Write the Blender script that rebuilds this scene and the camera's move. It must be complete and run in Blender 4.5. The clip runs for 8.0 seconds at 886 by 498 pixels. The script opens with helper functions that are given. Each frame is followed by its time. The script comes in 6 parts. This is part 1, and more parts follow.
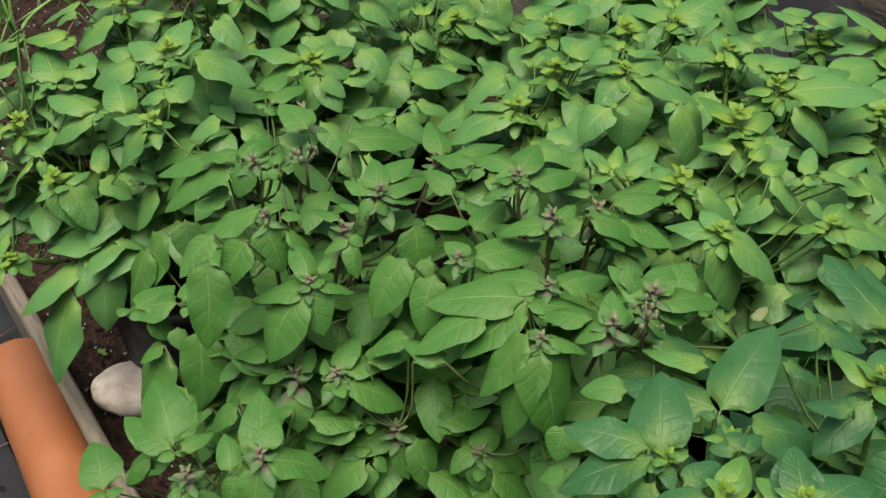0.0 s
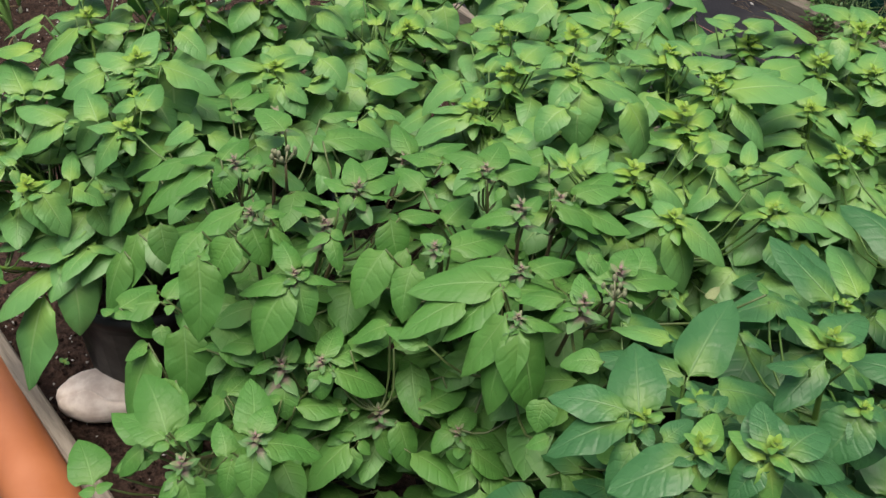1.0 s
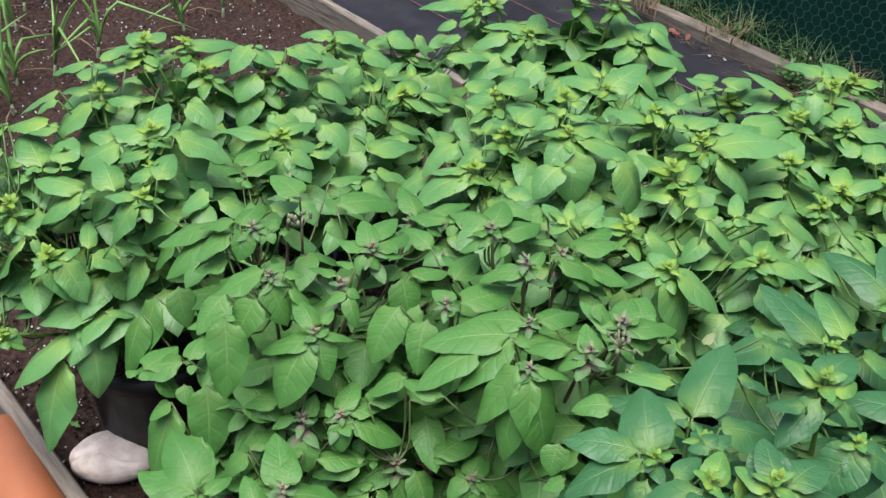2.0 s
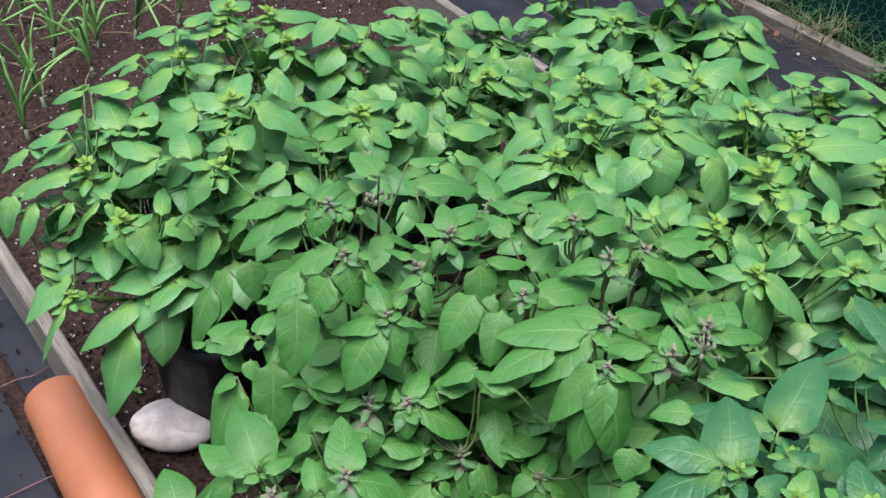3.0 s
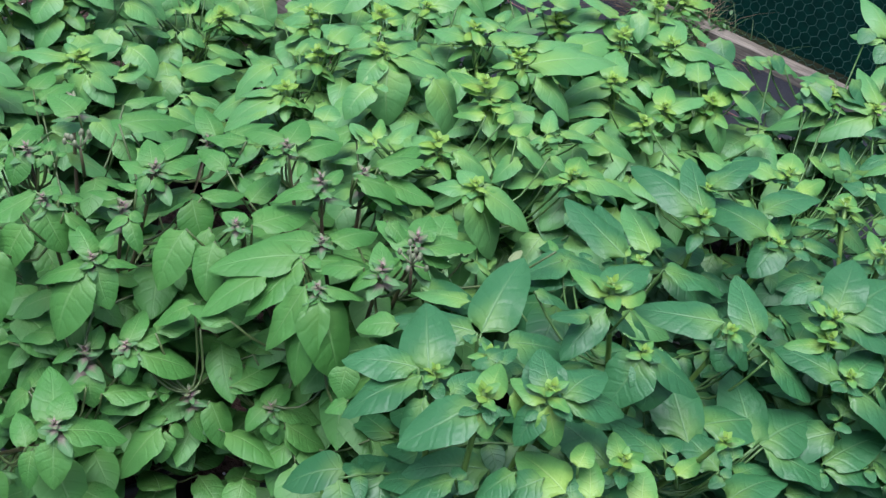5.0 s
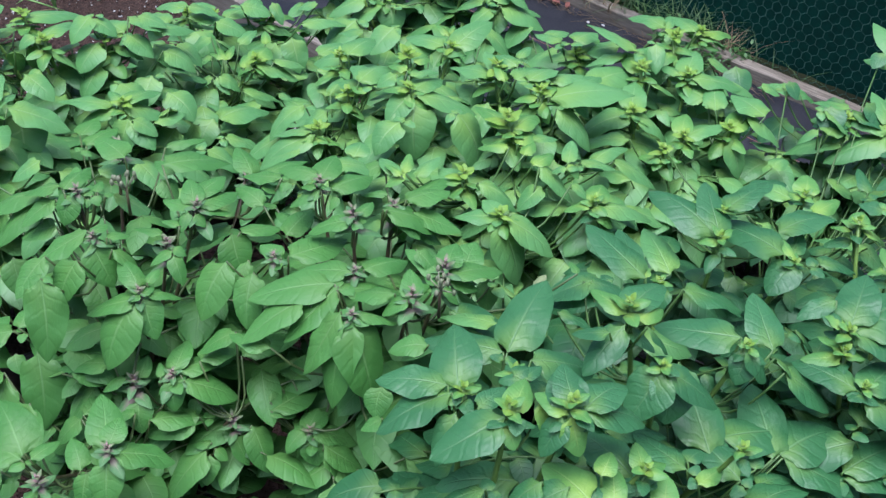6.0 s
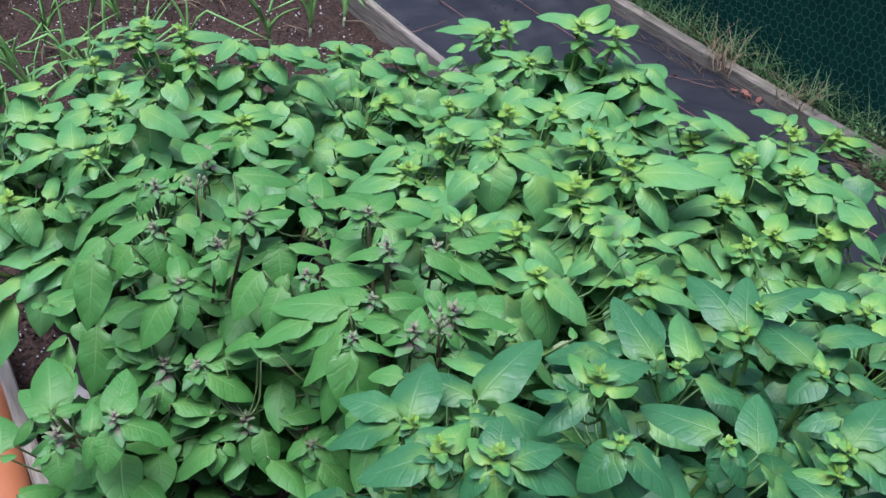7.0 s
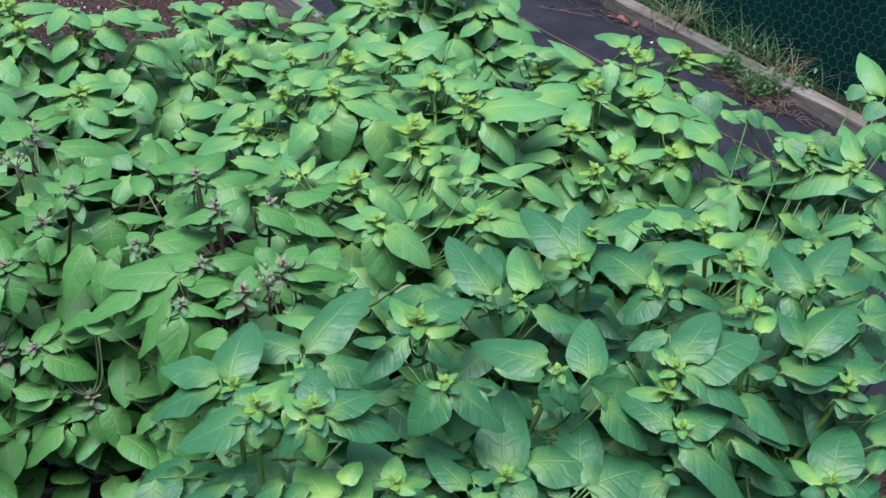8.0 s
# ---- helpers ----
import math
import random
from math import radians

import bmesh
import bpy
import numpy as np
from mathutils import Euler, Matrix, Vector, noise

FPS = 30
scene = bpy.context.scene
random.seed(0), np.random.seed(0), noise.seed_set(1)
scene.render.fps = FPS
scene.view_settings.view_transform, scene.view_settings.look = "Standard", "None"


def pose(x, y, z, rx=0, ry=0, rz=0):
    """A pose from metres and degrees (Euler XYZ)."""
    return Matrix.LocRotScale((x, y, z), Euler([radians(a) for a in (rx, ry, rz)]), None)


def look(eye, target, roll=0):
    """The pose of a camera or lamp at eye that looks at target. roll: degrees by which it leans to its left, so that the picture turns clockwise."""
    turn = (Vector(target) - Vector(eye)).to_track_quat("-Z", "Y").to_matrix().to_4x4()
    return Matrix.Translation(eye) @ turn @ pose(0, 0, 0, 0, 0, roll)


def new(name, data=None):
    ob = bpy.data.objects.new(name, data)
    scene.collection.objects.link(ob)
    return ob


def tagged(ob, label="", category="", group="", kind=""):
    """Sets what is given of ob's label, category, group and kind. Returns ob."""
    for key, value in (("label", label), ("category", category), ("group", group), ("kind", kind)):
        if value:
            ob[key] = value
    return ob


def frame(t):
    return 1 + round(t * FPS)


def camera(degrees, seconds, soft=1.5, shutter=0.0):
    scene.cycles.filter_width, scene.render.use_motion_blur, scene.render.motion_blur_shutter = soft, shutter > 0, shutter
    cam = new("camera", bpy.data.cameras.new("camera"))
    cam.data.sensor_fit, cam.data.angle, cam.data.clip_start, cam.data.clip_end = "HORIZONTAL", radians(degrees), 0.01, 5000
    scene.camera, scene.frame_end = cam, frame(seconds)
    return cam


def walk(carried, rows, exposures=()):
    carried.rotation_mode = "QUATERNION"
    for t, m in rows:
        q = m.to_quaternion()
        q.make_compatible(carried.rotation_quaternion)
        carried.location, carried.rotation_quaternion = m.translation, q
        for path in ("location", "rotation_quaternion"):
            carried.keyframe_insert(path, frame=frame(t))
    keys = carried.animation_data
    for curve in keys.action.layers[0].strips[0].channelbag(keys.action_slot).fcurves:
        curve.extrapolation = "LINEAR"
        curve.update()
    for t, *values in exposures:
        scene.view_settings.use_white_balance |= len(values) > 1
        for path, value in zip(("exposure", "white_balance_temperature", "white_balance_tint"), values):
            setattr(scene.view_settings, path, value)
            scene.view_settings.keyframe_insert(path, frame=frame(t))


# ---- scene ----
cam = camera(45.0, 8.0, soft=1.5)
# seconds, place in metres, turn in degrees
ROWS = [
    (0.0, 0.0050, 0.0020, 1.4550, 48.755, -1.354, -34.533),
    (0.2, 0.0121, -0.0099, 1.4500, 48.696, -0.398, -34.739),
    (0.5, -0.0040, -0.0170, 1.4510, 47.692, -1.479, -38.445),
    (0.7, -0.0338, -0.0194, 1.4733, 48.265, -2.102, -39.991),
    (1.0, -0.0940, -0.0190, 1.4780, 49.838, -2.982, -38.855),
    (1.2, -0.1293, -0.0069, 1.4913, 49.441, -3.766, -39.697),
    (1.5, -0.1490, -0.0290, 1.5140, 52.328, -1.742, -40.277),
    (1.7, -0.1560, -0.0370, 1.5250, 52.998, -2.477, -40.828),
    (2.8, -0.1660, 0.0000, 1.5040, 51.994, -3.627, -38.212),
    (3.0, -0.1580, 0.0080, 1.4990, 51.779, -3.381, -36.120),
    (3.5, -0.1360, 0.0080, 1.4890, 51.725, -3.299, -35.502),
    (4.0, -0.0790, 0.0020, 1.4680, 50.014, -3.604, -37.146),
    (4.5, -0.0170, -0.0210, 1.4450, 50.165, -2.843, -38.543),
    (4.8, -0.0223, -0.0741, 1.4553, 50.434, -2.945, -43.575),
    (5.0, -0.0510, -0.1060, 1.4640, 50.515, -4.870, -45.819),
    (5.2, -0.0820, -0.1270, 1.4680, 50.706, -5.896, -48.466),
    (6.3, -0.0870, -0.1790, 1.5010, 53.511, -2.010, -42.280),
    (6.5, -0.0420, -0.2220, 1.5040, 53.977, -2.832, -38.985),
    (6.8, 0.0452, -0.3125, 1.5101, 55.189, -3.952, -32.718),
    (7.0, 0.0920, -0.3530, 1.5040, 55.464, -3.297, -29.293),
    (7.2, 0.1142, -0.3678, 1.5111, 55.285, -1.945, -29.165),
    (7.5, 0.1220, -0.3680, 1.5140, 54.550, -3.995, -31.796),
    (7.8, 0.1479, -0.3838, 1.4994, 53.187, -2.860, -34.484),
    (8.0, 0.2140, -0.4140, 1.4960, 52.988, -0.719, -35.288),
]
EXPOSURES = [(0.0, 1.64, 7850.0, -2.0), (1.0, 1.88, 7500.0, 4.0), (1.5, 2.08, 7000.0, 7.0), (3.0, 2.15, 6100.0, 7.0), (5.0, 2.11, 5800.0, 7.0), (6.5, 2.15, 5600.0, 9.0), (8.0, 2.14, 5650.0, 9.0)]
walk(cam, [(t, pose(*place)) for t, *place in ROWS], EXPOSURES)

# ---- light: an overcast day, bright sky, a soft broad sun ----
world = bpy.data.worlds.new("overcast_sky")
scene.world = world
world.use_nodes = True
wn, wl = world.node_tree.nodes, world.node_tree.links
sky = wn.new("ShaderNodeTexSky")
sky.sky_type = "NISHITA"
sky.sun_disc = False
sky.sun_elevation, sky.sun_rotation = radians(80), radians(205)
sky.dust_density, sky.air_density, sky.ozone_density = 4.0, 1.0, 1.0
wl.new(sky.outputs[0], wn["Background"].inputs[0])
wn["Background"].inputs[1].default_value = 0.050
sun = new("sun", bpy.data.lights.new("sun", "SUN"))
sun.data.energy, sun.data.angle, sun.data.color = 1.5, radians(46), (1.0, 0.955, 0.985)
sun.matrix_basis = look((-0.95, -0.3, 4), (0, 0, 0))


# ---- materials ----
class Nodes:
    """A small builder of node materials."""

    def __init__(self, name):
        self.mat = bpy.data.materials.new(name)
        self.mat.use_nodes = True
        self.tree = self.mat.node_tree
        self.out = self.tree.nodes["Material Output"]
        self.bsdf = self.tree.nodes["Principled BSDF"]

    def node(self, kind, **values):
        n = self.tree.nodes.new(kind)
        for key, value in values.items():
            setattr(n, key, value)
        return n

    def put(self, socket, value):
        if hasattr(value, "links"):
            self.tree.links.new(value, socket)
        else:
            socket.default_value = value

    def math(self, op, a, b=0.0, c=0.0, clamp=False):
        n = self.node("ShaderNodeMath", operation=op, use_clamp=clamp)
        for s, v in zip(n.inputs, (a, b, c)):
            self.put(s, v)
        return n.outputs[0]

    def ramp(self, value, low, high, to_low=0.0, to_high=1.0):
        n = self.node("ShaderNodeMapRange", interpolation_type="SMOOTHSTEP")
        for s, v in zip(n.inputs, (value, low, high, to_low, to_high)):
            self.put(s, v)
        return n.outputs[0]

    def mix(self, factor, a, b):
        n = self.node("ShaderNodeMix", data_type="RGBA")
        self.put(n.inputs[0], factor)
        self.put(n.inputs[6], a if hasattr(a, "links") else (*a, 1))
        self.put(n.inputs[7], b if hasattr(b, "links") else (*b, 1))
        return n.outputs[2]

    def noise(self, scale, detail=3.0, vector=None, rough=0.55):
        n = self.node("ShaderNodeTexNoise")
        n.inputs["Scale"].default_value, n.inputs["Detail"].default_value = scale, detail
        n.inputs["Roughness"].default_value = rough
        if vector is not None:
            self.put(n.inputs["Vector"], vector)
        return n.outputs[0]

    def coords(self, which="Object"):
        return self.node("ShaderNodeTexCoord").outputs[which]

    def stretched(self, vector, sx, sy, sz):
        n = self.node("ShaderNodeMapping")
        self.put(n.inputs[0], vector)
        n.inputs["Scale"].default_value = (sx, sy, sz)
        return n.outputs[0]

    def bump(self, height, strength=0.3, distance=0.01):
        n = self.node("ShaderNodeBump")
        n.inputs["Strength"].default_value, n.inputs["Distance"].default_value = strength, distance
        self.put(n.inputs["Height"], height)
        self.tree.links.new(n.outputs[0], self.bsdf.inputs["Normal"])
        return n.outputs[0]

    def finish(self, colour, rough=0.8, spec=0.4, metal=0.0):
        self.put(self.bsdf.inputs["Base Color"], colour if hasattr(colour, "links") else (*colour, 1))
        self.put(self.bsdf.inputs["Roughness"], rough)
        self.bsdf.inputs["Specular IOR Level"].default_value = spec
        self.bsdf.inputs["Metallic"].default_value = metal
        return self.mat


def leaf_material(name, base, pale, base_tint, vein, quilt=0.5, rough=0.43, thin=0.14, spread=0.6):
    """Leaf skin: base and pale greens, a tint that spreads from the leaf's foot, pale veins, quilted relief."""
    m = Nodes(name)
    uv = m.node("ShaderNodeUVMap", uv_map="leaf").outputs[0]
    sep = m.node("ShaderNodeSeparateXYZ")
    m.put(sep.inputs[0], uv)
    across = m.math("ABSOLUTE", m.math("MULTIPLY_ADD", sep.outputs[0], 2.0, -1.0))
    along = sep.outputs[1]
    rnd = m.node("ShaderNodeObjectInfo").outputs["Random"]
    wob = m.noise(7.0, 2.0, m.coords())
    ribs = m.math("MULTIPLY_ADD", across, -1.3, m.math("MULTIPLY_ADD", along, 5.5, m.math("MULTIPLY", wob, 0.4)))
    saw = m.math("ABSOLUTE", m.math("MULTIPLY_ADD", m.math("FRACT", ribs), 2.0, -1.0))
    side = m.math("MULTIPLY", m.ramp(saw, 0.84, 1.0), m.ramp(across, 0.95, 0.25))
    mid = m.ramp(across, 0.060, 0.016)
    veins = m.math("MAXIMUM", m.math("MULTIPLY", side, 0.08), m.math("MULTIPLY", mid, m.ramp(along, 0.95, 0.25, 0.10, 0.85)))
    mottle = m.noise(22.0, 4.0, m.coords())
    col = m.mix(m.math("MULTIPLY_ADD", mottle, 0.40, m.math("MULTIPLY_ADD", rnd, 0.70, -0.1), clamp=True), base, pale)
    inner = m.math("MULTIPLY_ADD", across, 0.22, along)
    foot = m.math("MULTIPLY", m.ramp(inner, spread + 0.12, 0.08), m.ramp(m.noise(4.0, 3.0, m.coords()), 0.20, 0.55, 0.35, 1.0))
    col = m.mix(foot, col, base_tint)
    col = m.mix(veins, col, vein)
    blot = m.ramp(m.noise(55.0, 2.0, m.coords()), 0.72, 0.78, 0.0, 0.35)
    col = m.mix(blot, col, tuple(0.55 * a for a in base))
    height = m.math("MULTIPLY_ADD", m.ramp(saw, 1.0, 0.6), 0.42, m.math("MULTIPLY_ADD", mid, -1.6, m.math("MULTIPLY", m.noise(13.0, 3.0, m.coords()), 0.8)))
    cell = m.node("ShaderNodeTexVoronoi", feature="SMOOTH_F1")
    cell.inputs["Scale"].default_value = 11.0
    m.put(cell.inputs["Vector"], m.coords())
    height = m.math("MULTIPLY_ADD", cell.outputs[0], -0.55, height)
    m.bump(height, quilt * 0.50, 0.003)
    m.finish(col, m.ramp(mottle, 0.3, 0.7, rough - 0.05, rough + 0.09), 0.36)
    trans = m.node("ShaderNodeBsdfTranslucent")
    m.put(trans.inputs[0], m.mix(0.5, col, (0.10, 0.23, 0.03)))
    blend = m.node("ShaderNodeMixShader")
    blend.inputs[0].default_value = thin
    m.tree.links.new(m.bsdf.outputs[0], blend.inputs[1])
    m.tree.links.new(trans.outputs[0], blend.inputs[2])
    m.tree.links.new(blend.outputs[0], m.out.inputs[0])
    return m.mat


LEAF_GREEN = leaf_material("potato_leaf_green", (0.060, 0.170, 0.049), (0.096, 0.228, 0.072), (0.135, 0.245, 0.053), (0.160, 0.272, 0.104))
LEAF_BLUE = leaf_material("potato_leaf_blue_green", (0.025, 0.095, 0.033), (0.039, 0.131, 0.045), (0.088, 0.178, 0.040), (0.086, 0.172, 0.070), quilt=0.6, spread=0.46)
LEAF_MATT = leaf_material("potato_leaf_matt", (0.041, 0.134, 0.025), (0.067, 0.182, 0.040), (0.074, 0.170, 0.036), (0.112, 0.222, 0.072), quilt=0.55, rough=0.50)
LEAF_WEED = leaf_material("weed_leaf", (0.025, 0.078, 0.017), (0.048, 0.118, 0.028), (0.039, 0.095, 0.022), (0.056, 0.123, 0.034), quilt=0.3)
LEAF_YOUNG = leaf_material("young_leaf_lime", (0.058, 0.162, 0.036), (0.090, 0.216, 0.050), (0.180, 0.285, 0.050), (0.180, 0.285, 0.082), quilt=0.4, spread=0.66)
LEAF_TIP = leaf_material("growing_tip_yellow_green", (0.200, 0.350, 0.058), (0.250, 0.405, 0.080), (0.330, 0.430, 0.075), (0.310, 0.430, 0.115), quilt=0.3, thin=0.45)
LEAF_PURPLE = leaf_material("young_leaf_purple", (0.052, 0.136, 0.043), (0.082, 0.176, 0.062), (0.235, 0.150, 0.155), (0.190, 0.175, 0.130), quilt=0.4, rough=0.55, spread=0.56)
LEAF_MAUVE = leaf_material("growing_tip_mauve", (0.150, 0.200, 0.095), (0.200, 0.240, 0.130), (0.430, 0.215, 0.285), (0.370, 0.225, 0.260), quilt=0.3, rough=0.6, thin=0.35, spread=0.62)


def stem_material(name, low, high):
    m = Nodes(name)
    n = m.noise(40, 4, m.stretched(m.coords(), 3, 3, 0.5))
    m.bump(n, 0.25, 0.002)
    return m.finish(m.mix(m.ramp(n, 0.3, 0.7), low, high), 0.45)


STEM_GREEN = stem_material("stem_green", (0.090, 0.165, 0.030), (0.150, 0.245, 0.055))
STEM_PURPLE = stem_material("stem_purple", (0.048, 0.028, 0.024), (0.084, 0.073, 0.034))
STALK_GREEN = stem_material("leaf_stalk_green", (0.036, 0.086, 0.018), (0.064, 0.128, 0.030))
STALK_PURPLE = stem_material("leaf_stalk_dull_green", (0.042, 0.067, 0.020), (0.073, 0.106, 0.034))


def soil_material():
    m = Nodes("dark_garden_soil")
    c = m.coords()
    a, b = m.noise(5, 5, c), m.noise(70, 6, c, 0.7)
    col = m.mix(m.ramp(b, 0.3, 0.72), (0.013, 0.0075, 0.0062), (0.084, 0.050, 0.039))
    col = m.mix(m.ramp(a, 0.4, 0.7, 0, 0.5), col, (0.044, 0.027, 0.024))
    v = m.node("ShaderNodeTexVoronoi")
    v.inputs["Scale"].default_value = 90
    m.put(v.inputs["Vector"], c)
    m.bump(m.math("ADD", b, m.math("MULTIPLY", v.outputs[0], 0.8)), 0.9, 0.02)
    return m.finish(col, 0.95, 0.15)


def wood_material(name="weathered_grey_timber", shade=1.0):
    m = Nodes(name)
    c = m.coords()
    grain = m.noise(9, 6, m.stretched(c, 14, 0.9, 14), 0.65)
    stain = m.noise(4, 4, c)
    col = m.mix(m.ramp(grain, 0.32, 0.68), tuple(shade * a for a in (0.090, 0.074, 0.059)), tuple(shade * a for a in (0.224, 0.193, 0.160)))
    col = m.mix(m.ramp(stain, 0.45, 0.72, 0, 0.65), col, tuple(shade * a for a in (0.112, 0.101, 0.092)))
    m.bump(grain, 0.5, 0.006)
    return m.finish(col, 0.85, 0.2)


def membrane_material():
    m = Nodes("black_woven_membrane")
    c = m.coords()
    w1, w2 = m.node("ShaderNodeTexWave"), m.node("ShaderNodeTexWave", bands_direction="Y")
    for w in (w1, w2):
        w.inputs["Scale"].default_value, w.inputs["Distortion"].default_value = 130, 0.6
        m.put(w.inputs["Vector"], c)
    dust = m.noise(6, 6, c, 0.7)
    col = m.mix(m.ramp(dust, 0.45, 0.75, 0, 0.6), (0.0095, 0.0100, 0.0150), (0.028, 0.027, 0.033))
    m.bump(m.math("ADD", w1.outputs[1], w2.outputs[1]), 0.2, 0.001)
    return m.finish(col, m.ramp(dust, 0.3, 0.7, 0.50, 0.75), 0.28)


def plain(name, a, b, scale=18.0, rough=0.6, bump=0.15, spec=0.35):
    m = Nodes(name)
    n = m.noise(scale, 5, m.coords(), 0.6)
    m.bump(n, bump, 0.004)
    return m.finish(m.mix(m.ramp(n, 0.3, 0.7), a, b), m.ramp(n, 0.3, 0.7, rough - 0.07, rough + 0.07), spec)


SOIL, WOOD, MEMBRANE = soil_material(), wood_material(), membrane_material()
OLD_WOOD = wood_material("dirty_brown_timber", 0.85)
ORANGE = plain("orange_pipe_plastic", (0.262, 0.088, 0.036), (0.312, 0.112, 0.050), 9, 0.42, 0.04, 0.5)
POT = plain("black_pot_plastic", (0.0039, 0.0039, 0.0050), (0.0084, 0.0084, 0.0095), 25, 0.5, 0.1)
STONE = plain("pale_stone", (0.58, 0.47, 0.41), (0.80, 0.70, 0.63), 30, 0.8, 0.5, 0.2)
RED_THREAD = plain("red_thread", (0.151, 0.062, 0.050), (0.213, 0.106, 0.090), 30, 0.7)
NETTING = plain("green_windbreak_netting", (0.0017, 0.019, 0.015), (0.0034, 0.031, 0.023), 40, 0.8, 0.3, 0.1)
WIRE = plain("galvanised_wire_green", (0.015, 0.049, 0.038), (0.031, 0.076, 0.060), 60, 0.5)
GRASS = plain("grass_blade", (0.024, 0.059, 0.016), (0.053, 0.101, 0.031), 12, 0.6)
STRAW = plain("dead_straw", (0.106, 0.070, 0.039), (0.185, 0.134, 0.084), 14, 0.8)
ONION_LEAF = plain("onion_leaf", (0.095, 0.200, 0.050), (0.165, 0.285, 0.090), 10, 0.45)
ONION_WHITE = plain("onion_stem_white", (0.14, 0.19, 0.08), (0.30, 0.30, 0.24), 12, 0.5)
PERLITE = plain("white_perlite", (0.308, 0.297, 0.291), (0.448, 0.437, 0.431), 50, 0.9)
EARTH = plain("rough_grassy_earth", (0.0078, 0.010, 0.0050), (0.018, 0.020, 0.010), 3.0, 0.95, 0.8, 0.1)


# ---- mesh helpers ----
def mesh_object(name, verts, faces, material, parent=None, smooth=True, label="", kind="", uv=None):
    me = bpy.data.meshes.new(name)
    me.from_pydata([tuple(v) for v in verts], [], faces)
    if smooth:
        me.polygons.foreach_set("use_smooth", [True] * len(me.polygons))
    if uv is not None:
        layer = me.uv_layers.new(name="leaf")
        layer.data.foreach_set("uv", [a for loop in me.loops for a in uv[loop.vertex_index]])
    me.materials.append(material)
    ob = new(name, me)
    ob.parent = parent
    return tagged(ob, label, kind=kind)


def tube(points, radii, sides=6):
    """Vertices and faces of a tube along points, with a radius at each of them, closed at both ends."""
    verts, faces = [], []
    pts = [Vector(p) for p in points]
    for i, p in enumerate(pts):
        d = (pts[min(i + 1, len(pts) - 1)] - pts[max(i - 1, 0)]).normalized()
        a = d.cross(Vector((0, 0, 1)) if abs(d.z) < 0.9 else Vector((1, 0, 0))).normalized()
        b = d.cross(a)
        for k in range(sides):
            w = 2 * math.pi * k / sides
            verts.append(p + (a * math.cos(w) + b * math.sin(w)) * radii[i])
    for i in range(len(pts) - 1):
        for k in range(sides):
            q = (k + 1) % sides
            faces.append((i * sides + k, i * sides + q, (i + 1) * sides + q, (i + 1) * sides + k))
    faces.append(tuple(range(sides))[::-1])
    faces.append(tuple(range((len(pts) - 1) * sides, len(pts) * sides)))
    return verts, faces


def merge(chunks):
    verts, faces = [], []
    for v, f in chunks:
        n = len(verts)
        verts += v
        faces += [tuple(n + i for i in face) for face in f]
    return verts, faces


def bend(a, b, lift=0.0, side=0.0, steps=6):
    """Points of an arc from a to b that bulges upward and sideways."""
    a, b = Vector(a), Vector(b)
    d = b - a
    s = Vector((-d.y, d.x, 0))
    s = s.normalized() if s.length > 1e-6 else Vector((1, 0, 0))
    return [a.lerp(b, i / steps) + (Vector((0, 0, lift)) + s * side) * math.sin(math.pi * i / steps) for i in range(steps + 1)]


# ---- setting ----
def sheet(name, x0, x1, y0, y1, z, nx, ny, material, relief, scale, label, seed=0.0):
    verts, faces = [], []
    for j in range(ny + 1):
        for i in range(nx + 1):
            x, y = x0 + (x1 - x0) * i / nx, y0 + (y1 - y0) * j / ny
            h = relief * (noise.noise(Vector((x * scale, y * scale, seed))) + 0.5 * noise.noise(Vector((x * scale * 3.1, y * scale * 3.1, seed + 5))))
            verts.append((x, y, z + h))
    for j in range(ny):
        for i in range(nx):
            k = j * (nx + 1) + i
            faces.append((k, k + 1, k + nx + 2, k + nx + 1))
    return mesh_object(name, verts, faces, material, label=label, kind="structure")


BED_L, BED_R, PATH_R = 0.205, 1.668, 2.565
sheet("ground", -300, 300, -300, 300, -0.06, 60, 60, EARTH, 0.02, 0.3, "rough grassy earth reaching away around the garden beds")
sheet("soil_bed", BED_L - 0.02, BED_R + 0.02, -2.0, 6.0, 0.0, 90, 400, SOIL, 0.012, 9.0, "dark brown crumbly soil of the vegetable bed", 3.0)
sheet("path_left", -1.2, 0.075, -2.0, 6.0, -0.014, 60, 260, MEMBRANE, 0.012, 4.0, "black woven weed membrane with creases and soil on it", 7.0)
sheet("path_left_strip", 0.112, BED_L - 0.026, -2.0, 6.0, -0.016, 6, 260, MEMBRANE, 0.008, 5.0, "narrow strip of black membrane tucked beside the board", 8.0)
sheet("path_soil", -0.05, BED_L - 0.026, -2.0, 6.0, -0.030, 14, 260, SOIL, 0.006, 9.0, "bare soil between two sheets of membrane", 9.0)
sheet("path_right", BED_R + 0.015, PATH_R + 0.04, -2.0, 6.0, 0.0, 50, 260, MEMBRANE, 0.008, 4.0, "black woven weed membrane on the path", 11.0)
sheet("grass_verge", PATH_R + 0.05, 3.6, -2.0, 6.0, -0.01, 40, 160, EARTH, 0.02, 6.0, "strip of earth and grass under the fence", 13.0)


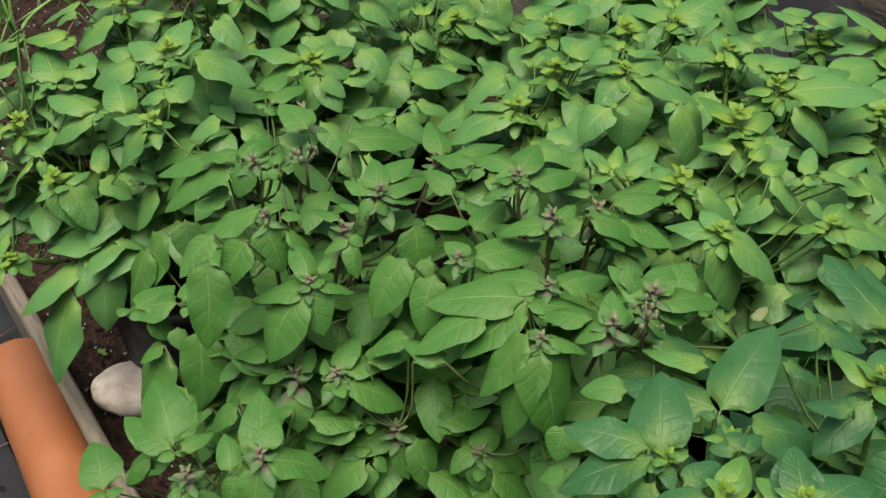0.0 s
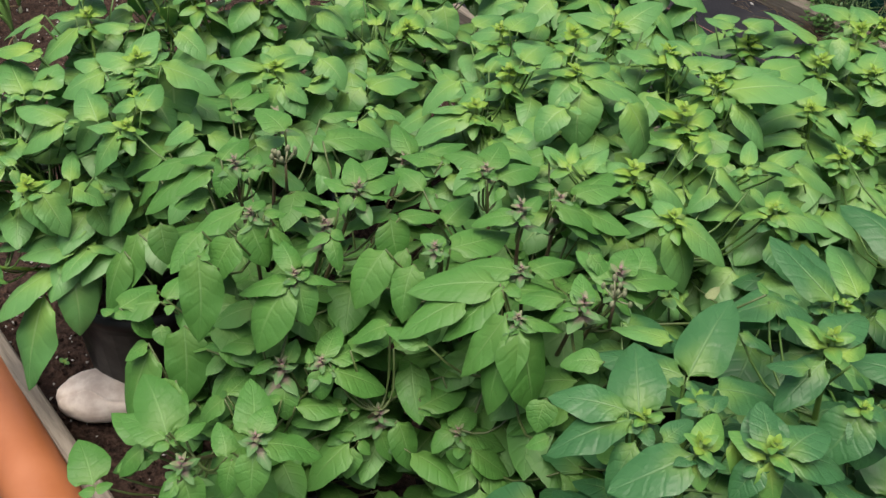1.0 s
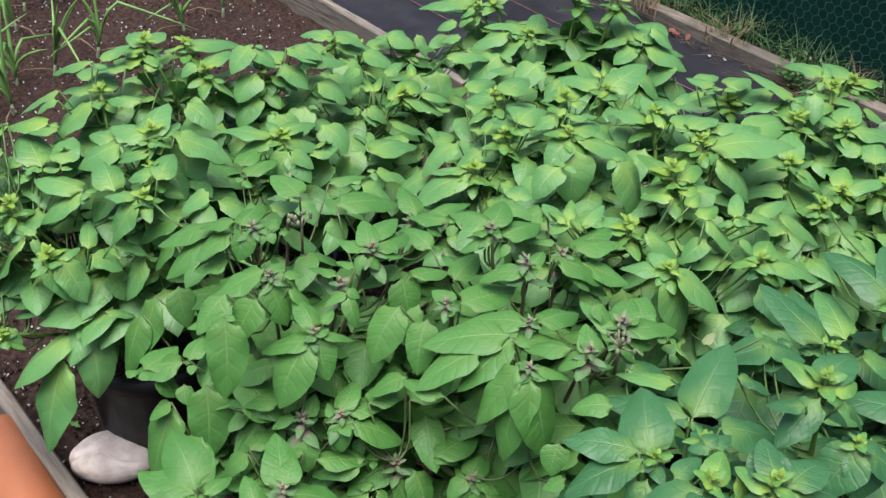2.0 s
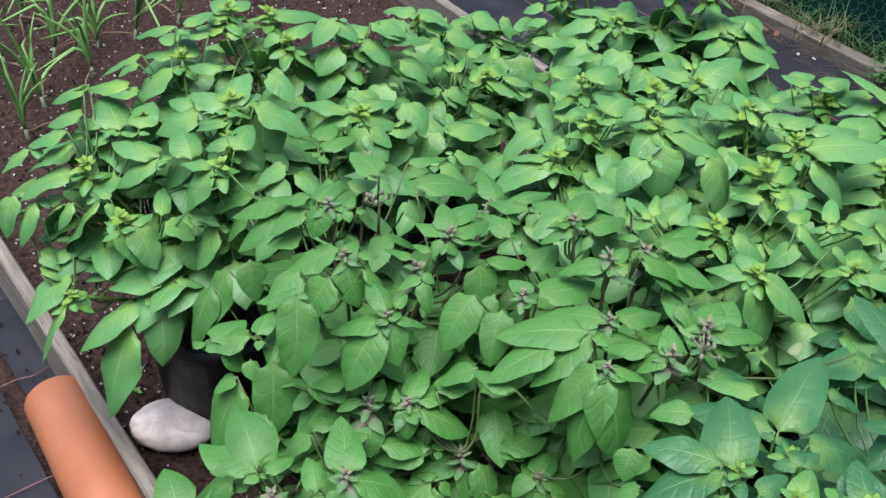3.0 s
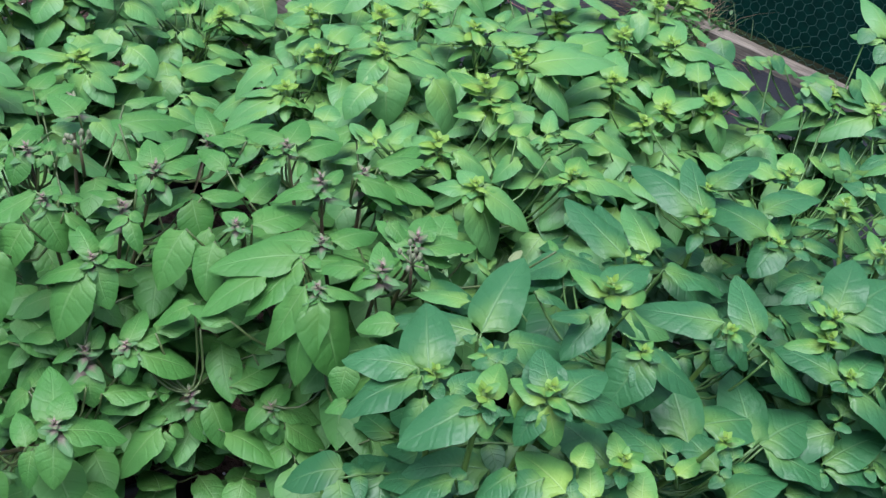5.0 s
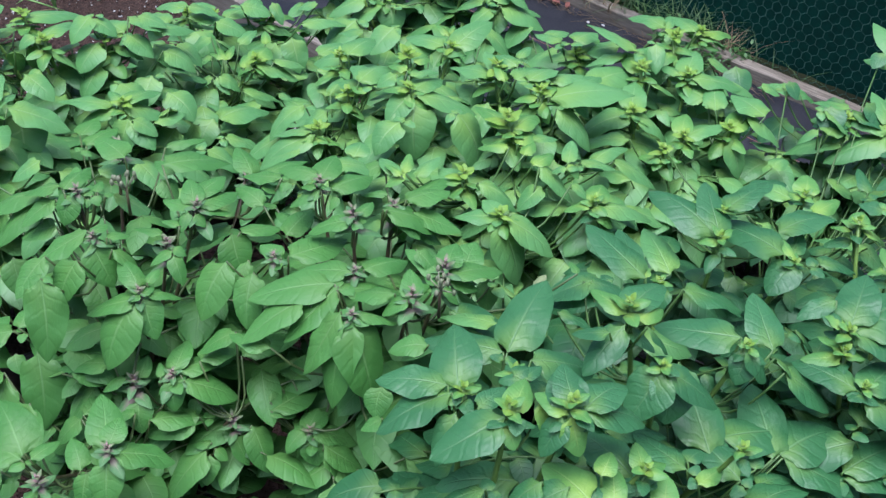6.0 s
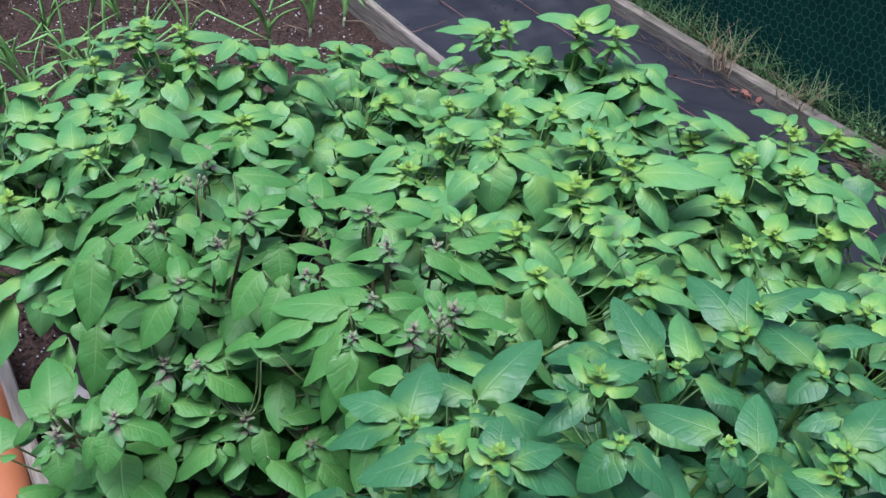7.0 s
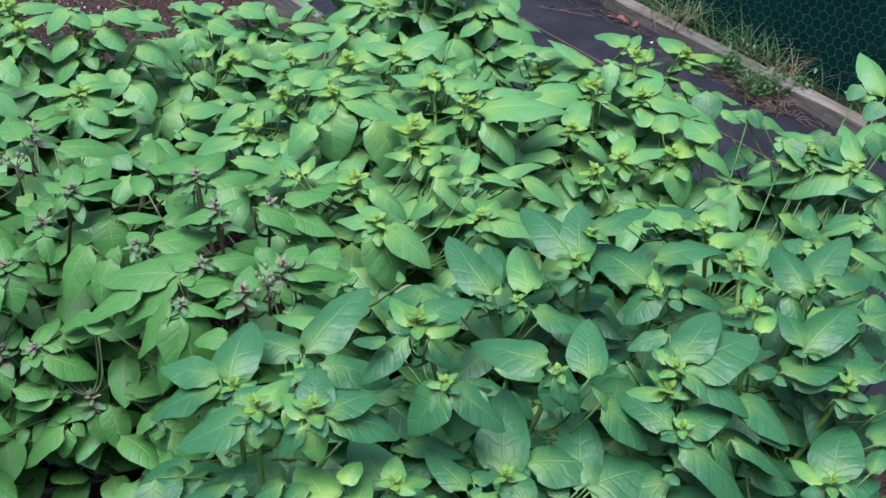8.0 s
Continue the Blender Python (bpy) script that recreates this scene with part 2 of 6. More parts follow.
def board(name, x0, x1, z0, z1, y0, y1, label, material=WOOD):
    """A weathered plank on edge along y, slightly uneven, with worn arrises."""
    n = 60
    c = 0.004
    prof = [(x0, z0), (x1, z0), (x1, z1 - c), (x1 - c, z1), (x0 + c, z1), (x0, z1 - c)]
    verts, faces = [], []
    for i in range(n + 1):
        y = y0 + (y1 - y0) * i / n
        for k, (x, z) in enumerate(prof):
            w = Vector((x * 30, y * 6, z * 30))
            verts.append((x + 0.002 * noise.noise(w), y, z + 0.003 * noise.noise(w + Vector((9, 0, 0)))))
    m = len(prof)
    for i in range(n):
        for k in range(m):
            q = (k + 1) % m
            faces.append((i * m + q, i * m + k, (i + 1) * m + k, (i + 1) * m + q))
    faces.append(tuple(range(m)))
    faces.append(tuple(range(n * m, n * m + m))[::-1])
    return mesh_object(name, verts, faces, material, smooth=False, label=label, kind="structure")


board("edging_board_1", BED_L - 0.028, BED_L, -0.05, 0.09, -2.0, 6.0, "weathered grey timber edging board of the bed")
board("edging_board_2", BED_R, BED_R + 0.03, -0.05, 0.09, -2.0, 6.0, "pale weathered timber edging board beside the membrane path")
board("edging_board_3", PATH_R + 0.030, PATH_R + 0.078, -0.05, 0.044, -2.0, 6.0, "dirty grey-brown timber edging board below the fence", OLD_WOOD)
FENCE_X = 2.735


# ---- potato plants ----
def leaf_mesh(seed, arch, fold, wave, tip=1.0, crinkle=0.005, nv=16, nu=9):
    """A leaf blade one unit long and one wide along +y, face up, with its midrib sunk and its margin waved."""
    r = random.Random(seed)
    skew, phase, twist, curl = r.uniform(-0.06, 0.06), r.uniform(0, 6.28), r.uniform(-0.12, 0.12), r.uniform(0.0, 0.13)
    verts, uv, faces = [], [], []
    for j in range(nv):
        v = j / (nv - 1)
        half = 0.46 * max(0.0, math.sin(math.pi * v ** 0.78)) ** (0.68 - 0.10 * v)
        half *= 1 - 0.30 * tip * max(0.0, v - 0.82) / 0.18
        if j == 0:
            half = 0.07
        if j == nv - 1:
            half = 0.004
        for i in range(nu):
            u = -1 + 2 * i / (nu - 1)
            a = abs(u)
            edge = 1 + 0.042 * math.sin(7 * v + phase + 2 * u) + 0.014 * a * math.sin(29 * v + 5 * u + phase)
            x = u * half * edge + skew * math.sin(math.pi * v)
            z = arch * 4 * v * (1 - v) + fold * a * half + 0.02 * (1 - v) * (0.3 - a)
            z -= (0.10 + 0.35 * max(0, fold)) * a ** 2.2 * half
            z += 1.25 * wave * a * a * math.sin(11 * v + phase + (2.1 if u > 0 else 0.0)) * math.sin(math.pi * v)
            z += twist * u * half * v - 0.6 * curl * v ** 4 + crinkle * math.sin(26 * v - 7.0 * a + phase) * a * (1.1 - a) * 4
            y = v - 0.07 * a * math.sin(math.pi * v) + (0.05 * a if v < 0.12 else 0)
            verts.append((x, y, z))
            uv.append((0.5 + 0.5 * u, v))
    for j in range(nv - 1):
        for i in range(nu - 1):
            k = j * nu + i
            faces.append((k, k + 1, k + nu + 1, k + nu))
    return verts, faces, uv


SHAPES = [(0.03, 0.05, 0.012), (0.05, -0.05, 0.02), (0.07, 0.10, 0.02), (0.03, 0.10, 0.014), (0.08, -0.06, 0.015), (0.04, 0.08, 0.032)]
LEAF_MATERIALS = {"G": LEAF_GREEN, "M": LEAF_MATT, "B": LEAF_BLUE, "Y": LEAF_YOUNG, "U": LEAF_PURPLE, "T": LEAF_TIP, "V": LEAF_MAUVE}
LEAF_MESHES = {}
for key, mat in LEAF_MATERIALS.items():
    LEAF_MESHES[key] = []
    for n, (arch, fold, wave) in enumerate(SHAPES):
        verts, faces, uv = leaf_mesh(17 * n + ord(key), arch, fold, wave, 0.25 if key in "BY" else 1.0, 0.006 if key == "B" else 0.004)
        me = bpy.data.meshes.new("leaf")
        me.from_pydata(verts, [], faces)
        me.polygons.foreach_set("use_smooth", [True] * len(me.polygons))
        layer = me.uv_layers.new(name="leaf")
        layer.data.foreach_set("uv", [a for loop in me.loops for a in uv[loop.vertex_index]])
        me.materials.append(mat)
        LEAF_MESHES[key].append(me)

LOWER_SHAPES = [leaf_mesh(300 + n, arch, fold, wave, 0.8, 0.0, 8, 5) for n, (arch, fold, wave) in enumerate(SHAPES)]

POT_HEIGHT, POT_TOP, POT_FOOT = 0.25, 0.135, 0.105
CROWN = []  # middles of the upper leaves: what grows below stays under them


def crown_height(x, y):
    pts = np.array(CROWN)
    d2 = (pts[:, 0] - x) ** 2 + (pts[:, 1] - y) ** 2
    w = np.exp(-d2 / (2 * 0.045 ** 2))
    total = w.sum()
    return float((pts[:, 2] * w).sum() / total) if total > 0.05 else 0.42


class PotatoPlant:
    def __init__(self, x, y, kind, label, seed):
        self.kind, self.rng, self.count = kind, random.Random(seed), 0
        self.foot = Vector((x, y, POT_HEIGHT - 0.035))
        self.root = tagged(new("potato_plant"), label, "potato plant", "potato plants in the bed")
        self.root.location = self.foot
        self.stems, self.stalks, self.under, self.low = [], [], [], []
        self.stem_material = STEM_PURPLE if kind == "M" else STEM_GREEN

    def put(self, kind, base, heading, pitch, roll, length, width, name="leaf"):
        if self.count >= 640:
            return
        self.count += 1
        ob = new(name, self.rng.choice(LEAF_MESHES[kind]))
        ob.parent = self.root
        m = Matrix.Translation(Vector(base) - self.foot) @ pose(0, 0, 0, 0, 0, heading) @ pose(0, 0, 0, pitch) @ pose(0, 0, 0, 0, roll)
        ob.matrix_basis = m @ Matrix.Diagonal((width, length, length, 1))

    def shoot(self, x, y, z, size, kind="Y"):
        """A stem from the pot to a growing tip with its spiral of young leaves."""
        r = self.rng
        tip = Vector((x, y, z))
        crest = tip + Vector((0, 0, 0.012 * size))
        out = Vector((x - self.foot.x, y - self.foot.y, 0))
        start = self.foot + out * 0.18 + Vector((r.uniform(-0.03, 0.03), r.uniform(-0.03, 0.03), -0.01))
        line = []
        for i in range(9):
            s = i / 8
            p = start.lerp(crest, s)
            p -= out * 0.22 * math.sin(math.pi * s) * (1 - s)
            line.append(p)
        verts, faces = tube([p - self.foot for p in line], [(0.0048 if kind == "U" else 0.0060) * (1 - 0.58 * i / 8) for i in range(9)], 7)
        self.stems.append([line, (verts, faces)])
        turn = r.uniform(0, 360)
        scale = (0.50 + 0.50 * size) * (0.78 if self.kind == "B" else 0.94)
        if kind == "Y":
            # a folded heart, the half-open leaves round it, a few open leaves below
            rings = ((5, "T", 0.011, 0.018, 50, 24, 0.016, 0.80), (4, "T", 0.021, 0.032, 24, 2, 0.012, 0.60), (6, "Y", 0.032, 0.052, 8, -24, -0.014, 0.62))
            if self.kind == "B":
                rings = ((4, "T", 0.011, 0.018, 54, 32, 0.015, 0.80), (4, "Y", 0.022, 0.034, 26, 4, 0.010, 0.66), (3, "B", 0.032, 0.046, 8, -18, -0.010, 0.64))
        else:
            # a loose spike of narrow leaflets, mauve at the top
            rings = ((5, "V", 0.009, 0.016, 40, 18, 0.014, 0.54), (5, "U", 0.017, 0.026, 16, -6, 0.003, 0.52), (4, "U", 0.028, 0.042, 2, -20, -0.014, 0.54))
        for count, tone, low, high, p0, p1, rise, slim in rings:
            for i in range(count):
                s = i / (count - 1)
                length = (low + (high - low) * s) * scale * r.uniform(0.88, 1.14)
                base = tip + Vector((0, 0, (rise - 0.010 * s) * size))
                self.put(tone, base, turn, p0 + (p1 - p0) * s + r.uniform(-9, 9), r.uniform(-16, 16), length, length * slim * r.uniform(0.9, 1.12), "young_leaf")
                turn += 137.5

    def leaf(self, kind, x, y, z, heading, pitch, length, width):
        """An upper leaf on its stalk, which springs from the nearest stem."""
        base = Vector((x, y, z))
        h, p = radians(heading), radians(pitch)
        CROWN.append(tuple(base + 0.5 * length * Vector((-math.sin(h) * math.cos(p), math.cos(h) * math.cos(p), math.sin(p)))))
        self.put(kind, base, heading, pitch, self.rng.uniform(-9, 9), length, width)
        self.stalk(base, single=True)
        r = self.rng
        if length > 0.055 and r.random() < 0.28:
            # the pair of small round leaflets where the blade joins its stalk
            for side in (-1, 1):
                size = r.uniform(0.014, 0.024)
                self.put(kind, base - Vector((-math.sin(h), math.cos(h), 0)) * r.uniform(0.004, 0.014) - Vector((0, 0, 0.003)), heading + side * r.uniform(60, 95), r.uniform(-20, 10), 0, size, size * 0.85, "small_leaflet")
        self.under.append((kind if kind not in "YU" else self.kind, base, length))

    def stalk(self, base, thick=0.0014, single=False):
        best = None
        for stem in self.stems:
            for q in stem[0][2:]:
                d = (q - base).length + 2.0 * max(0, q.z - base.z + 0.06)
                if best is None or d < best[0]:
                    best = (d, q, stem)
        d, q, stem = best
        pts = bend(q - self.foot, base - self.foot, -0.26 * (q - base).length, self.rng.uniform(-0.01, 0.01), 5)
        made = tube(pts, [thick * (1.35 - 0.35 * i / 5) for i in range(6)], 5)
        if single:
            mesh_object("leaf_stalk", *made, STALK_PURPLE if self.kind == "M" else STALK_GREEN, self.root)
        else:
            self.stalks.append(made)

    def lower(self, base, heading, pitch, roll, length, width):
        """One blade of the dense lower foliage, which is joined into one mesh."""
        m = Matrix.Translation(Vector(base) - self.foot) @ pose(0, 0, 0, 0, 0, heading) @ pose(0, 0, 0, pitch) @ pose(0, 0, 0, 0, roll) @ Matrix.Diagonal((width, length, length, 1))
        verts, faces, uv = self.rng.choice(LOWER_SHAPES)
        self.low.append(([m @ Vector(v) for v in verts], faces, uv))

    def compound(self, base, heading, pitch, span):
        """A lower leaf: a drooping stalk with an end leaflet and two or three pairs of side leaflets."""
        r = self.rng
        h = radians(heading)
        out = Vector((-math.sin(h), math.cos(h), 0))
        line = []
        for i in range(7):
            s = i / 6
            line.append(base + out * span * s + Vector((0, 0, span * (math.tan(radians(pitch)) * s - 0.55 * s * s))))
        placed = []
        jobs = [(6, 0, 1.0)] + [(i, side, f) for i, f in ((4, 0.85), (3, 0.40), (2, 0.70)) for side in (-1, 1)]
        for i, side, f in jobs:
            p = line[i]
            length = (0.072 + 0.024 * r.random()) * f
            way = heading + side * r.uniform(58, 82) + r.uniform(-8, 8)
            slope = r.uniform(-38, -8)
            hh = radians(way)
            top = p + 0.6 * length * Vector((-math.sin(hh), math.cos(hh), -0.3))
            if max(p.z, top.z) > min(crown_height(p.x, p.y), crown_height(top.x, top.y)) - {"G": 0.035, "M": 0.055, "B": 0.070}[self.kind] or p.z < 0.06 or (p.x < 0.42 and 0.95 < p.y < 1.40 and p.z < 0.42):
                continue
            placed.append((i, p, way, slope, length))
        if len(placed) > 1:
            last = max(i for i, p, way, slope, length in placed)
            self.stalks.append(tube([p - self.foot for p in line[:last + 1]], [0.0020 - 0.0010 * i / 6 for i in range(last + 1)], 5))
            for i, p, way, slope, length in placed:
                self.lower(p, way, slope, r.uniform(-14, 14), length, length * r.uniform(0.60, 0.74))

    def fill(self, nodes):
        r = self.rng
        bare = lambda p: p.x < 0.42 and 0.95 < p.y < 1.40 and p.z < 0.42  # open soil round the stone
        for kind, base, length in self.under:
            for depth in {"G": (0.045, 0.085), "M": (0.12,), "B": (0.12,)}[self.kind]:
                p = base + Vector((r.gauss(0, 0.028), r.gauss(0, 0.028), -depth - r.uniform(0, 0.03)))
                if p.z > 0.08 and p.z < crown_height(p.x, p.y) - 0.030 and not bare(p):
                    size = r.uniform(0.065, 0.09)
                    self.put(kind, p, r.uniform(0, 360), r.uniform(-40, -5), r.uniform(-14, 14), size, size * r.uniform(0.6, 0.74))
                    self.stalk(p, 0.0013)
        for stem in list(self.stems):
            line = stem[0]
            turn = r.uniform(0, 360)
            for i in range(nodes):
                s = 0.30 + 0.68 * i / (nodes - 1)
                k = min(7, int(s * 8))
                p = line[k].lerp(line[k + 1], s * 8 - k)
                self.compound(p, turn + 137.5 * i + r.uniform(-20, 20), r.uniform(15, 55), r.uniform(0.07, 0.16))

    def finish(self):
        for line, (verts, faces) in self.stems:
            mesh_object("stem", verts, faces, self.stem_material, self.root)
        verts, faces = merge(self.stalks)
        mesh_object("stalk_tangle", verts, faces, STALK_PURPLE if self.kind == "M" else STALK_GREEN, self.root, kind="stuff")
        if self.low:
            verts, faces = merge([(v, f) for v, f, uv in self.low])
            mesh_object("lower_foliage", verts, faces, LEAF_MATERIALS[self.kind], self.root, label="dense shaded leaves low on the stems", kind="stuff", uv=[a for v, f, uv in self.low for a in uv])


PLANTS, BY_NAME = [], {}


def potato_a():
    plant = PotatoPlant(0.42, 1.34, "G", "bright green potato plant with lime-green growing tips", 40)
    shoot, leaf = plant.shoot, plant.leaf
    shoot(0.448, 1.295, 0.664, 0.7)
    shoot(0.452, 1.473, 0.649, 0.8)
    shoot(0.240, 1.369, 0.571, 0.9)
    shoot(0.247, 1.269, 0.536, 0.7)
    shoot(0.377, 1.197, 0.626, 0.6)
    shoot(0.166, 1.304, 0.399, 0.5)
    shoot(0.263, 1.221, 0.432, 0.4)
    shoot(0.423, 1.249, 0.623, 0.9)
    leaf("G", 0.442, 1.287, 0.658, 17, -2, 0.086, 0.049)
    leaf("G", 0.440, 1.287, 0.658, -48, 12, 0.090, 0.056)
    leaf("G", 0.447, 1.286, 0.658, -61, -7, 0.073, 0.041)
    leaf("G", 0.434, 1.280, 0.647, 41, -20, 0.061, 0.034)
    leaf("G", 0.432, 1.465, 0.645, 90, -34, 0.094, 0.067)
    leaf("G", 0.446, 1.464, 0.646, -15, -57, 0.079, 0.036)
    leaf("G", 0.452, 1.473, 0.649, -35, 8, 0.066, 0.056)
    leaf("G", 0.436, 1.479, 0.652, 24, -10, 0.061, 0.034)
    leaf("G", 0.458, 1.496, 0.696, 38, -22, 0.085, 0.048)
    leaf("G", 0.496, 1.464, 0.681, 18, -6, 0.076, 0.043)
    leaf("G", 0.502, 1.300, 0.629, 149, -64, 0.087, 0.081)
    leaf("G", 0.476, 1.277, 0.654, -122, -29, 0.097, 0.070)
    leaf("G", 0.368, 1.200, 0.625, 86, -52, 0.077, 0.057)
    leaf("G", 0.370, 1.200, 0.626, 29, -11, 0.061, 0.034)
    leaf("G", 0.374, 1.201, 0.628, -146, -36, 0.026, 0.024)
    leaf("G", 0.336, 1.321, 0.584, 70, -29, 0.082, 0.058)
    leaf("G", 0.338, 1.322, 0.587, 29, 1, 0.090, 0.058)
    leaf("G", 0.358, 1.252, 0.615, -12, 12, 0.081, 0.051)
    leaf("G", 0.313, 1.411, 0.593, -9, 13, 0.090, 0.058)
    leaf("G", 0.349, 1.398, 0.622, -23, -58, 0.101, 0.042)
    leaf("G", 0.260, 1.254, 0.531, -162, -56, 0.075, 0.052)
    leaf("G", 0.258, 1.256, 0.531, -64, -6, 0.046, 0.028)
    leaf("G", 0.344, 1.233, 0.510, 46, -20, 0.088, 0.049)
    leaf("G", 0.322, 1.226, 0.498, -171, -57, 0.050, 0.046)
    leaf("G", 0.243, 1.267, 0.530, -154, -53, 0.077, 0.057)
    leaf("Y", 0.244, 1.269, 0.534, -81, -7, 0.041, 0.023)
    leaf("G", 0.238, 1.270, 0.528, 14, -54, 0.073, 0.024)
    leaf("G", 0.237, 1.314, 0.548, 45, -55, 0.131, 0.068)
    leaf("G", 0.194, 1.357, 0.531, 19, -55, 0.106, 0.035)
    leaf("G", 0.164, 1.394, 0.525, 103, -56, 0.078, 0.042)
    leaf("G", 0.143, 1.420, 0.529, 118, -57, 0.070, 0.046)
    leaf("G", 0.225, 1.376, 0.566, 67, -23, 0.096, 0.054)
    leaf("G", 0.238, 1.405, 0.596, 66, -30, 0.088, 0.050)
    leaf("G", 0.181, 1.436, 0.589, 81, -34, 0.056, 0.031)
    leaf("G", 0.307, 1.423, 0.592, -13, 11, 0.085, 0.061)
    leaf("G", 0.304, 1.431, 0.596, 26, -11, 0.072, 0.040)
    leaf("G", 0.299, 1.481, 0.638, 49, -25, 0.074, 0.054)
    leaf("Y", 0.352, 1.455, 0.635, 33, -15, 0.090, 0.050)
    leaf("G", 0.399, 1.508, 0.656, 57, -28, 0.083, 0.046)
    leaf("G", 0.246, 1.226, 0.412, 77, -32, 0.124, 0.070)
    leaf("G", 0.266, 1.210, 0.424, 151, -64, 0.114, 0.069)
    leaf("G", 0.220, 1.214, 0.384, 112, -63, 0.159, 0.086)
    leaf("G", 0.288, 1.211, 0.450, 54, -15, 0.099, 0.056)
    leaf("G", 0.267, 1.212, 0.428, 25, -7, 0.042, 0.027)
    leaf("G", 0.292, 1.200, 0.451, -113, -21, 0.048, 0.031)
    leaf("G", 0.182, 1.340, 0.424, 95, -37, 0.110, 0.066)
    leaf("G", 0.154, 1.298, 0.396, 78, -61, 0.126, 0.059)
    leaf("G", 0.179, 1.311, 0.403, -175, -56, 0.043, 0.024)
    leaf("G", 0.363, 1.191, 0.525, 88, -54, 0.075, 0.064)
    leaf("G", 0.364, 1.197, 0.529, 17, -4, 0.052, 0.035)
    leaf("G", 0.333, 1.381, 0.605, -42, 9, 0.069, 0.051)
    leaf("G", 0.411, 1.218, 0.631, -51, 7, 0.070, 0.044)
    leaf("G", 0.298, 1.230, 0.539, -134, -30, 0.051, 0.047)
    leaf("G", 0.326, 1.209, 0.561, -126, -27, 0.053, 0.030)
    leaf("G", 0.468, 1.489, 0.695, -68, 4, 0.070, 0.032)
    leaf("G", 0.483, 1.394, 0.658, 27, -7, 0.068, 0.037)
    leaf("G", 0.385, 1.485, 0.653, 70, -25, 0.040, 0.038)
    leaf("G", 0.355, 1.430, 0.634, 31, -8, 0.058, 0.043)
    leaf("G", 0.290, 1.480, 0.647, 7, -55, 0.102, 0.028)
    leaf("G", 0.272, 1.445, 0.618, 57, -19, 0.062, 0.050)
    leaf("G", 0.411, 1.326, 0.641, 67, -23, 0.076, 0.072)
    leaf("G", 0.410, 1.345, 0.641, 25, -6, 0.051, 0.036)
    leaf("G", 0.430, 1.270, 0.644, 50, -16, 0.055, 0.028)
    leaf("G", 0.409, 1.228, 0.636, 47, -15, 0.039, 0.037)
    leaf("G", 0.236, 1.419, 0.611, 60, -20, 0.066, 0.062)
    leaf("G", 0.263, 1.434, 0.583, 28, -7, 0.049, 0.029)
    leaf("G", 0.300, 1.415, 0.579, 40, -12, 0.041, 0.038)
    leaf("G", 0.205, 1.344, 0.538, 90, -51, 0.051, 0.028)
    leaf("G", 0.203, 1.381, 0.526, 57, -19, 0.052, 0.027)
    leaf("G", 0.245, 1.296, 0.558, 13, -2, 0.043, 0.019)
    leaf("G", 0.240, 1.296, 0.555, -180, -51, 0.035, 0.016)
    leaf("G", 0.305, 1.258, 0.528, -28, 7, 0.069, 0.029)
    leaf("G", 0.294, 1.235, 0.451, 53, -17, 0.103, 0.050)
    leaf("G", 0.300, 1.225, 0.422, 159, -54, 0.083, 0.035)
    leaf("G", 0.443, 1.120, 0.650, 73, -25, 0.050, 0.047)
    leaf("G", 0.458, 0.980, 0.690, -91, -3, 0.045, 0.036)
    return plant


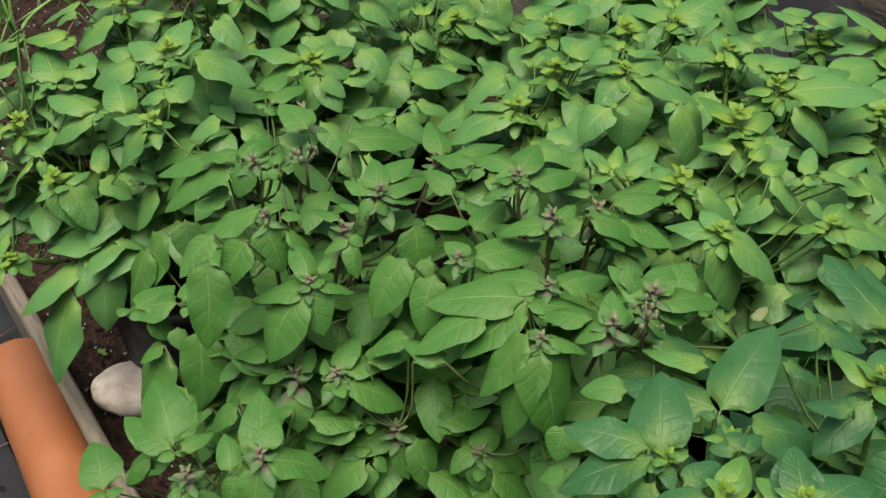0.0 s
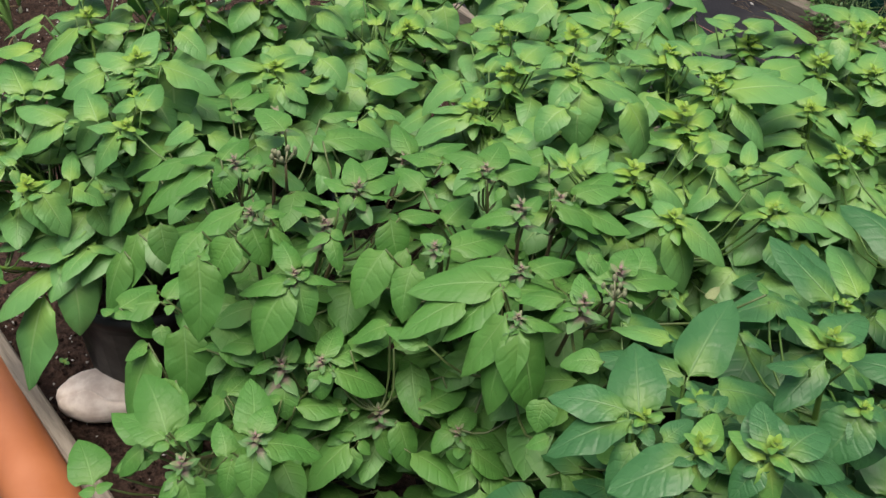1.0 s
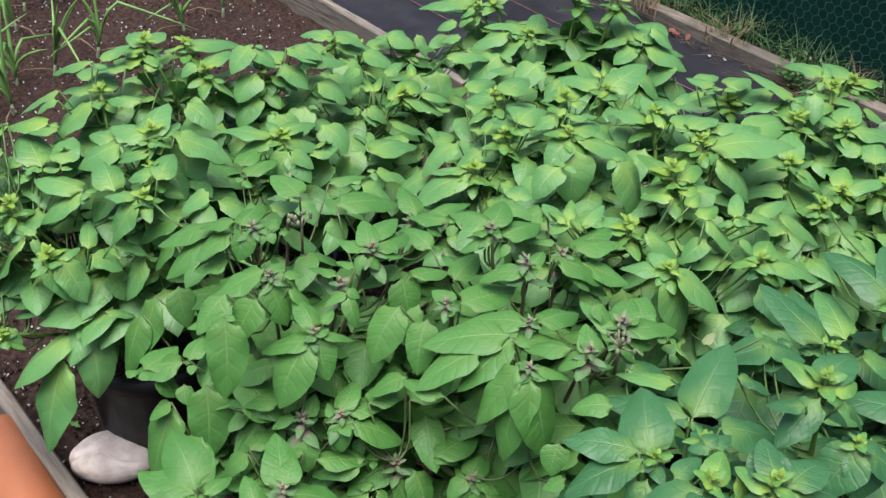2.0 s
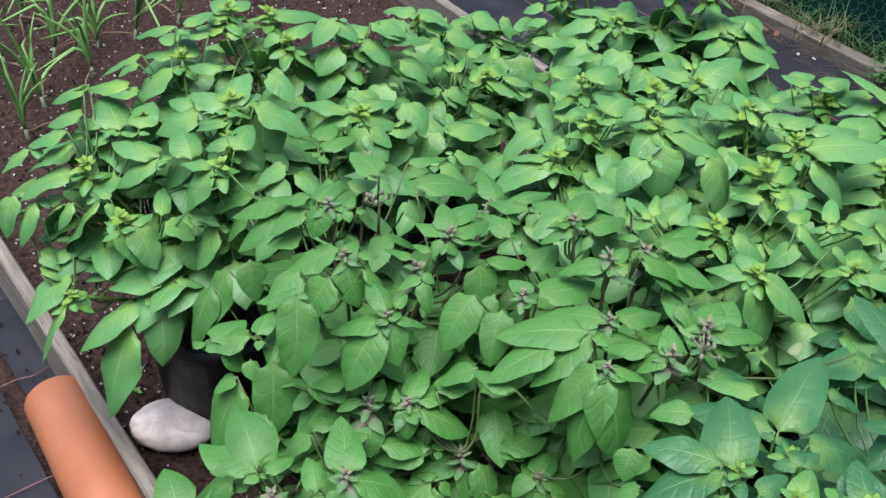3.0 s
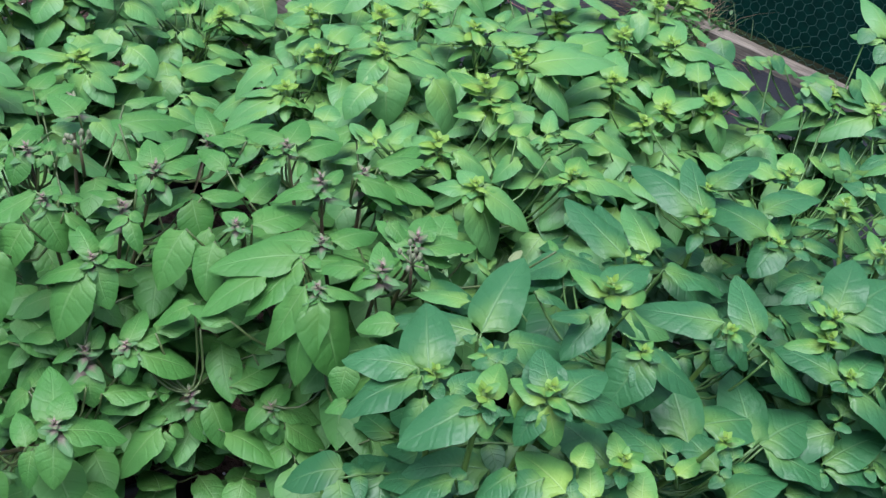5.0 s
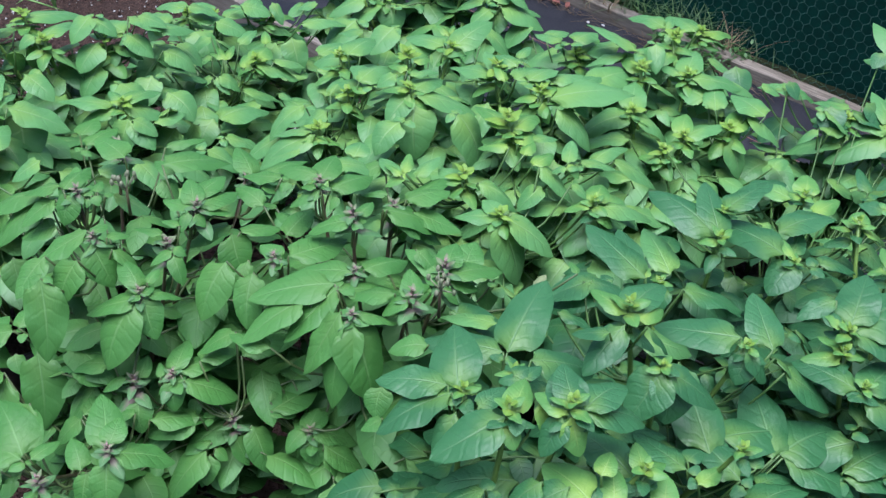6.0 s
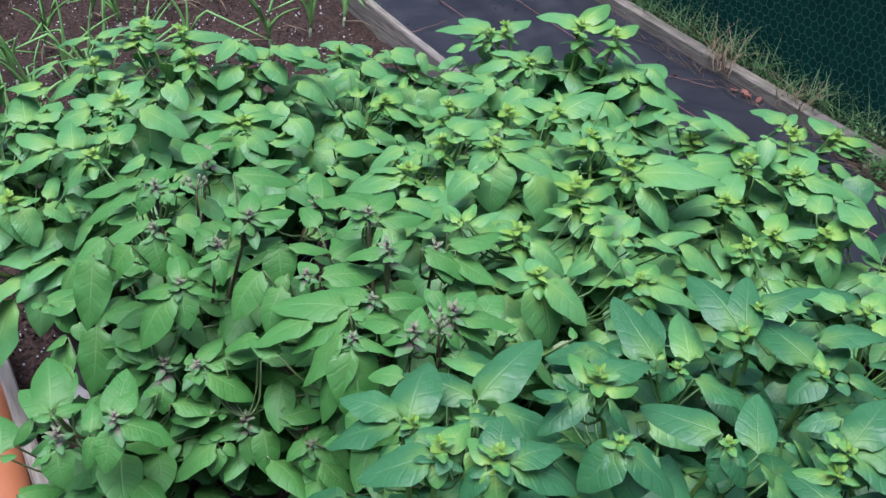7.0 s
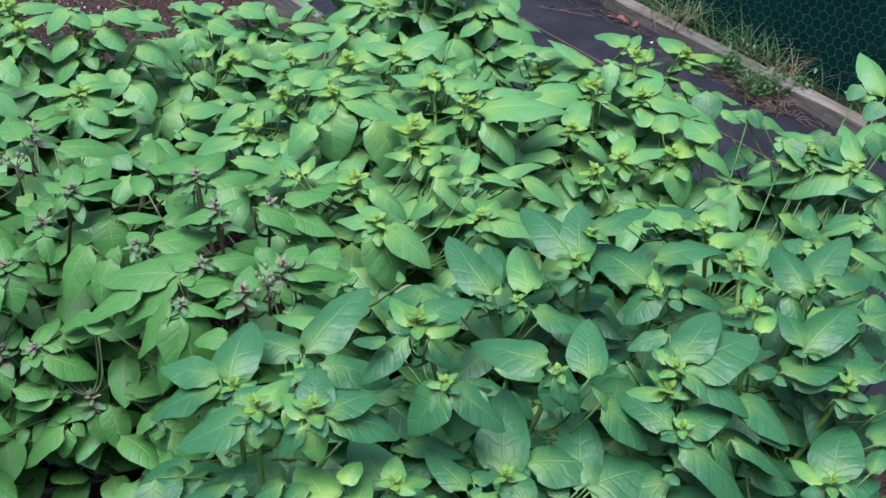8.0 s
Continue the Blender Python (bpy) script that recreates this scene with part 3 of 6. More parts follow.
def potato_b():
    plant = PotatoPlant(0.70, 1.40, "G", "bright green potato plant with lime-green growing tips", 41)
    shoot, leaf = plant.shoot, plant.leaf
    shoot(0.711, 1.395, 0.636, 1.0)
    shoot(0.650, 1.251, 0.605, 0.6)
    shoot(0.614, 1.420, 0.662, 0.7)
    shoot(0.559, 1.513, 0.691, 0.9)
    shoot(0.621, 1.492, 0.678, 0.8)
    shoot(0.959, 1.311, 0.553, 0.8)
    leaf("Y", 0.536, 1.481, 0.666, -90, -3, 0.036, 0.027)
    leaf("G", 0.534, 1.477, 0.664, -30, -53, 0.069, 0.030)
    leaf("Y", 0.532, 1.486, 0.672, 25, -6, 0.055, 0.044)
    leaf("G", 0.553, 1.373, 0.644, -160, -30, 0.063, 0.048)
    leaf("G", 0.614, 1.419, 0.661, -96, -54, 0.135, 0.090)
    leaf("G", 0.606, 1.426, 0.661, -10, -56, 0.083, 0.037)
    leaf("G", 0.622, 1.425, 0.668, -57, -6, 0.089, 0.050)
    leaf("G", 0.619, 1.492, 0.676, -96, -8, 0.107, 0.060)
    leaf("G", 0.559, 1.511, 0.688, 4, 5, 0.055, 0.051)
    leaf("G", 0.562, 1.510, 0.690, -51, -3, 0.068, 0.045)
    leaf("G", 0.556, 1.510, 0.685, -123, -31, 0.030, 0.019)
    leaf("G", 0.650, 1.256, 0.606, -80, -8, 0.090, 0.050)
    leaf("G", 0.647, 1.248, 0.601, -109, -26, 0.091, 0.051)
    leaf("G", 0.642, 1.263, 0.601, 44, 3, 0.092, 0.051)
    leaf("G", 0.640, 1.250, 0.597, 45, -21, 0.075, 0.042)
    leaf("G", 0.642, 1.222, 0.595, 102, -54, 0.065, 0.060)
    leaf("G", 0.643, 1.212, 0.598, -138, -34, 0.047, 0.043)
    leaf("G", 0.953, 1.307, 0.550, -114, -27, 0.092, 0.081)
    leaf("Y", 0.952, 1.314, 0.550, 76, -30, 0.034, 0.031)
    leaf("Y", 0.960, 1.314, 0.554, -60, -1, 0.060, 0.049)
    leaf("G", 0.808, 1.220, 0.531, -98, -6, 0.099, 0.092)
    leaf("G", 0.720, 1.389, 0.635, -121, -30, 0.059, 0.049)
    leaf("G", 0.740, 1.382, 0.647, 21, -10, 0.083, 0.057)
    leaf("G", 0.854, 1.422, 0.619, 12, -4, 0.083, 0.057)
    leaf("G", 0.783, 1.376, 0.651, -102, -14, 0.090, 0.051)
    leaf("G", 0.794, 1.352, 0.614, -134, -33, 0.066, 0.061)
    leaf("G", 0.925, 1.399, 0.580, 74, -30, 0.047, 0.043)
    leaf("G", 0.934, 1.398, 0.573, -98, -46, 0.059, 0.041)
    leaf("G", 0.892, 1.336, 0.536, -137, -34, 0.048, 0.044)
    leaf("G", 0.882, 1.341, 0.536, 57, -25, 0.041, 0.038)
    leaf("G", 0.894, 1.266, 0.533, -103, -25, 0.082, 0.055)
    leaf("G", 0.778, 1.236, 0.525, 83, -53, 0.061, 0.051)
    leaf("G", 0.712, 1.210, 0.594, -6, -51, 0.128, 0.046)
    leaf("G", 0.711, 1.114, 0.560, -141, -33, 0.067, 0.051)
    leaf("G", 0.786, 1.175, 0.524, -120, -27, 0.070, 0.043)
    leaf("Y", 0.546, 1.499, 0.684, 27, -7, 0.039, 0.035)
    leaf("G", 0.574, 1.442, 0.651, -24, -54, 0.071, 0.032)
    leaf("G", 0.610, 1.435, 0.669, 79, -28, 0.034, 0.032)
    leaf("G", 0.591, 1.393, 0.631, 86, -30, 0.044, 0.033)
    leaf("G", 0.747, 1.390, 0.649, 11, -1, 0.072, 0.058)
    leaf("G", 0.910, 1.380, 0.554, 70, -25, 0.037, 0.033)
    leaf("Y", 0.920, 1.354, 0.552, -20, 6, 0.048, 0.020)
    leaf("Y", 0.922, 1.353, 0.552, -53, 6, 0.052, 0.022)
    leaf("Y", 0.920, 1.358, 0.553, 7, 0, 0.038, 0.020)
    leaf("Y", 0.934, 1.316, 0.546, -42, 7, 0.048, 0.020)
    leaf("Y", 0.944, 1.317, 0.548, -54, 6, 0.049, 0.021)
    leaf("G", 0.891, 1.341, 0.534, -176, -35, 0.042, 0.030)
    leaf("G", 0.681, 1.215, 0.574, -88, -2, 0.062, 0.039)
    leaf("G", 0.650, 1.261, 0.608, -10, 4, 0.038, 0.023)
    leaf("G", 0.644, 1.221, 0.592, -172, -33, 0.063, 0.048)
    leaf("G", 0.980, 1.390, 0.550, -69, 4, 0.063, 0.028)
    leaf("Y", 1.024, 1.367, 0.546, -37, 7, 0.051, 0.021)
    leaf("G", 0.990, 1.299, 0.546, -96, -23, 0.079, 0.054)
    leaf("G", 0.897, 1.217, 0.526, 59, -27, 0.089, 0.082)
    leaf("G", 0.702, 1.413, 0.686, 99, -34, 0.059, 0.056)
    leaf("G", 0.760, 1.393, 0.674, -138, -22, 0.061, 0.058)
    leaf("G", 0.885, 1.470, 0.615, 99, -34, 0.064, 0.061)
    leaf("G", 0.729, 1.403, 0.629, 117, -39, 0.063, 0.060)
    leaf("G", 0.804, 1.394, 0.608, -161, -30, 0.072, 0.069)
    leaf("G", 0.755, 1.331, 0.587, 117, -39, 0.063, 0.059)
    leaf("G", 0.686, 1.378, 0.614, 107, -37, 0.067, 0.064)
    leaf("G", 0.853, 1.399, 0.524, -161, -30, 0.074, 0.071)
    leaf("G", 0.697, 1.390, 0.647, 100, -35, 0.064, 0.061)
    leaf("G", 0.747, 1.382, 0.649, -160, -30, 0.060, 0.057)
    leaf("G", 0.799, 1.376, 0.592, 100, -35, 0.067, 0.064)
    leaf("G", 0.854, 1.403, 0.589, -160, -30, 0.062, 0.059)
    leaf("G", 0.742, 1.265, 0.588, -166, -32, 0.066, 0.063)
    leaf("G", 0.858, 1.380, 0.526, 109, -37, 0.064, 0.060)
    leaf("G", 0.701, 1.410, 0.682, -151, -26, 0.051, 0.048)
    leaf("G", 0.775, 1.389, 0.672, -134, -19, 0.053, 0.051)
    leaf("G", 0.624, 1.409, 0.605, 111, -38, 0.059, 0.056)
    leaf("G", 0.681, 1.310, 0.609, -166, -32, 0.066, 0.062)
    leaf("G", 0.824, 1.261, 0.507, 109, -37, 0.061, 0.058)
    leaf("G", 0.731, 1.232, 0.539, 99, -35, 0.063, 0.060)
    return plant


def potato_c():
    plant = PotatoPlant(1.08, 1.60, "G", "bright green potato plant with lime-green growing tips", 42)
    shoot, leaf = plant.shoot, plant.leaf
    shoot(1.107, 1.473, 0.537, 0.7)
    shoot(0.970, 1.551, 0.557, 0.7)
    shoot(1.037, 1.552, 0.532, 0.6)
    leaf("G", 1.089, 1.464, 0.527, -103, -27, 0.085, 0.048)
    leaf("Y", 1.110, 1.472, 0.540, -81, -20, 0.084, 0.047)
    leaf("G", 1.098, 1.475, 0.534, 4, 1, 0.065, 0.044)
    leaf("G", 1.110, 1.366, 0.560, -108, -8, 0.099, 0.055)
    leaf("G", 0.955, 1.520, 0.566, -105, -13, 0.094, 0.053)
    leaf("G", 1.011, 1.610, 0.532, 16, -8, 0.085, 0.048)
    leaf("G", 1.062, 1.602, 0.513, 0, 4, 0.065, 0.049)
    leaf("G", 1.038, 1.515, 0.541, -75, -3, 0.090, 0.050)
    leaf("G", 1.084, 1.511, 0.541, -59, -1, 0.081, 0.048)
    leaf("G", 1.083, 1.363, 0.542, 164, -58, 0.071, 0.059)
    leaf("G", 0.998, 1.462, 0.551, -96, -4, 0.038, 0.036)
    leaf("G", 1.117, 1.464, 0.571, -178, -52, 0.051, 0.027)
    leaf("G", 1.240, 1.481, 0.558, 60, -20, 0.045, 0.043)
    leaf("G", 1.198, 1.420, 0.559, 50, -16, 0.044, 0.041)
    leaf("G", 1.075, 1.402, 0.519, 97, -34, 0.067, 0.063)
    leaf("G", 0.961, 1.528, 0.585, -128, -17, 0.063, 0.059)
    leaf("G", 0.938, 1.479, 0.559, -180, -36, 0.067, 0.063)
    leaf("G", 0.985, 1.471, 0.567, -139, -21, 0.068, 0.065)
    leaf("G", 1.061, 1.492, 0.570, -127, -17, 0.064, 0.060)
    return plant


def potato_d():
    plant = PotatoPlant(1.42, 1.33, "G", "bright green potato plant with lime-green growing tips", 43)
    shoot, leaf = plant.shoot, plant.leaf
    shoot(1.403, 1.296, 0.640, 1.2)
    shoot(1.326, 1.355, 0.554, 0.6)
    shoot(1.478, 1.182, 0.558, 0.8)
    shoot(1.442, 1.230, 0.645, 0.9)
    shoot(1.312, 1.494, 0.565, 0.6)
    shoot(1.334, 1.473, 0.587, 0.7)
    leaf("G", 1.303, 1.503, 0.573, 46, -6, 0.116, 0.065)
    leaf("G", 1.302, 1.501, 0.568, 11, 4, 0.090, 0.067)
    leaf("G", 1.331, 1.478, 0.578, -77, 4, 0.090, 0.055)
    leaf("G", 1.325, 1.359, 0.556, 33, 2, 0.093, 0.052)
    leaf("G", 1.320, 1.357, 0.552, 73, -30, 0.119, 0.067)
    leaf("G", 1.327, 1.351, 0.551, 153, -58, 0.071, 0.067)
    leaf("G", 1.335, 1.347, 0.556, -54, 7, 0.083, 0.050)
    leaf("G", 1.328, 1.325, 0.551, -98, -27, 0.080, 0.053)
    leaf("Y", 1.402, 1.297, 0.646, -6, 2, 0.076, 0.065)
    leaf("Y", 1.404, 1.297, 0.652, -74, 16, 0.090, 0.057)
    leaf("Y", 1.397, 1.280, 0.647, -82, 5, 0.090, 0.051)
    leaf("G", 1.400, 1.298, 0.646, 33, 4, 0.099, 0.066)
    leaf("G", 1.397, 1.288, 0.600, -30, -52, 0.112, 0.056)
    leaf("Y", 1.508, 1.301, 0.608, -65, -0, 0.090, 0.054)
    leaf("G", 1.441, 1.230, 0.641, -122, -33, 0.077, 0.045)
    leaf("G", 1.473, 1.186, 0.560, -8, 4, 0.090, 0.061)
    leaf("G", 1.480, 1.185, 0.562, -73, 9, 0.090, 0.081)
    leaf("G", 1.480, 1.174, 0.551, -120, -10, 0.092, 0.066)
    leaf("G", 1.473, 1.177, 0.551, 113, -55, 0.064, 0.061)
    leaf("G", 1.483, 1.167, 0.547, -136, -35, 0.095, 0.066)
    leaf("G", 1.423, 1.252, 0.585, -50, -57, 0.075, 0.038)
    leaf("G", 1.326, 1.352, 0.508, 130, -54, 0.057, 0.045)
    leaf("G", 1.234, 1.322, 0.533, 121, -54, 0.056, 0.054)
    leaf("G", 1.397, 1.268, 0.583, -131, -18, 0.043, 0.041)
    leaf("G", 1.454, 1.183, 0.571, -25, 6, 0.121, 0.051)
    leaf("G", 1.446, 1.171, 0.563, 76, -27, 0.056, 0.053)
    leaf("G", 1.449, 1.194, 0.573, 52, -17, 0.059, 0.041)
    leaf("G", 1.466, 1.258, 0.642, 35, -10, 0.062, 0.059)
    leaf("G", 1.457, 1.182, 0.575, -86, -1, 0.063, 0.060)
    leaf("G", 1.491, 1.174, 0.593, -161, -30, 0.063, 0.042)
    leaf("G", 1.467, 1.164, 0.562, -139, -22, 0.102, 0.097)
    leaf("G", 1.284, 1.482, 0.557, 80, -28, 0.036, 0.034)
    leaf("G", 1.295, 1.491, 0.571, 80, -28, 0.036, 0.034)
    leaf("G", 1.291, 1.377, 0.560, 63, -21, 0.088, 0.055)
    leaf("G", 1.220, 1.329, 0.549, 82, -29, 0.084, 0.080)
    leaf("G", 1.362, 1.129, 0.561, 96, -33, 0.049, 0.047)
    leaf("G", 1.257, 1.256, 0.550, 88, -31, 0.074, 0.071)
    return plant


def potato_e():
    plant = PotatoPlant(0.98, 1.00, "G", "bright green potato plant with lime-green growing tips", 44)
    shoot, leaf = plant.shoot, plant.leaf
    shoot(0.962, 1.078, 0.651, 0.9)
    shoot(1.015, 0.973, 0.674, 1.1)
    shoot(0.937, 0.886, 0.682, 0.6)
    shoot(0.898, 0.987, 0.644, 0.8)
    shoot(0.837, 0.988, 0.604, 0.7)
    shoot(1.122, 0.973, 0.659, 0.6)
    leaf("G", 0.735, 0.841, 0.655, -112, -21, 0.098, 0.055)
    leaf("G", 0.787, 0.845, 0.642, -57, 5, 0.043, 0.040)
    leaf("G", 0.930, 0.866, 0.668, 142, -63, 0.087, 0.080)
    leaf("G", 0.884, 0.850, 0.662, 89, -34, 0.064, 0.054)
    leaf("G", 0.933, 0.880, 0.678, 86, -34, 0.058, 0.053)
    leaf("G", 0.941, 0.876, 0.676, -121, -20, 0.111, 0.062)
    leaf("G", 0.947, 0.885, 0.680, -76, -10, 0.085, 0.048)
    leaf("G", 1.122, 0.972, 0.657, -91, 16, 0.100, 0.060)
    leaf("G", 1.067, 1.030, 0.646, -93, -1, 0.090, 0.051)
    leaf("G", 0.874, 1.066, 0.601, 80, -32, 0.083, 0.050)
    leaf("G", 0.875, 1.009, 0.614, 70, -29, 0.054, 0.042)
    leaf("G", 0.920, 1.067, 0.599, -55, 5, 0.081, 0.045)
    leaf("G", 0.908, 0.969, 0.672, -76, -6, 0.090, 0.050)
    leaf("G", 0.831, 0.985, 0.599, 63, -26, 0.106, 0.059)
    leaf("Y", 0.838, 0.979, 0.598, -75, -57, 0.067, 0.030)
    leaf("Y", 0.891, 0.973, 0.632, -73, -57, 0.084, 0.034)
    leaf("G", 0.958, 1.054, 0.669, -73, -2, 0.090, 0.051)
    leaf("G", 1.005, 1.194, 0.569, -116, -20, 0.106, 0.059)
    leaf("G", 0.806, 0.985, 0.590, 56, -26, 0.086, 0.052)
    leaf("G", 0.829, 0.991, 0.603, 30, -15, 0.072, 0.041)
    leaf("G", 0.838, 0.975, 0.598, 65, -29, 0.055, 0.031)
    leaf("G", 0.839, 1.088, 0.544, 65, -29, 0.075, 0.055)
    leaf("G", 1.019, 1.204, 0.589, -86, -1, 0.075, 0.047)
    leaf("G", 0.927, 1.207, 0.542, -141, -23, 0.029, 0.027)
    leaf("G", 0.901, 1.032, 0.624, -65, 4, 0.070, 0.030)
    leaf("G", 0.800, 1.035, 0.575, -85, -1, 0.056, 0.025)
    leaf("Y", 1.173, 1.029, 0.643, -16, 5, 0.051, 0.022)
    leaf("Y", 1.192, 1.039, 0.635, -52, 6, 0.036, 0.015)
    leaf("G", 1.123, 0.992, 0.655, 12, -2, 0.080, 0.054)
    leaf("G", 1.099, 0.972, 0.656, -113, -10, 0.047, 0.024)
    leaf("Y", 1.018, 0.971, 0.670, 3, 1, 0.030, 0.021)
    leaf("Y", 1.030, 0.979, 0.667, -37, 7, 0.037, 0.015)
    leaf("Y", 1.015, 0.956, 0.675, -96, -4, 0.035, 0.021)
    leaf("Y", 0.974, 0.929, 0.685, 13, -2, 0.036, 0.025)
    leaf("G", 0.958, 0.936, 0.681, 71, -24, 0.038, 0.036)
    leaf("Y", 0.937, 0.884, 0.684, 35, -10, 0.043, 0.033)
    leaf("G", 0.927, 0.965, 0.667, -13, 5, 0.058, 0.045)
    leaf("G", 0.959, 0.909, 0.690, -103, -7, 0.056, 0.025)
    leaf("Y", 0.916, 0.952, 0.660, 22, -5, 0.035, 0.023)
    leaf("G", 1.274, 1.035, 0.625, -162, -40, 0.082, 0.054)
    leaf("G", 1.082, 1.152, 0.632, 32, -9, 0.048, 0.045)
    leaf("G", 0.928, 0.986, 0.650, 20, -4, 0.050, 0.045)
    leaf("G", 1.005, 1.099, 0.627, 36, -10, 0.068, 0.065)
    return plant


def potato_f():
    plant = PotatoPlant(1.04, 0.70, "G", "bright green potato plant with lime-green growing tips", 45)
    shoot, leaf = plant.shoot, plant.leaf
    shoot(0.975, 0.715, 0.684, 1.2)
    shoot(1.106, 0.855, 0.670, 1.0)
    shoot(1.102, 0.759, 0.668, 0.8)
    shoot(0.857, 0.690, 0.654, 0.8)
    shoot(0.831, 0.597, 0.650, 0.5)
    leaf("G", 0.913, 0.371, 0.638, -30, 11, 0.089, 0.050)
    leaf("G", 0.830, 0.596, 0.648, -171, -64, 0.106, 0.087)
    leaf("G", 0.837, 0.589, 0.647, -143, -35, 0.090, 0.063)
    leaf("G", 0.855, 0.682, 0.647, -72, -58, 0.121, 0.044)
    leaf("G", 0.855, 0.686, 0.649, 3, 3, 0.049, 0.040)
    leaf("G", 0.863, 0.667, 0.654, -140, -35, 0.074, 0.041)
    leaf("Y", 0.961, 0.540, 0.638, 48, -19, 0.040, 0.025)
    leaf("Y", 0.966, 0.539, 0.639, -66, 5, 0.048, 0.039)
    leaf("G", 0.967, 0.533, 0.632, -123, -17, 0.095, 0.053)
    leaf("G", 0.951, 0.630, 0.661, -154, -38, 0.073, 0.046)
    leaf("G", 0.945, 0.617, 0.637, 79, -31, 0.051, 0.042)
    leaf("G", 0.953, 0.796, 0.675, -164, -64, 0.105, 0.074)
    leaf("G", 1.097, 0.849, 0.665, 14, -6, 0.087, 0.053)
    leaf("Y", 0.973, 0.707, 0.679, -4, 4, 0.079, 0.048)
    leaf("Y", 0.976, 0.706, 0.678, -77, -6, 0.081, 0.045)
    leaf("Y", 0.952, 0.689, 0.665, 30, -12, 0.049, 0.029)
    leaf("Y", 0.964, 0.684, 0.668, -78, -7, 0.056, 0.032)
    leaf("Y", 0.953, 0.662, 0.664, -72, -1, 0.042, 0.023)
    leaf("Y", 1.097, 0.750, 0.659, -170, -58, 0.037, 0.033)
    leaf("Y", 1.095, 0.757, 0.666, 37, -16, 0.039, 0.027)
    leaf("Y", 1.104, 0.754, 0.666, -74, -4, 0.054, 0.033)
    leaf("G", 1.112, 0.749, 0.661, -122, 1, 0.148, 0.083)
    leaf("G", 1.112, 0.731, 0.650, -162, -39, 0.087, 0.054)
    leaf("G", 1.074, 0.587, 0.638, -129, -31, 0.090, 0.050)
    leaf("G", 0.658, 0.444, 0.658, 24, -7, 0.073, 0.041)
    leaf("G", 0.747, 0.519, 0.624, -101, -53, 0.151, 0.067)
    leaf("G", 1.111, 0.749, 0.660, -94, -16, 0.072, 0.041)
    leaf("G", 1.100, 0.843, 0.672, -28, 7, 0.071, 0.037)
    leaf("G", 1.093, 0.805, 0.678, -94, -4, 0.079, 0.060)
    leaf("G", 1.137, 0.768, 0.674, -99, -5, 0.075, 0.045)
    leaf("G", 1.142, 0.842, 0.684, -73, 3, 0.052, 0.023)
    leaf("G", 0.794, 0.761, 0.650, -14, 5, 0.049, 0.029)
    leaf("Y", 0.808, 0.759, 0.647, -52, 7, 0.048, 0.020)
    leaf("Y", 0.789, 0.747, 0.657, -6, 4, 0.038, 0.016)
    leaf("G", 0.799, 0.726, 0.662, -75, 2, 0.066, 0.029)
    leaf("Y", 0.801, 0.750, 0.655, 71, -25, 0.034, 0.025)
    leaf("G", 0.848, 0.685, 0.651, 28, -7, 0.052, 0.029)
    leaf("G", 0.830, 0.596, 0.647, 32, -9, 0.064, 0.034)
    leaf("G", 0.833, 0.594, 0.649, -11, 5, 0.044, 0.033)
    leaf("G", 0.722, 0.654, 0.626, -147, -25, 0.044, 0.040)
    leaf("G", 0.962, 0.578, 0.652, -160, -30, 0.035, 0.028)
    leaf("G", 0.994, 0.681, 0.664, -108, -9, 0.048, 0.033)
    leaf("G", 1.049, 0.608, 0.636, -91, -3, 0.089, 0.037)
    leaf("G", 1.014, 0.605, 0.652, -123, -15, 0.067, 0.040)
    leaf("G", 0.983, 0.604, 0.665, -57, 6, 0.062, 0.026)
    leaf("Y", 0.951, 0.642, 0.657, -88, -1, 0.049, 0.028)
    leaf("Y", 0.983, 0.604, 0.665, -173, -34, 0.027, 0.021)
    leaf("Y", 1.084, 0.818, 0.672, -28, 7, 0.055, 0.023)
    leaf("G", 1.124, 0.827, 0.682, -3, 3, 0.051, 0.038)
    leaf("G", 1.098, 0.783, 0.684, -90, -2, 0.074, 0.048)
    leaf("G", 1.155, 0.732, 0.654, -175, -34, 0.041, 0.039)
    leaf("G", 1.040, 0.726, 0.655, -162, -30, 0.031, 0.029)
    leaf("G", 1.179, 0.748, 0.655, -89, -2, 0.070, 0.044)
    return plant


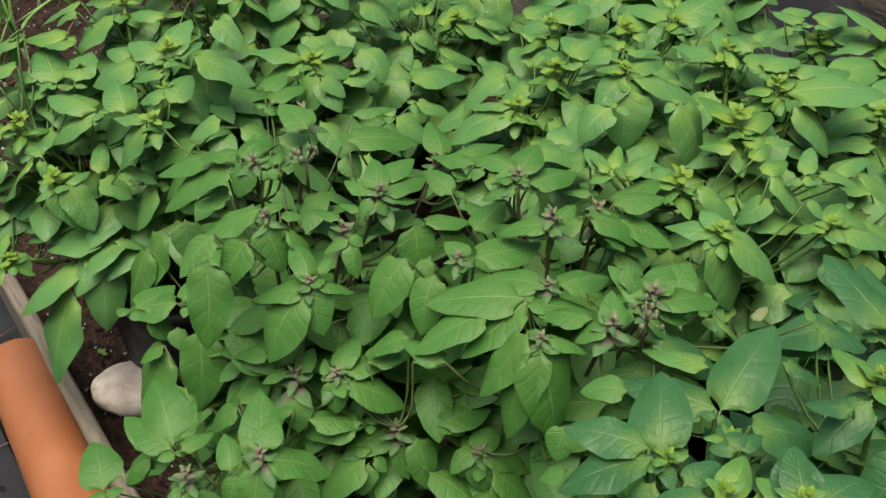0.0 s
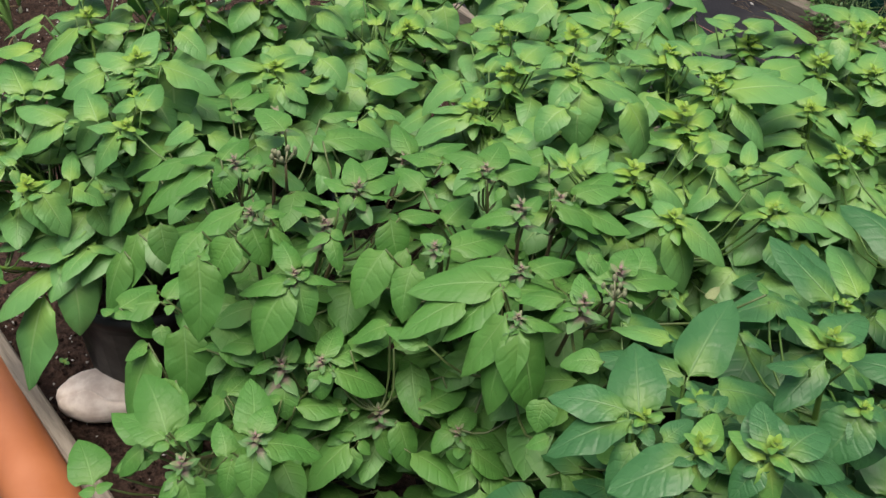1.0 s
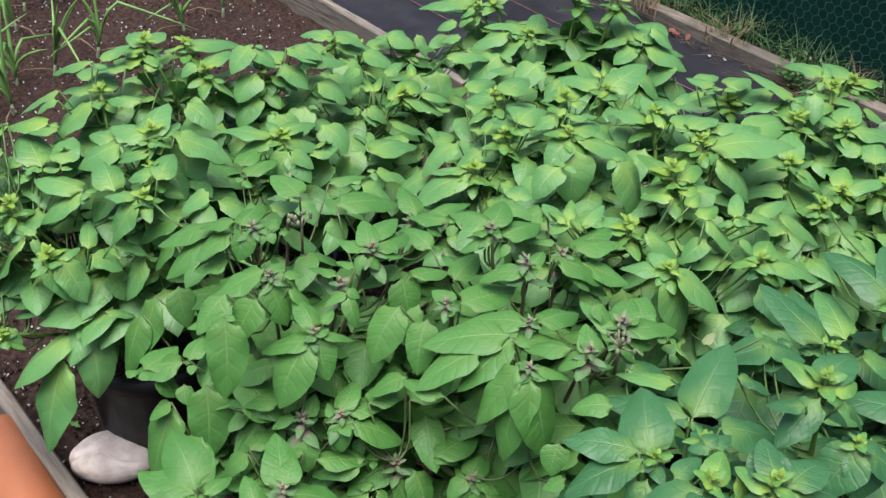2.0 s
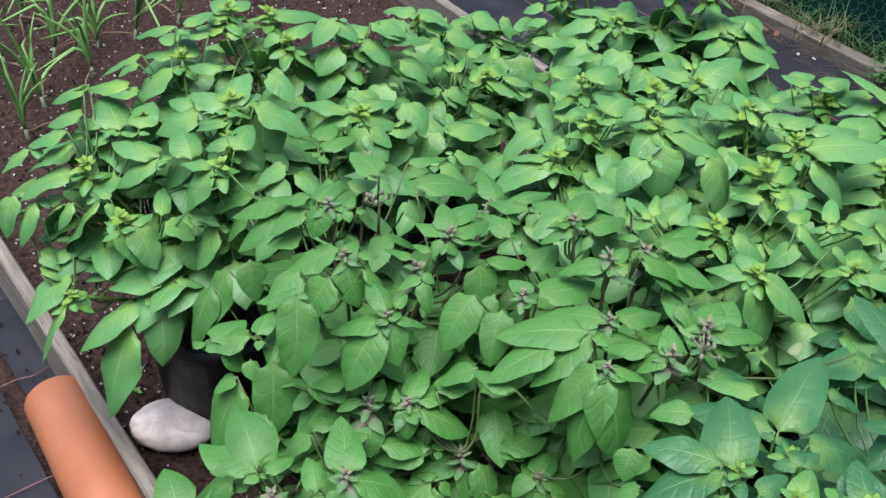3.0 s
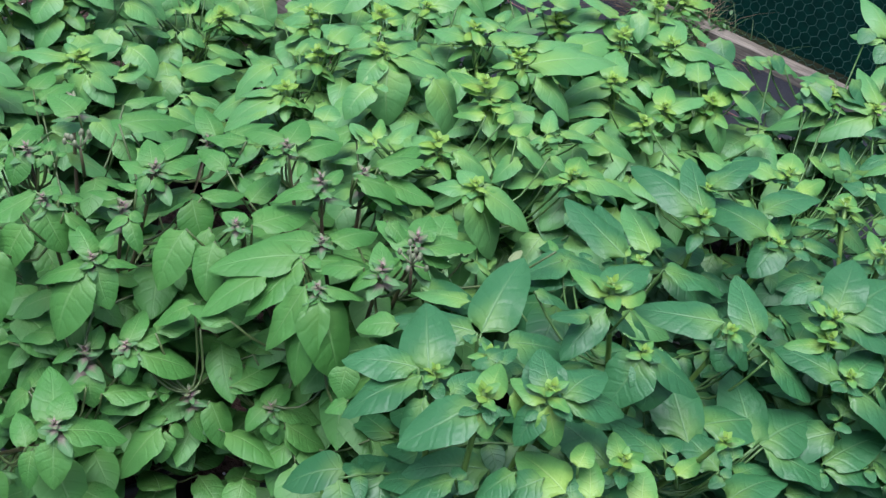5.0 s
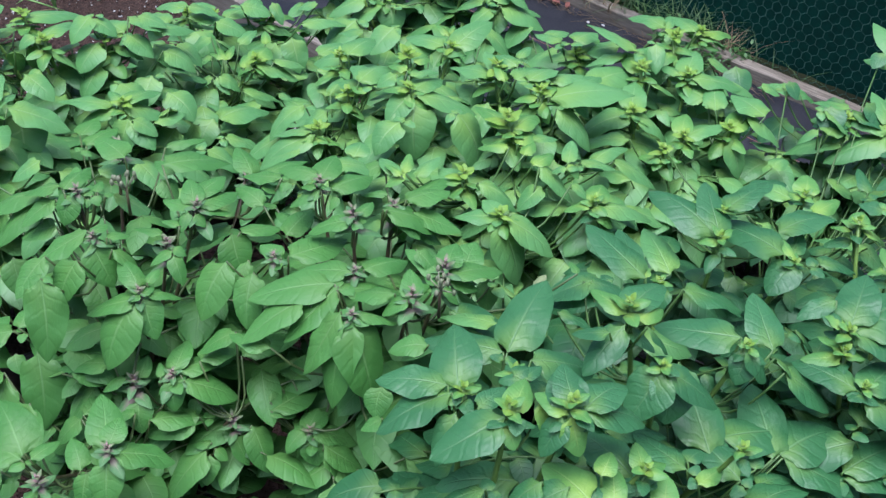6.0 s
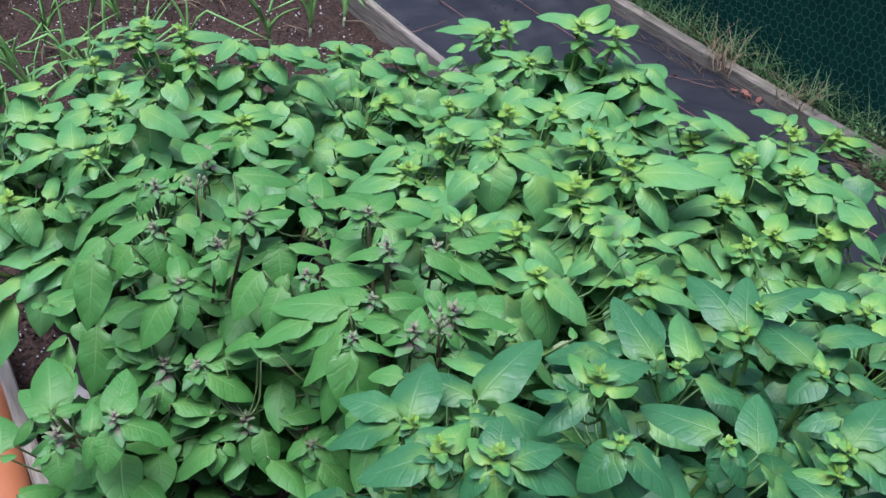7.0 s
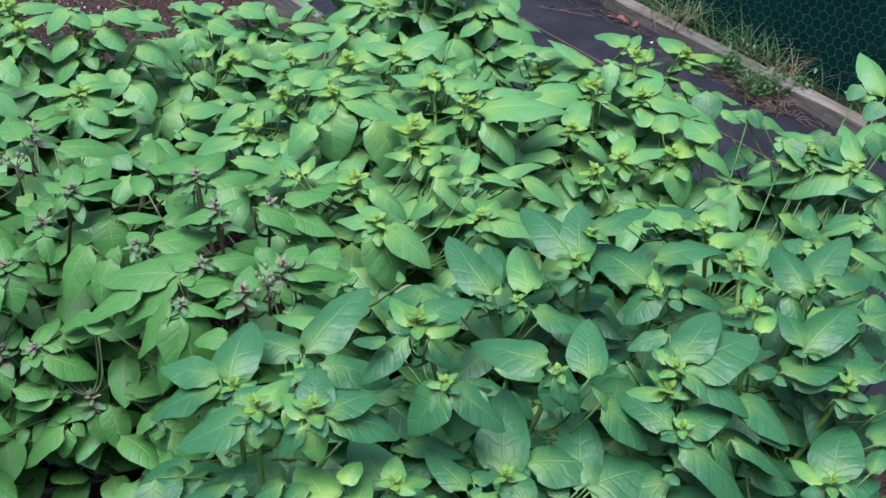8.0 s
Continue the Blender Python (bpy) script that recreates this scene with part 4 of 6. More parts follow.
def potato_g():
    plant = PotatoPlant(1.33, 0.66, "G", "bright green potato plant with lime-green growing tips", 46)
    shoot, leaf = plant.shoot, plant.leaf
    shoot(1.266, 0.690, 0.605, 0.5)
    shoot(1.354, 0.741, 0.629, 1.0)
    shoot(1.299, 0.605, 0.581, 0.6)
    shoot(1.244, 0.604, 0.575, 0.7)
    shoot(1.378, 0.566, 0.579, 0.8)
    shoot(1.415, 0.683, 0.623, 0.6)
    shoot(1.453, 0.745, 0.654, 1.0)
    leaf("G", 1.265, 0.687, 0.601, 54, -22, 0.098, 0.064)
    leaf("G", 1.264, 0.690, 0.606, -57, 9, 0.085, 0.053)
    leaf("G", 1.270, 0.685, 0.598, -138, -35, 0.078, 0.052)
    leaf("G", 1.214, 0.652, 0.589, 37, -15, 0.082, 0.046)
    leaf("G", 1.373, 0.787, 0.637, 46, -20, 0.074, 0.041)
    leaf("G", 1.378, 0.768, 0.648, 9, 14, 0.106, 0.059)
    leaf("Y", 1.357, 0.739, 0.624, -23, 9, 0.066, 0.043)
    leaf("G", 1.361, 0.738, 0.629, -63, 6, 0.086, 0.055)
    leaf("G", 1.353, 0.718, 0.614, -111, -30, 0.077, 0.043)
    leaf("G", 1.411, 0.686, 0.622, -67, 8, 0.090, 0.052)
    leaf("G", 1.413, 0.675, 0.622, -131, -12, 0.098, 0.055)
    leaf("G", 1.407, 0.629, 0.599, -5, 1, 0.072, 0.058)
    leaf("G", 1.387, 0.603, 0.598, -54, 11, 0.081, 0.046)
    leaf("G", 1.299, 0.605, 0.581, -109, 5, 0.090, 0.051)
    leaf("Y", 1.296, 0.606, 0.581, -62, 8, 0.066, 0.040)
    leaf("Y", 1.299, 0.600, 0.577, -128, -34, 0.033, 0.024)
    leaf("G", 1.244, 0.603, 0.573, -145, -55, 0.045, 0.039)
    leaf("G", 1.376, 0.558, 0.568, 172, -58, 0.071, 0.065)
    leaf("Y", 1.384, 0.563, 0.579, -73, 3, 0.079, 0.045)
    leaf("G", 1.152, 0.339, 0.663, 11, -6, 0.077, 0.043)
    leaf("G", 1.233, 0.601, 0.573, -50, -58, 0.093, 0.036)
    leaf("G", 1.255, 0.775, 0.624, -94, -4, 0.124, 0.067)
    leaf("G", 1.345, 0.778, 0.599, 36, -10, 0.045, 0.043)
    leaf("G", 1.415, 0.558, 0.594, -142, -34, 0.084, 0.068)
    leaf("G", 1.461, 0.652, 0.615, 86, -53, 0.072, 0.058)
    leaf("G", 1.463, 0.647, 0.611, -134, -26, 0.090, 0.054)
    leaf("G", 1.353, 0.464, 0.565, -88, -6, 0.059, 0.033)
    leaf("G", 1.433, 0.534, 0.600, -10, 4, 0.079, 0.066)
    leaf("G", 1.396, 0.746, 0.666, 134, -40, 0.056, 0.034)
    leaf("G", 1.436, 0.684, 0.624, -157, -29, 0.034, 0.032)
    leaf("G", 1.402, 0.690, 0.624, -5, 3, 0.047, 0.036)
    leaf("G", 1.451, 0.754, 0.618, 110, -37, 0.061, 0.042)
    return plant


def potato_s():
    plant = PotatoPlant(1.50, 0.92, "G", "bright green potato plant with lime-green growing tips", 47)
    shoot, leaf = plant.shoot, plant.leaf
    shoot(1.357, 0.878, 0.602, 0.8)
    shoot(1.651, 0.806, 0.579, 0.8)
    leaf("Y", 1.351, 0.877, 0.598, -8, 4, 0.052, 0.033)
    leaf("Y", 1.359, 0.877, 0.602, -73, -1, 0.090, 0.050)
    leaf("Y", 1.655, 0.803, 0.579, -99, -12, 0.090, 0.050)
    leaf("G", 1.650, 0.809, 0.580, -19, 6, 0.071, 0.055)
    leaf("G", 1.643, 0.805, 0.575, -104, -25, 0.090, 0.050)
    leaf("G", 1.338, 0.906, 0.625, 6, 1, 0.057, 0.048)
    leaf("G", 1.364, 0.962, 0.603, -93, -3, 0.067, 0.040)
    leaf("G", 1.350, 0.886, 0.632, -91, -2, 0.067, 0.052)
    leaf("G", 1.451, 0.767, 0.670, 7, 0, 0.074, 0.058)
    leaf("G", 1.458, 0.768, 0.663, -62, 5, 0.060, 0.025)
    leaf("G", 1.633, 0.806, 0.590, -15, 5, 0.073, 0.052)
    leaf("Y", 1.517, 0.779, 0.618, -55, 6, 0.051, 0.021)
    leaf("Y", 1.549, 0.810, 0.613, 95, -32, 0.023, 0.022)
    leaf("G", 1.500, 1.116, 0.539, 88, -31, 0.076, 0.066)
    leaf("G", 1.408, 0.827, 0.625, 42, -13, 0.060, 0.057)
    return plant


def potato_o():
    plant = PotatoPlant(1.52, 0.55, "G", "bright green potato plant with lime-green growing tips", 48)
    shoot, leaf = plant.shoot, plant.leaf
    shoot(1.602, 0.383, 0.569, 0.6)
    shoot(1.573, 0.452, 0.577, 0.6)
    leaf("G", 1.600, 0.380, 0.566, 50, -24, 0.120, 0.067)
    leaf("G", 1.603, 0.378, 0.571, 6, 2, 0.102, 0.057)
    leaf("G", 1.604, 0.385, 0.573, -118, -28, 0.087, 0.049)
    leaf("G", 1.607, 0.381, 0.579, -34, 18, 0.090, 0.051)
    leaf("G", 1.744, 0.484, 0.446, -171, -39, 0.117, 0.065)
    leaf("G", 1.494, 0.464, 0.582, 63, -29, 0.042, 0.025)
    leaf("G", 1.573, 0.452, 0.577, 22, -14, 0.060, 0.055)
    leaf("G", 1.559, 0.439, 0.550, 39, -20, 0.106, 0.059)
    leaf("G", 1.728, 0.450, 0.629, 4, -9, 0.062, 0.035)
    leaf("G", 1.740, 0.444, 0.630, -23, 24, 0.103, 0.058)
    leaf("G", 1.527, 0.595, 0.454, -137, -32, 0.051, 0.044)
    leaf("G", 1.551, 0.574, 0.469, -128, -30, 0.078, 0.061)
    leaf("G", 1.561, 0.493, 0.474, -90, -56, 0.134, 0.054)
    leaf("G", 1.638, 0.447, 0.434, 92, -54, 0.051, 0.039)
    leaf("G", 1.505, 0.286, 0.561, 50, -23, 0.062, 0.035)
    leaf("G", 1.557, 0.538, 0.594, 5, -7, 0.080, 0.045)
    leaf("G", 1.586, 0.455, 0.592, 7, -8, 0.071, 0.040)
    leaf("G", 1.546, 0.567, 0.600, -113, -26, 0.090, 0.050)
    leaf("G", 1.540, 0.482, 0.594, -152, -36, 0.071, 0.065)
    leaf("G", 1.636, 0.389, 0.581, -69, 17, 0.090, 0.057)
    leaf("G", 1.570, 0.305, 0.586, 5, -6, 0.057, 0.032)
    leaf("G", 1.482, 0.505, 0.498, -124, -28, 0.078, 0.047)
    leaf("G", 1.521, 0.390, 0.480, -73, 6, 0.073, 0.041)
    leaf("G", 1.330, 0.201, 0.633, -119, -26, 0.084, 0.047)
    leaf("G", 1.561, 0.293, 0.499, -16, 4, 0.063, 0.044)
    leaf("G", 1.361, 0.269, 0.588, -125, -29, 0.069, 0.045)
    leaf("G", 1.511, 0.452, 0.571, -82, 0, 0.088, 0.049)
    leaf("G", 1.503, 0.588, 0.609, -135, -20, 0.042, 0.040)
    leaf("G", 1.548, 0.724, 0.593, -148, -25, 0.058, 0.055)
    return plant


def potato_h():
    plant = PotatoPlant(0.42, 0.90, "M", "matt green potato plant with purple growing tips", 49)
    shoot, leaf = plant.shoot, plant.leaf
    shoot(0.509, 1.014, 0.694, 0.9, "U")
    shoot(0.452, 0.816, 0.667, 1.0, "U")
    shoot(0.499, 0.813, 0.706, 0.8, "U")
    shoot(0.410, 0.952, 0.699, 0.6, "U")
    shoot(0.631, 0.895, 0.641, 0.9, "U")
    shoot(0.388, 0.785, 0.646, 0.6, "U")
    shoot(0.350, 0.763, 0.535, 1.0, "U")
    shoot(0.428, 0.671, 0.477, 1.0, "U")
    shoot(0.195, 0.727, 0.500, 1.0, "U")
    shoot(0.386, 0.730, 0.548, 0.6, "U")
    shoot(0.261, 0.672, 0.554, 0.6, "U")
    shoot(0.382, 0.869, 0.686, 0.5, "U")
    leaf("M", 0.510, 0.905, 0.719, -99, -16, 0.101, 0.056)
    leaf("M", 0.399, 1.020, 0.663, 83, -32, 0.098, 0.055)
    leaf("M", 0.400, 1.021, 0.668, 56, -21, 0.090, 0.050)
    leaf("M", 0.406, 0.953, 0.696, 106, -55, 0.043, 0.039)
    leaf("M", 0.398, 0.962, 0.702, -61, -3, 0.064, 0.036)
    leaf("M", 0.415, 0.944, 0.693, -53, 2, 0.026, 0.020)
    leaf("M", 0.418, 0.939, 0.691, 132, -43, 0.013, 0.012)
    leaf("M", 0.478, 0.941, 0.726, 6, 5, 0.059, 0.047)
    leaf("M", 0.381, 0.879, 0.690, 64, -27, 0.081, 0.045)
    leaf("M", 0.343, 0.838, 0.689, 97, -53, 0.060, 0.053)
    leaf("M", 0.377, 0.866, 0.681, -171, -57, 0.063, 0.052)
    leaf("M", 0.394, 0.848, 0.673, -137, -53, 0.062, 0.031)
    leaf("M", 0.397, 0.863, 0.681, -93, -17, 0.032, 0.024)
    leaf("M", 0.384, 0.872, 0.689, -66, -5, 0.029, 0.022)
    leaf("M", 0.499, 0.813, 0.706, -79, -11, 0.074, 0.041)
    leaf("M", 0.499, 0.810, 0.703, -105, -23, 0.045, 0.025)
    leaf("M", 0.496, 0.817, 0.708, -29, 12, 0.051, 0.033)
    leaf("M", 0.492, 0.817, 0.705, 18, -2, 0.044, 0.028)
    leaf("M", 0.493, 0.810, 0.700, -167, -41, 0.021, 0.019)
    leaf("M", 0.488, 0.817, 0.702, 114, -40, 0.028, 0.017)
    leaf("M", 0.543, 0.806, 0.660, 56, -23, 0.079, 0.044)
    leaf("M", 0.532, 0.793, 0.659, 169, -58, 0.059, 0.053)
    leaf("M", 0.541, 0.786, 0.661, -92, -17, 0.068, 0.038)
    leaf("M", 0.384, 0.782, 0.640, 47, -19, 0.072, 0.040)
    leaf("M", 0.393, 0.783, 0.646, -116, -26, 0.049, 0.029)
    leaf("M", 0.390, 0.779, 0.640, 168, -58, 0.054, 0.045)
    leaf("M", 0.377, 0.783, 0.637, 101, -53, 0.089, 0.065)
    leaf("M", 0.389, 0.788, 0.649, -10, 11, 0.056, 0.033)
    leaf("M", 0.346, 0.748, 0.519, 144, -58, 0.044, 0.038)
    leaf("M", 0.345, 0.771, 0.541, 65, -27, 0.034, 0.022)
    leaf("M", 0.357, 0.761, 0.539, -50, 6, 0.040, 0.024)
    leaf("M", 0.393, 0.716, 0.544, -125, -28, 0.076, 0.057)
    leaf("M", 0.393, 0.726, 0.549, -86, -10, 0.072, 0.040)
    leaf("M", 0.383, 0.726, 0.544, 145, -58, 0.040, 0.035)
    leaf("M", 0.389, 0.731, 0.551, -53, 6, 0.056, 0.035)
    leaf("M", 0.395, 0.711, 0.541, -157, -39, 0.023, 0.022)
    leaf("M", 0.258, 0.674, 0.555, -30, 11, 0.078, 0.048)
    leaf("M", 0.263, 0.668, 0.549, -119, -25, 0.076, 0.050)
    leaf("M", 0.255, 0.668, 0.543, 137, -57, 0.059, 0.043)
    leaf("M", 0.236, 0.684, 0.525, 125, -57, 0.047, 0.029)
    leaf("M", 0.388, 0.676, 0.453, 89, -34, 0.079, 0.056)
    leaf("M", 0.390, 0.671, 0.447, 124, -56, 0.041, 0.033)
    leaf("M", 0.398, 0.671, 0.453, -156, -39, 0.023, 0.021)
    leaf("M", 0.397, 0.677, 0.459, 39, -12, 0.029, 0.022)
    leaf("M", 0.192, 0.720, 0.490, 174, -58, 0.056, 0.046)
    leaf("M", 0.210, 0.827, 0.436, 20, 2, 0.079, 0.046)
    leaf("M", 0.220, 0.895, 0.382, -62, 1, 0.042, 0.026)
    leaf("M", 0.185, 0.724, 0.487, 91, -35, 0.033, 0.030)
    leaf("M", 0.197, 0.782, 0.471, 52, -20, 0.038, 0.024)
    leaf("M", 0.337, 1.114, 0.514, 104, -63, 0.106, 0.054)
    leaf("M", 0.313, 1.114, 0.492, 102, -63, 0.105, 0.053)
    leaf("M", 0.361, 1.088, 0.538, 166, -57, 0.063, 0.045)
    leaf("M", 0.285, 0.940, 0.543, 47, -20, 0.079, 0.051)
    leaf("M", 0.256, 0.961, 0.523, -143, -51, 0.044, 0.038)
    leaf("M", 0.276, 0.929, 0.516, 160, -43, 0.028, 0.025)
    leaf("M", 0.290, 0.933, 0.549, -57, 7, 0.047, 0.034)
    leaf("M", 0.291, 0.827, 0.695, 141, -64, 0.102, 0.055)
    leaf("M", 0.295, 0.902, 0.525, 141, -64, 0.107, 0.066)
    leaf("M", 0.258, 0.929, 0.486, 104, -62, 0.121, 0.065)
    leaf("M", 0.199, 0.768, 0.512, -11, 11, 0.090, 0.064)
    leaf("M", 0.203, 0.770, 0.511, -42, 11, 0.063, 0.035)
    leaf("M", 0.195, 0.764, 0.512, 21, -1, 0.067, 0.046)
    leaf("M", 0.201, 0.752, 0.517, -83, -2, 0.043, 0.024)
    leaf("M", 0.178, 0.792, 0.480, 69, -50, 0.052, 0.033)
    leaf("M", 0.130, 0.862, 0.375, -11, 11, 0.072, 0.059)
    leaf("M", 0.232, 0.689, 0.527, -18, 11, 0.047, 0.031)
    leaf("M", 0.396, 0.695, 0.493, 51, -21, 0.076, 0.050)
    leaf("M", 0.343, 0.794, 0.550, 37, -13, 0.079, 0.045)
    leaf("M", 0.418, 0.716, 0.561, -86, -4, 0.074, 0.048)
    leaf("M", 0.624, 0.899, 0.641, -122, -26, 0.054, 0.030)
    leaf("M", 0.312, 0.837, 0.543, -148, -34, 0.051, 0.047)
    leaf("M", 0.241, 0.821, 0.531, 102, -56, 0.059, 0.050)
    leaf("M", 0.344, 0.726, 0.501, -112, -17, 0.076, 0.045)
    leaf("M", 0.294, 0.802, 0.486, -72, 3, 0.053, 0.034)
    leaf("M", 0.290, 0.800, 0.485, 83, -35, 0.044, 0.037)
    leaf("M", 0.264, 0.674, 0.558, -50, 10, 0.039, 0.034)
    leaf("M", 0.148, 0.806, 0.435, -62, 6, 0.046, 0.026)
    leaf("M", 0.424, 1.177, 0.582, 63, -29, 0.078, 0.054)
    leaf("M", 0.400, 1.167, 0.559, 82, -54, 0.059, 0.039)
    leaf("M", 0.553, 1.203, 0.590, -72, -3, 0.073, 0.047)
    leaf("M", 0.560, 1.233, 0.591, -61, 4, 0.052, 0.042)
    leaf("M", 0.642, 0.895, 0.651, -18, 10, 0.065, 0.041)
    leaf("M", 0.600, 1.048, 0.641, -99, -6, 0.064, 0.031)
    leaf("M", 0.317, 0.865, 0.692, 99, -35, 0.060, 0.039)
    leaf("M", 0.242, 0.971, 0.532, -79, 1, 0.059, 0.050)
    leaf("M", 0.394, 0.981, 0.679, 79, -28, 0.057, 0.038)
    leaf("M", 0.405, 0.987, 0.692, 48, -15, 0.050, 0.040)
    leaf("M", 0.385, 0.975, 0.643, 51, -17, 0.051, 0.046)
    leaf("M", 0.411, 0.958, 0.696, -33, 7, 0.049, 0.029)
    leaf("M", 0.398, 0.964, 0.685, -20, 5, 0.030, 0.013)
    leaf("M", 0.427, 0.933, 0.699, -47, 6, 0.025, 0.015)
    leaf("M", 0.424, 0.930, 0.698, 162, -38, 0.016, 0.015)
    leaf("M", 0.431, 0.919, 0.698, -83, -1, 0.014, 0.013)
    leaf("M", 0.530, 0.912, 0.692, 2, 1, 0.044, 0.029)
    leaf("M", 0.520, 0.930, 0.679, -173, -33, 0.035, 0.034)
    leaf("M", 0.508, 0.832, 0.707, -75, 2, 0.061, 0.036)
    leaf("M", 0.471, 0.814, 0.690, 21, -4, 0.028, 0.014)
    leaf("M", 0.449, 0.821, 0.683, 19, -4, 0.044, 0.022)
    leaf("M", 0.449, 0.800, 0.670, 71, -26, 0.033, 0.020)
    leaf("M", 0.452, 0.803, 0.671, -150, -25, 0.019, 0.018)
    leaf("M", 0.446, 0.794, 0.668, 169, -54, 0.040, 0.025)
    leaf("M", 0.399, 0.783, 0.656, -66, 5, 0.028, 0.015)
    leaf("M", 0.257, 0.932, 0.493, 77, -28, 0.038, 0.036)
    leaf("M", 0.362, 0.838, 0.570, 66, -23, 0.058, 0.045)
    leaf("M", 0.329, 0.731, 0.519, 36, -11, 0.023, 0.021)
    leaf("M", 0.373, 0.737, 0.547, -33, 7, 0.025, 0.012)
    leaf("M", 0.410, 0.721, 0.501, 128, -55, 0.033, 0.021)
    leaf("M", 0.446, 0.656, 0.472, 175, -58, 0.069, 0.043)
    leaf("M", 0.424, 0.664, 0.463, -176, -57, 0.045, 0.028)
    leaf("M", 0.459, 0.685, 0.565, -88, -4, 0.075, 0.047)
    leaf("M", 0.654, 0.843, 0.666, 25, -11, 0.063, 0.035)
    leaf("M", 0.461, 0.696, 0.597, 64, -27, 0.052, 0.036)
    leaf("M", 0.650, 0.877, 0.655, -93, -3, 0.075, 0.032)
    leaf("M", 0.634, 0.862, 0.656, -151, -27, 0.024, 0.023)
    return plant


def potato_i():
    plant = PotatoPlant(0.66, 0.66, "M", "matt green potato plant with purple growing tips", 50)
    shoot, leaf = plant.shoot, plant.leaf
    shoot(0.493, 0.597, 0.472, 0.6, "U")
    shoot(0.639, 0.679, 0.697, 1.0, "U")
    shoot(0.721, 0.690, 0.666, 0.9, "U")
    shoot(0.657, 0.531, 0.688, 1.1, "U")
    shoot(0.600, 0.529, 0.678, 0.9, "U")
    shoot(0.647, 0.753, 0.707, 0.7, "U")
    shoot(0.538, 0.713, 0.665, 0.4, "U")
    shoot(0.586, 0.615, 0.675, 0.4, "U")
    shoot(0.533, 0.561, 0.670, 0.4, "U")
    leaf("M", 0.490, 0.746, 0.663, 97, -53, 0.082, 0.055)
    leaf("M", 0.545, 0.707, 0.662, 8, 4, 0.037, 0.031)
    leaf("M", 0.544, 0.703, 0.659, 71, -29, 0.018, 0.017)
    leaf("M", 0.553, 0.703, 0.663, -94, -9, 0.093, 0.052)
    leaf("M", 0.582, 0.616, 0.675, 35, -12, 0.076, 0.042)
    leaf("M", 0.595, 0.609, 0.675, -93, -15, 0.075, 0.042)
    leaf("M", 0.553, 0.614, 0.673, 49, -12, 0.108, 0.060)
    leaf("M", 0.515, 0.624, 0.665, 70, -28, 0.093, 0.052)
    leaf("M", 0.502, 0.708, 0.661, 126, -56, 0.071, 0.045)
    leaf("M", 0.554, 0.610, 0.671, 83, -32, 0.093, 0.052)
    leaf("M", 0.525, 0.571, 0.673, 77, -56, 0.093, 0.048)
    leaf("M", 0.530, 0.559, 0.667, 109, -61, 0.115, 0.060)
    leaf("M", 0.532, 0.557, 0.665, 169, -64, 0.106, 0.077)
    leaf("M", 0.538, 0.559, 0.669, -119, -27, 0.057, 0.032)
    leaf("M", 0.550, 0.607, 0.670, -106, -20, 0.096, 0.054)
    leaf("M", 0.597, 0.532, 0.676, 65, -26, 0.038, 0.029)
    leaf("M", 0.597, 0.527, 0.676, -41, 11, 0.050, 0.032)
    leaf("M", 0.651, 0.529, 0.682, -1, 6, 0.067, 0.038)
    leaf("M", 0.660, 0.530, 0.687, -58, 6, 0.050, 0.039)
    leaf("M", 0.658, 0.526, 0.682, -101, -17, 0.090, 0.052)
    leaf("M", 0.657, 0.524, 0.674, -118, -27, 0.046, 0.026)
    leaf("M", 0.643, 0.520, 0.674, -159, -39, 0.029, 0.020)
    leaf("M", 0.637, 0.525, 0.678, 2, 6, 0.021, 0.014)
    leaf("M", 0.763, 0.704, 0.645, -84, 1, 0.090, 0.050)
    leaf("M", 0.637, 0.674, 0.692, 46, -18, 0.063, 0.035)
    leaf("M", 0.690, 0.677, 0.684, -119, -28, 0.097, 0.054)
    leaf("M", 0.690, 0.670, 0.687, -69, -58, 0.103, 0.033)
    leaf("M", 0.646, 0.676, 0.696, -71, -3, 0.038, 0.022)
    leaf("M", 0.643, 0.746, 0.701, 61, -25, 0.047, 0.028)
    leaf("M", 0.648, 0.755, 0.709, -60, 3, 0.065, 0.043)
    leaf("M", 0.650, 0.758, 0.713, 23, -7, 0.060, 0.034)
    leaf("M", 0.488, 0.602, 0.475, 88, -34, 0.037, 0.029)
    leaf("M", 0.492, 0.594, 0.468, 162, -58, 0.042, 0.031)
    leaf("M", 0.491, 0.600, 0.475, -61, 4, 0.040, 0.033)
    leaf("M", 0.496, 0.592, 0.469, -122, -27, 0.051, 0.033)
    leaf("M", 0.494, 0.572, 0.462, -143, -54, 0.069, 0.050)
    leaf("M", 0.465, 0.640, 0.497, -89, -4, 0.080, 0.050)
    leaf("M", 0.489, 0.605, 0.476, -87, -2, 0.042, 0.034)
    leaf("M", 0.494, 0.600, 0.474, -130, -27, 0.070, 0.039)
    leaf("M", 0.492, 0.598, 0.471, 177, -57, 0.051, 0.041)
    leaf("M", 0.495, 0.574, 0.465, -145, -33, 0.061, 0.049)
    leaf("M", 0.488, 0.604, 0.473, 76, -50, 0.039, 0.030)
    leaf("M", 0.461, 0.430, 0.649, 62, -25, 0.027, 0.025)
    leaf("M", 0.541, 0.443, 0.697, 42, -16, 0.046, 0.033)
    leaf("M", 0.671, 0.532, 0.650, -108, -51, 0.096, 0.039)
    leaf("M", 0.597, 0.810, 0.663, 3, 3, 0.058, 0.032)
    leaf("M", 0.523, 0.647, 0.648, 24, -8, 0.076, 0.043)
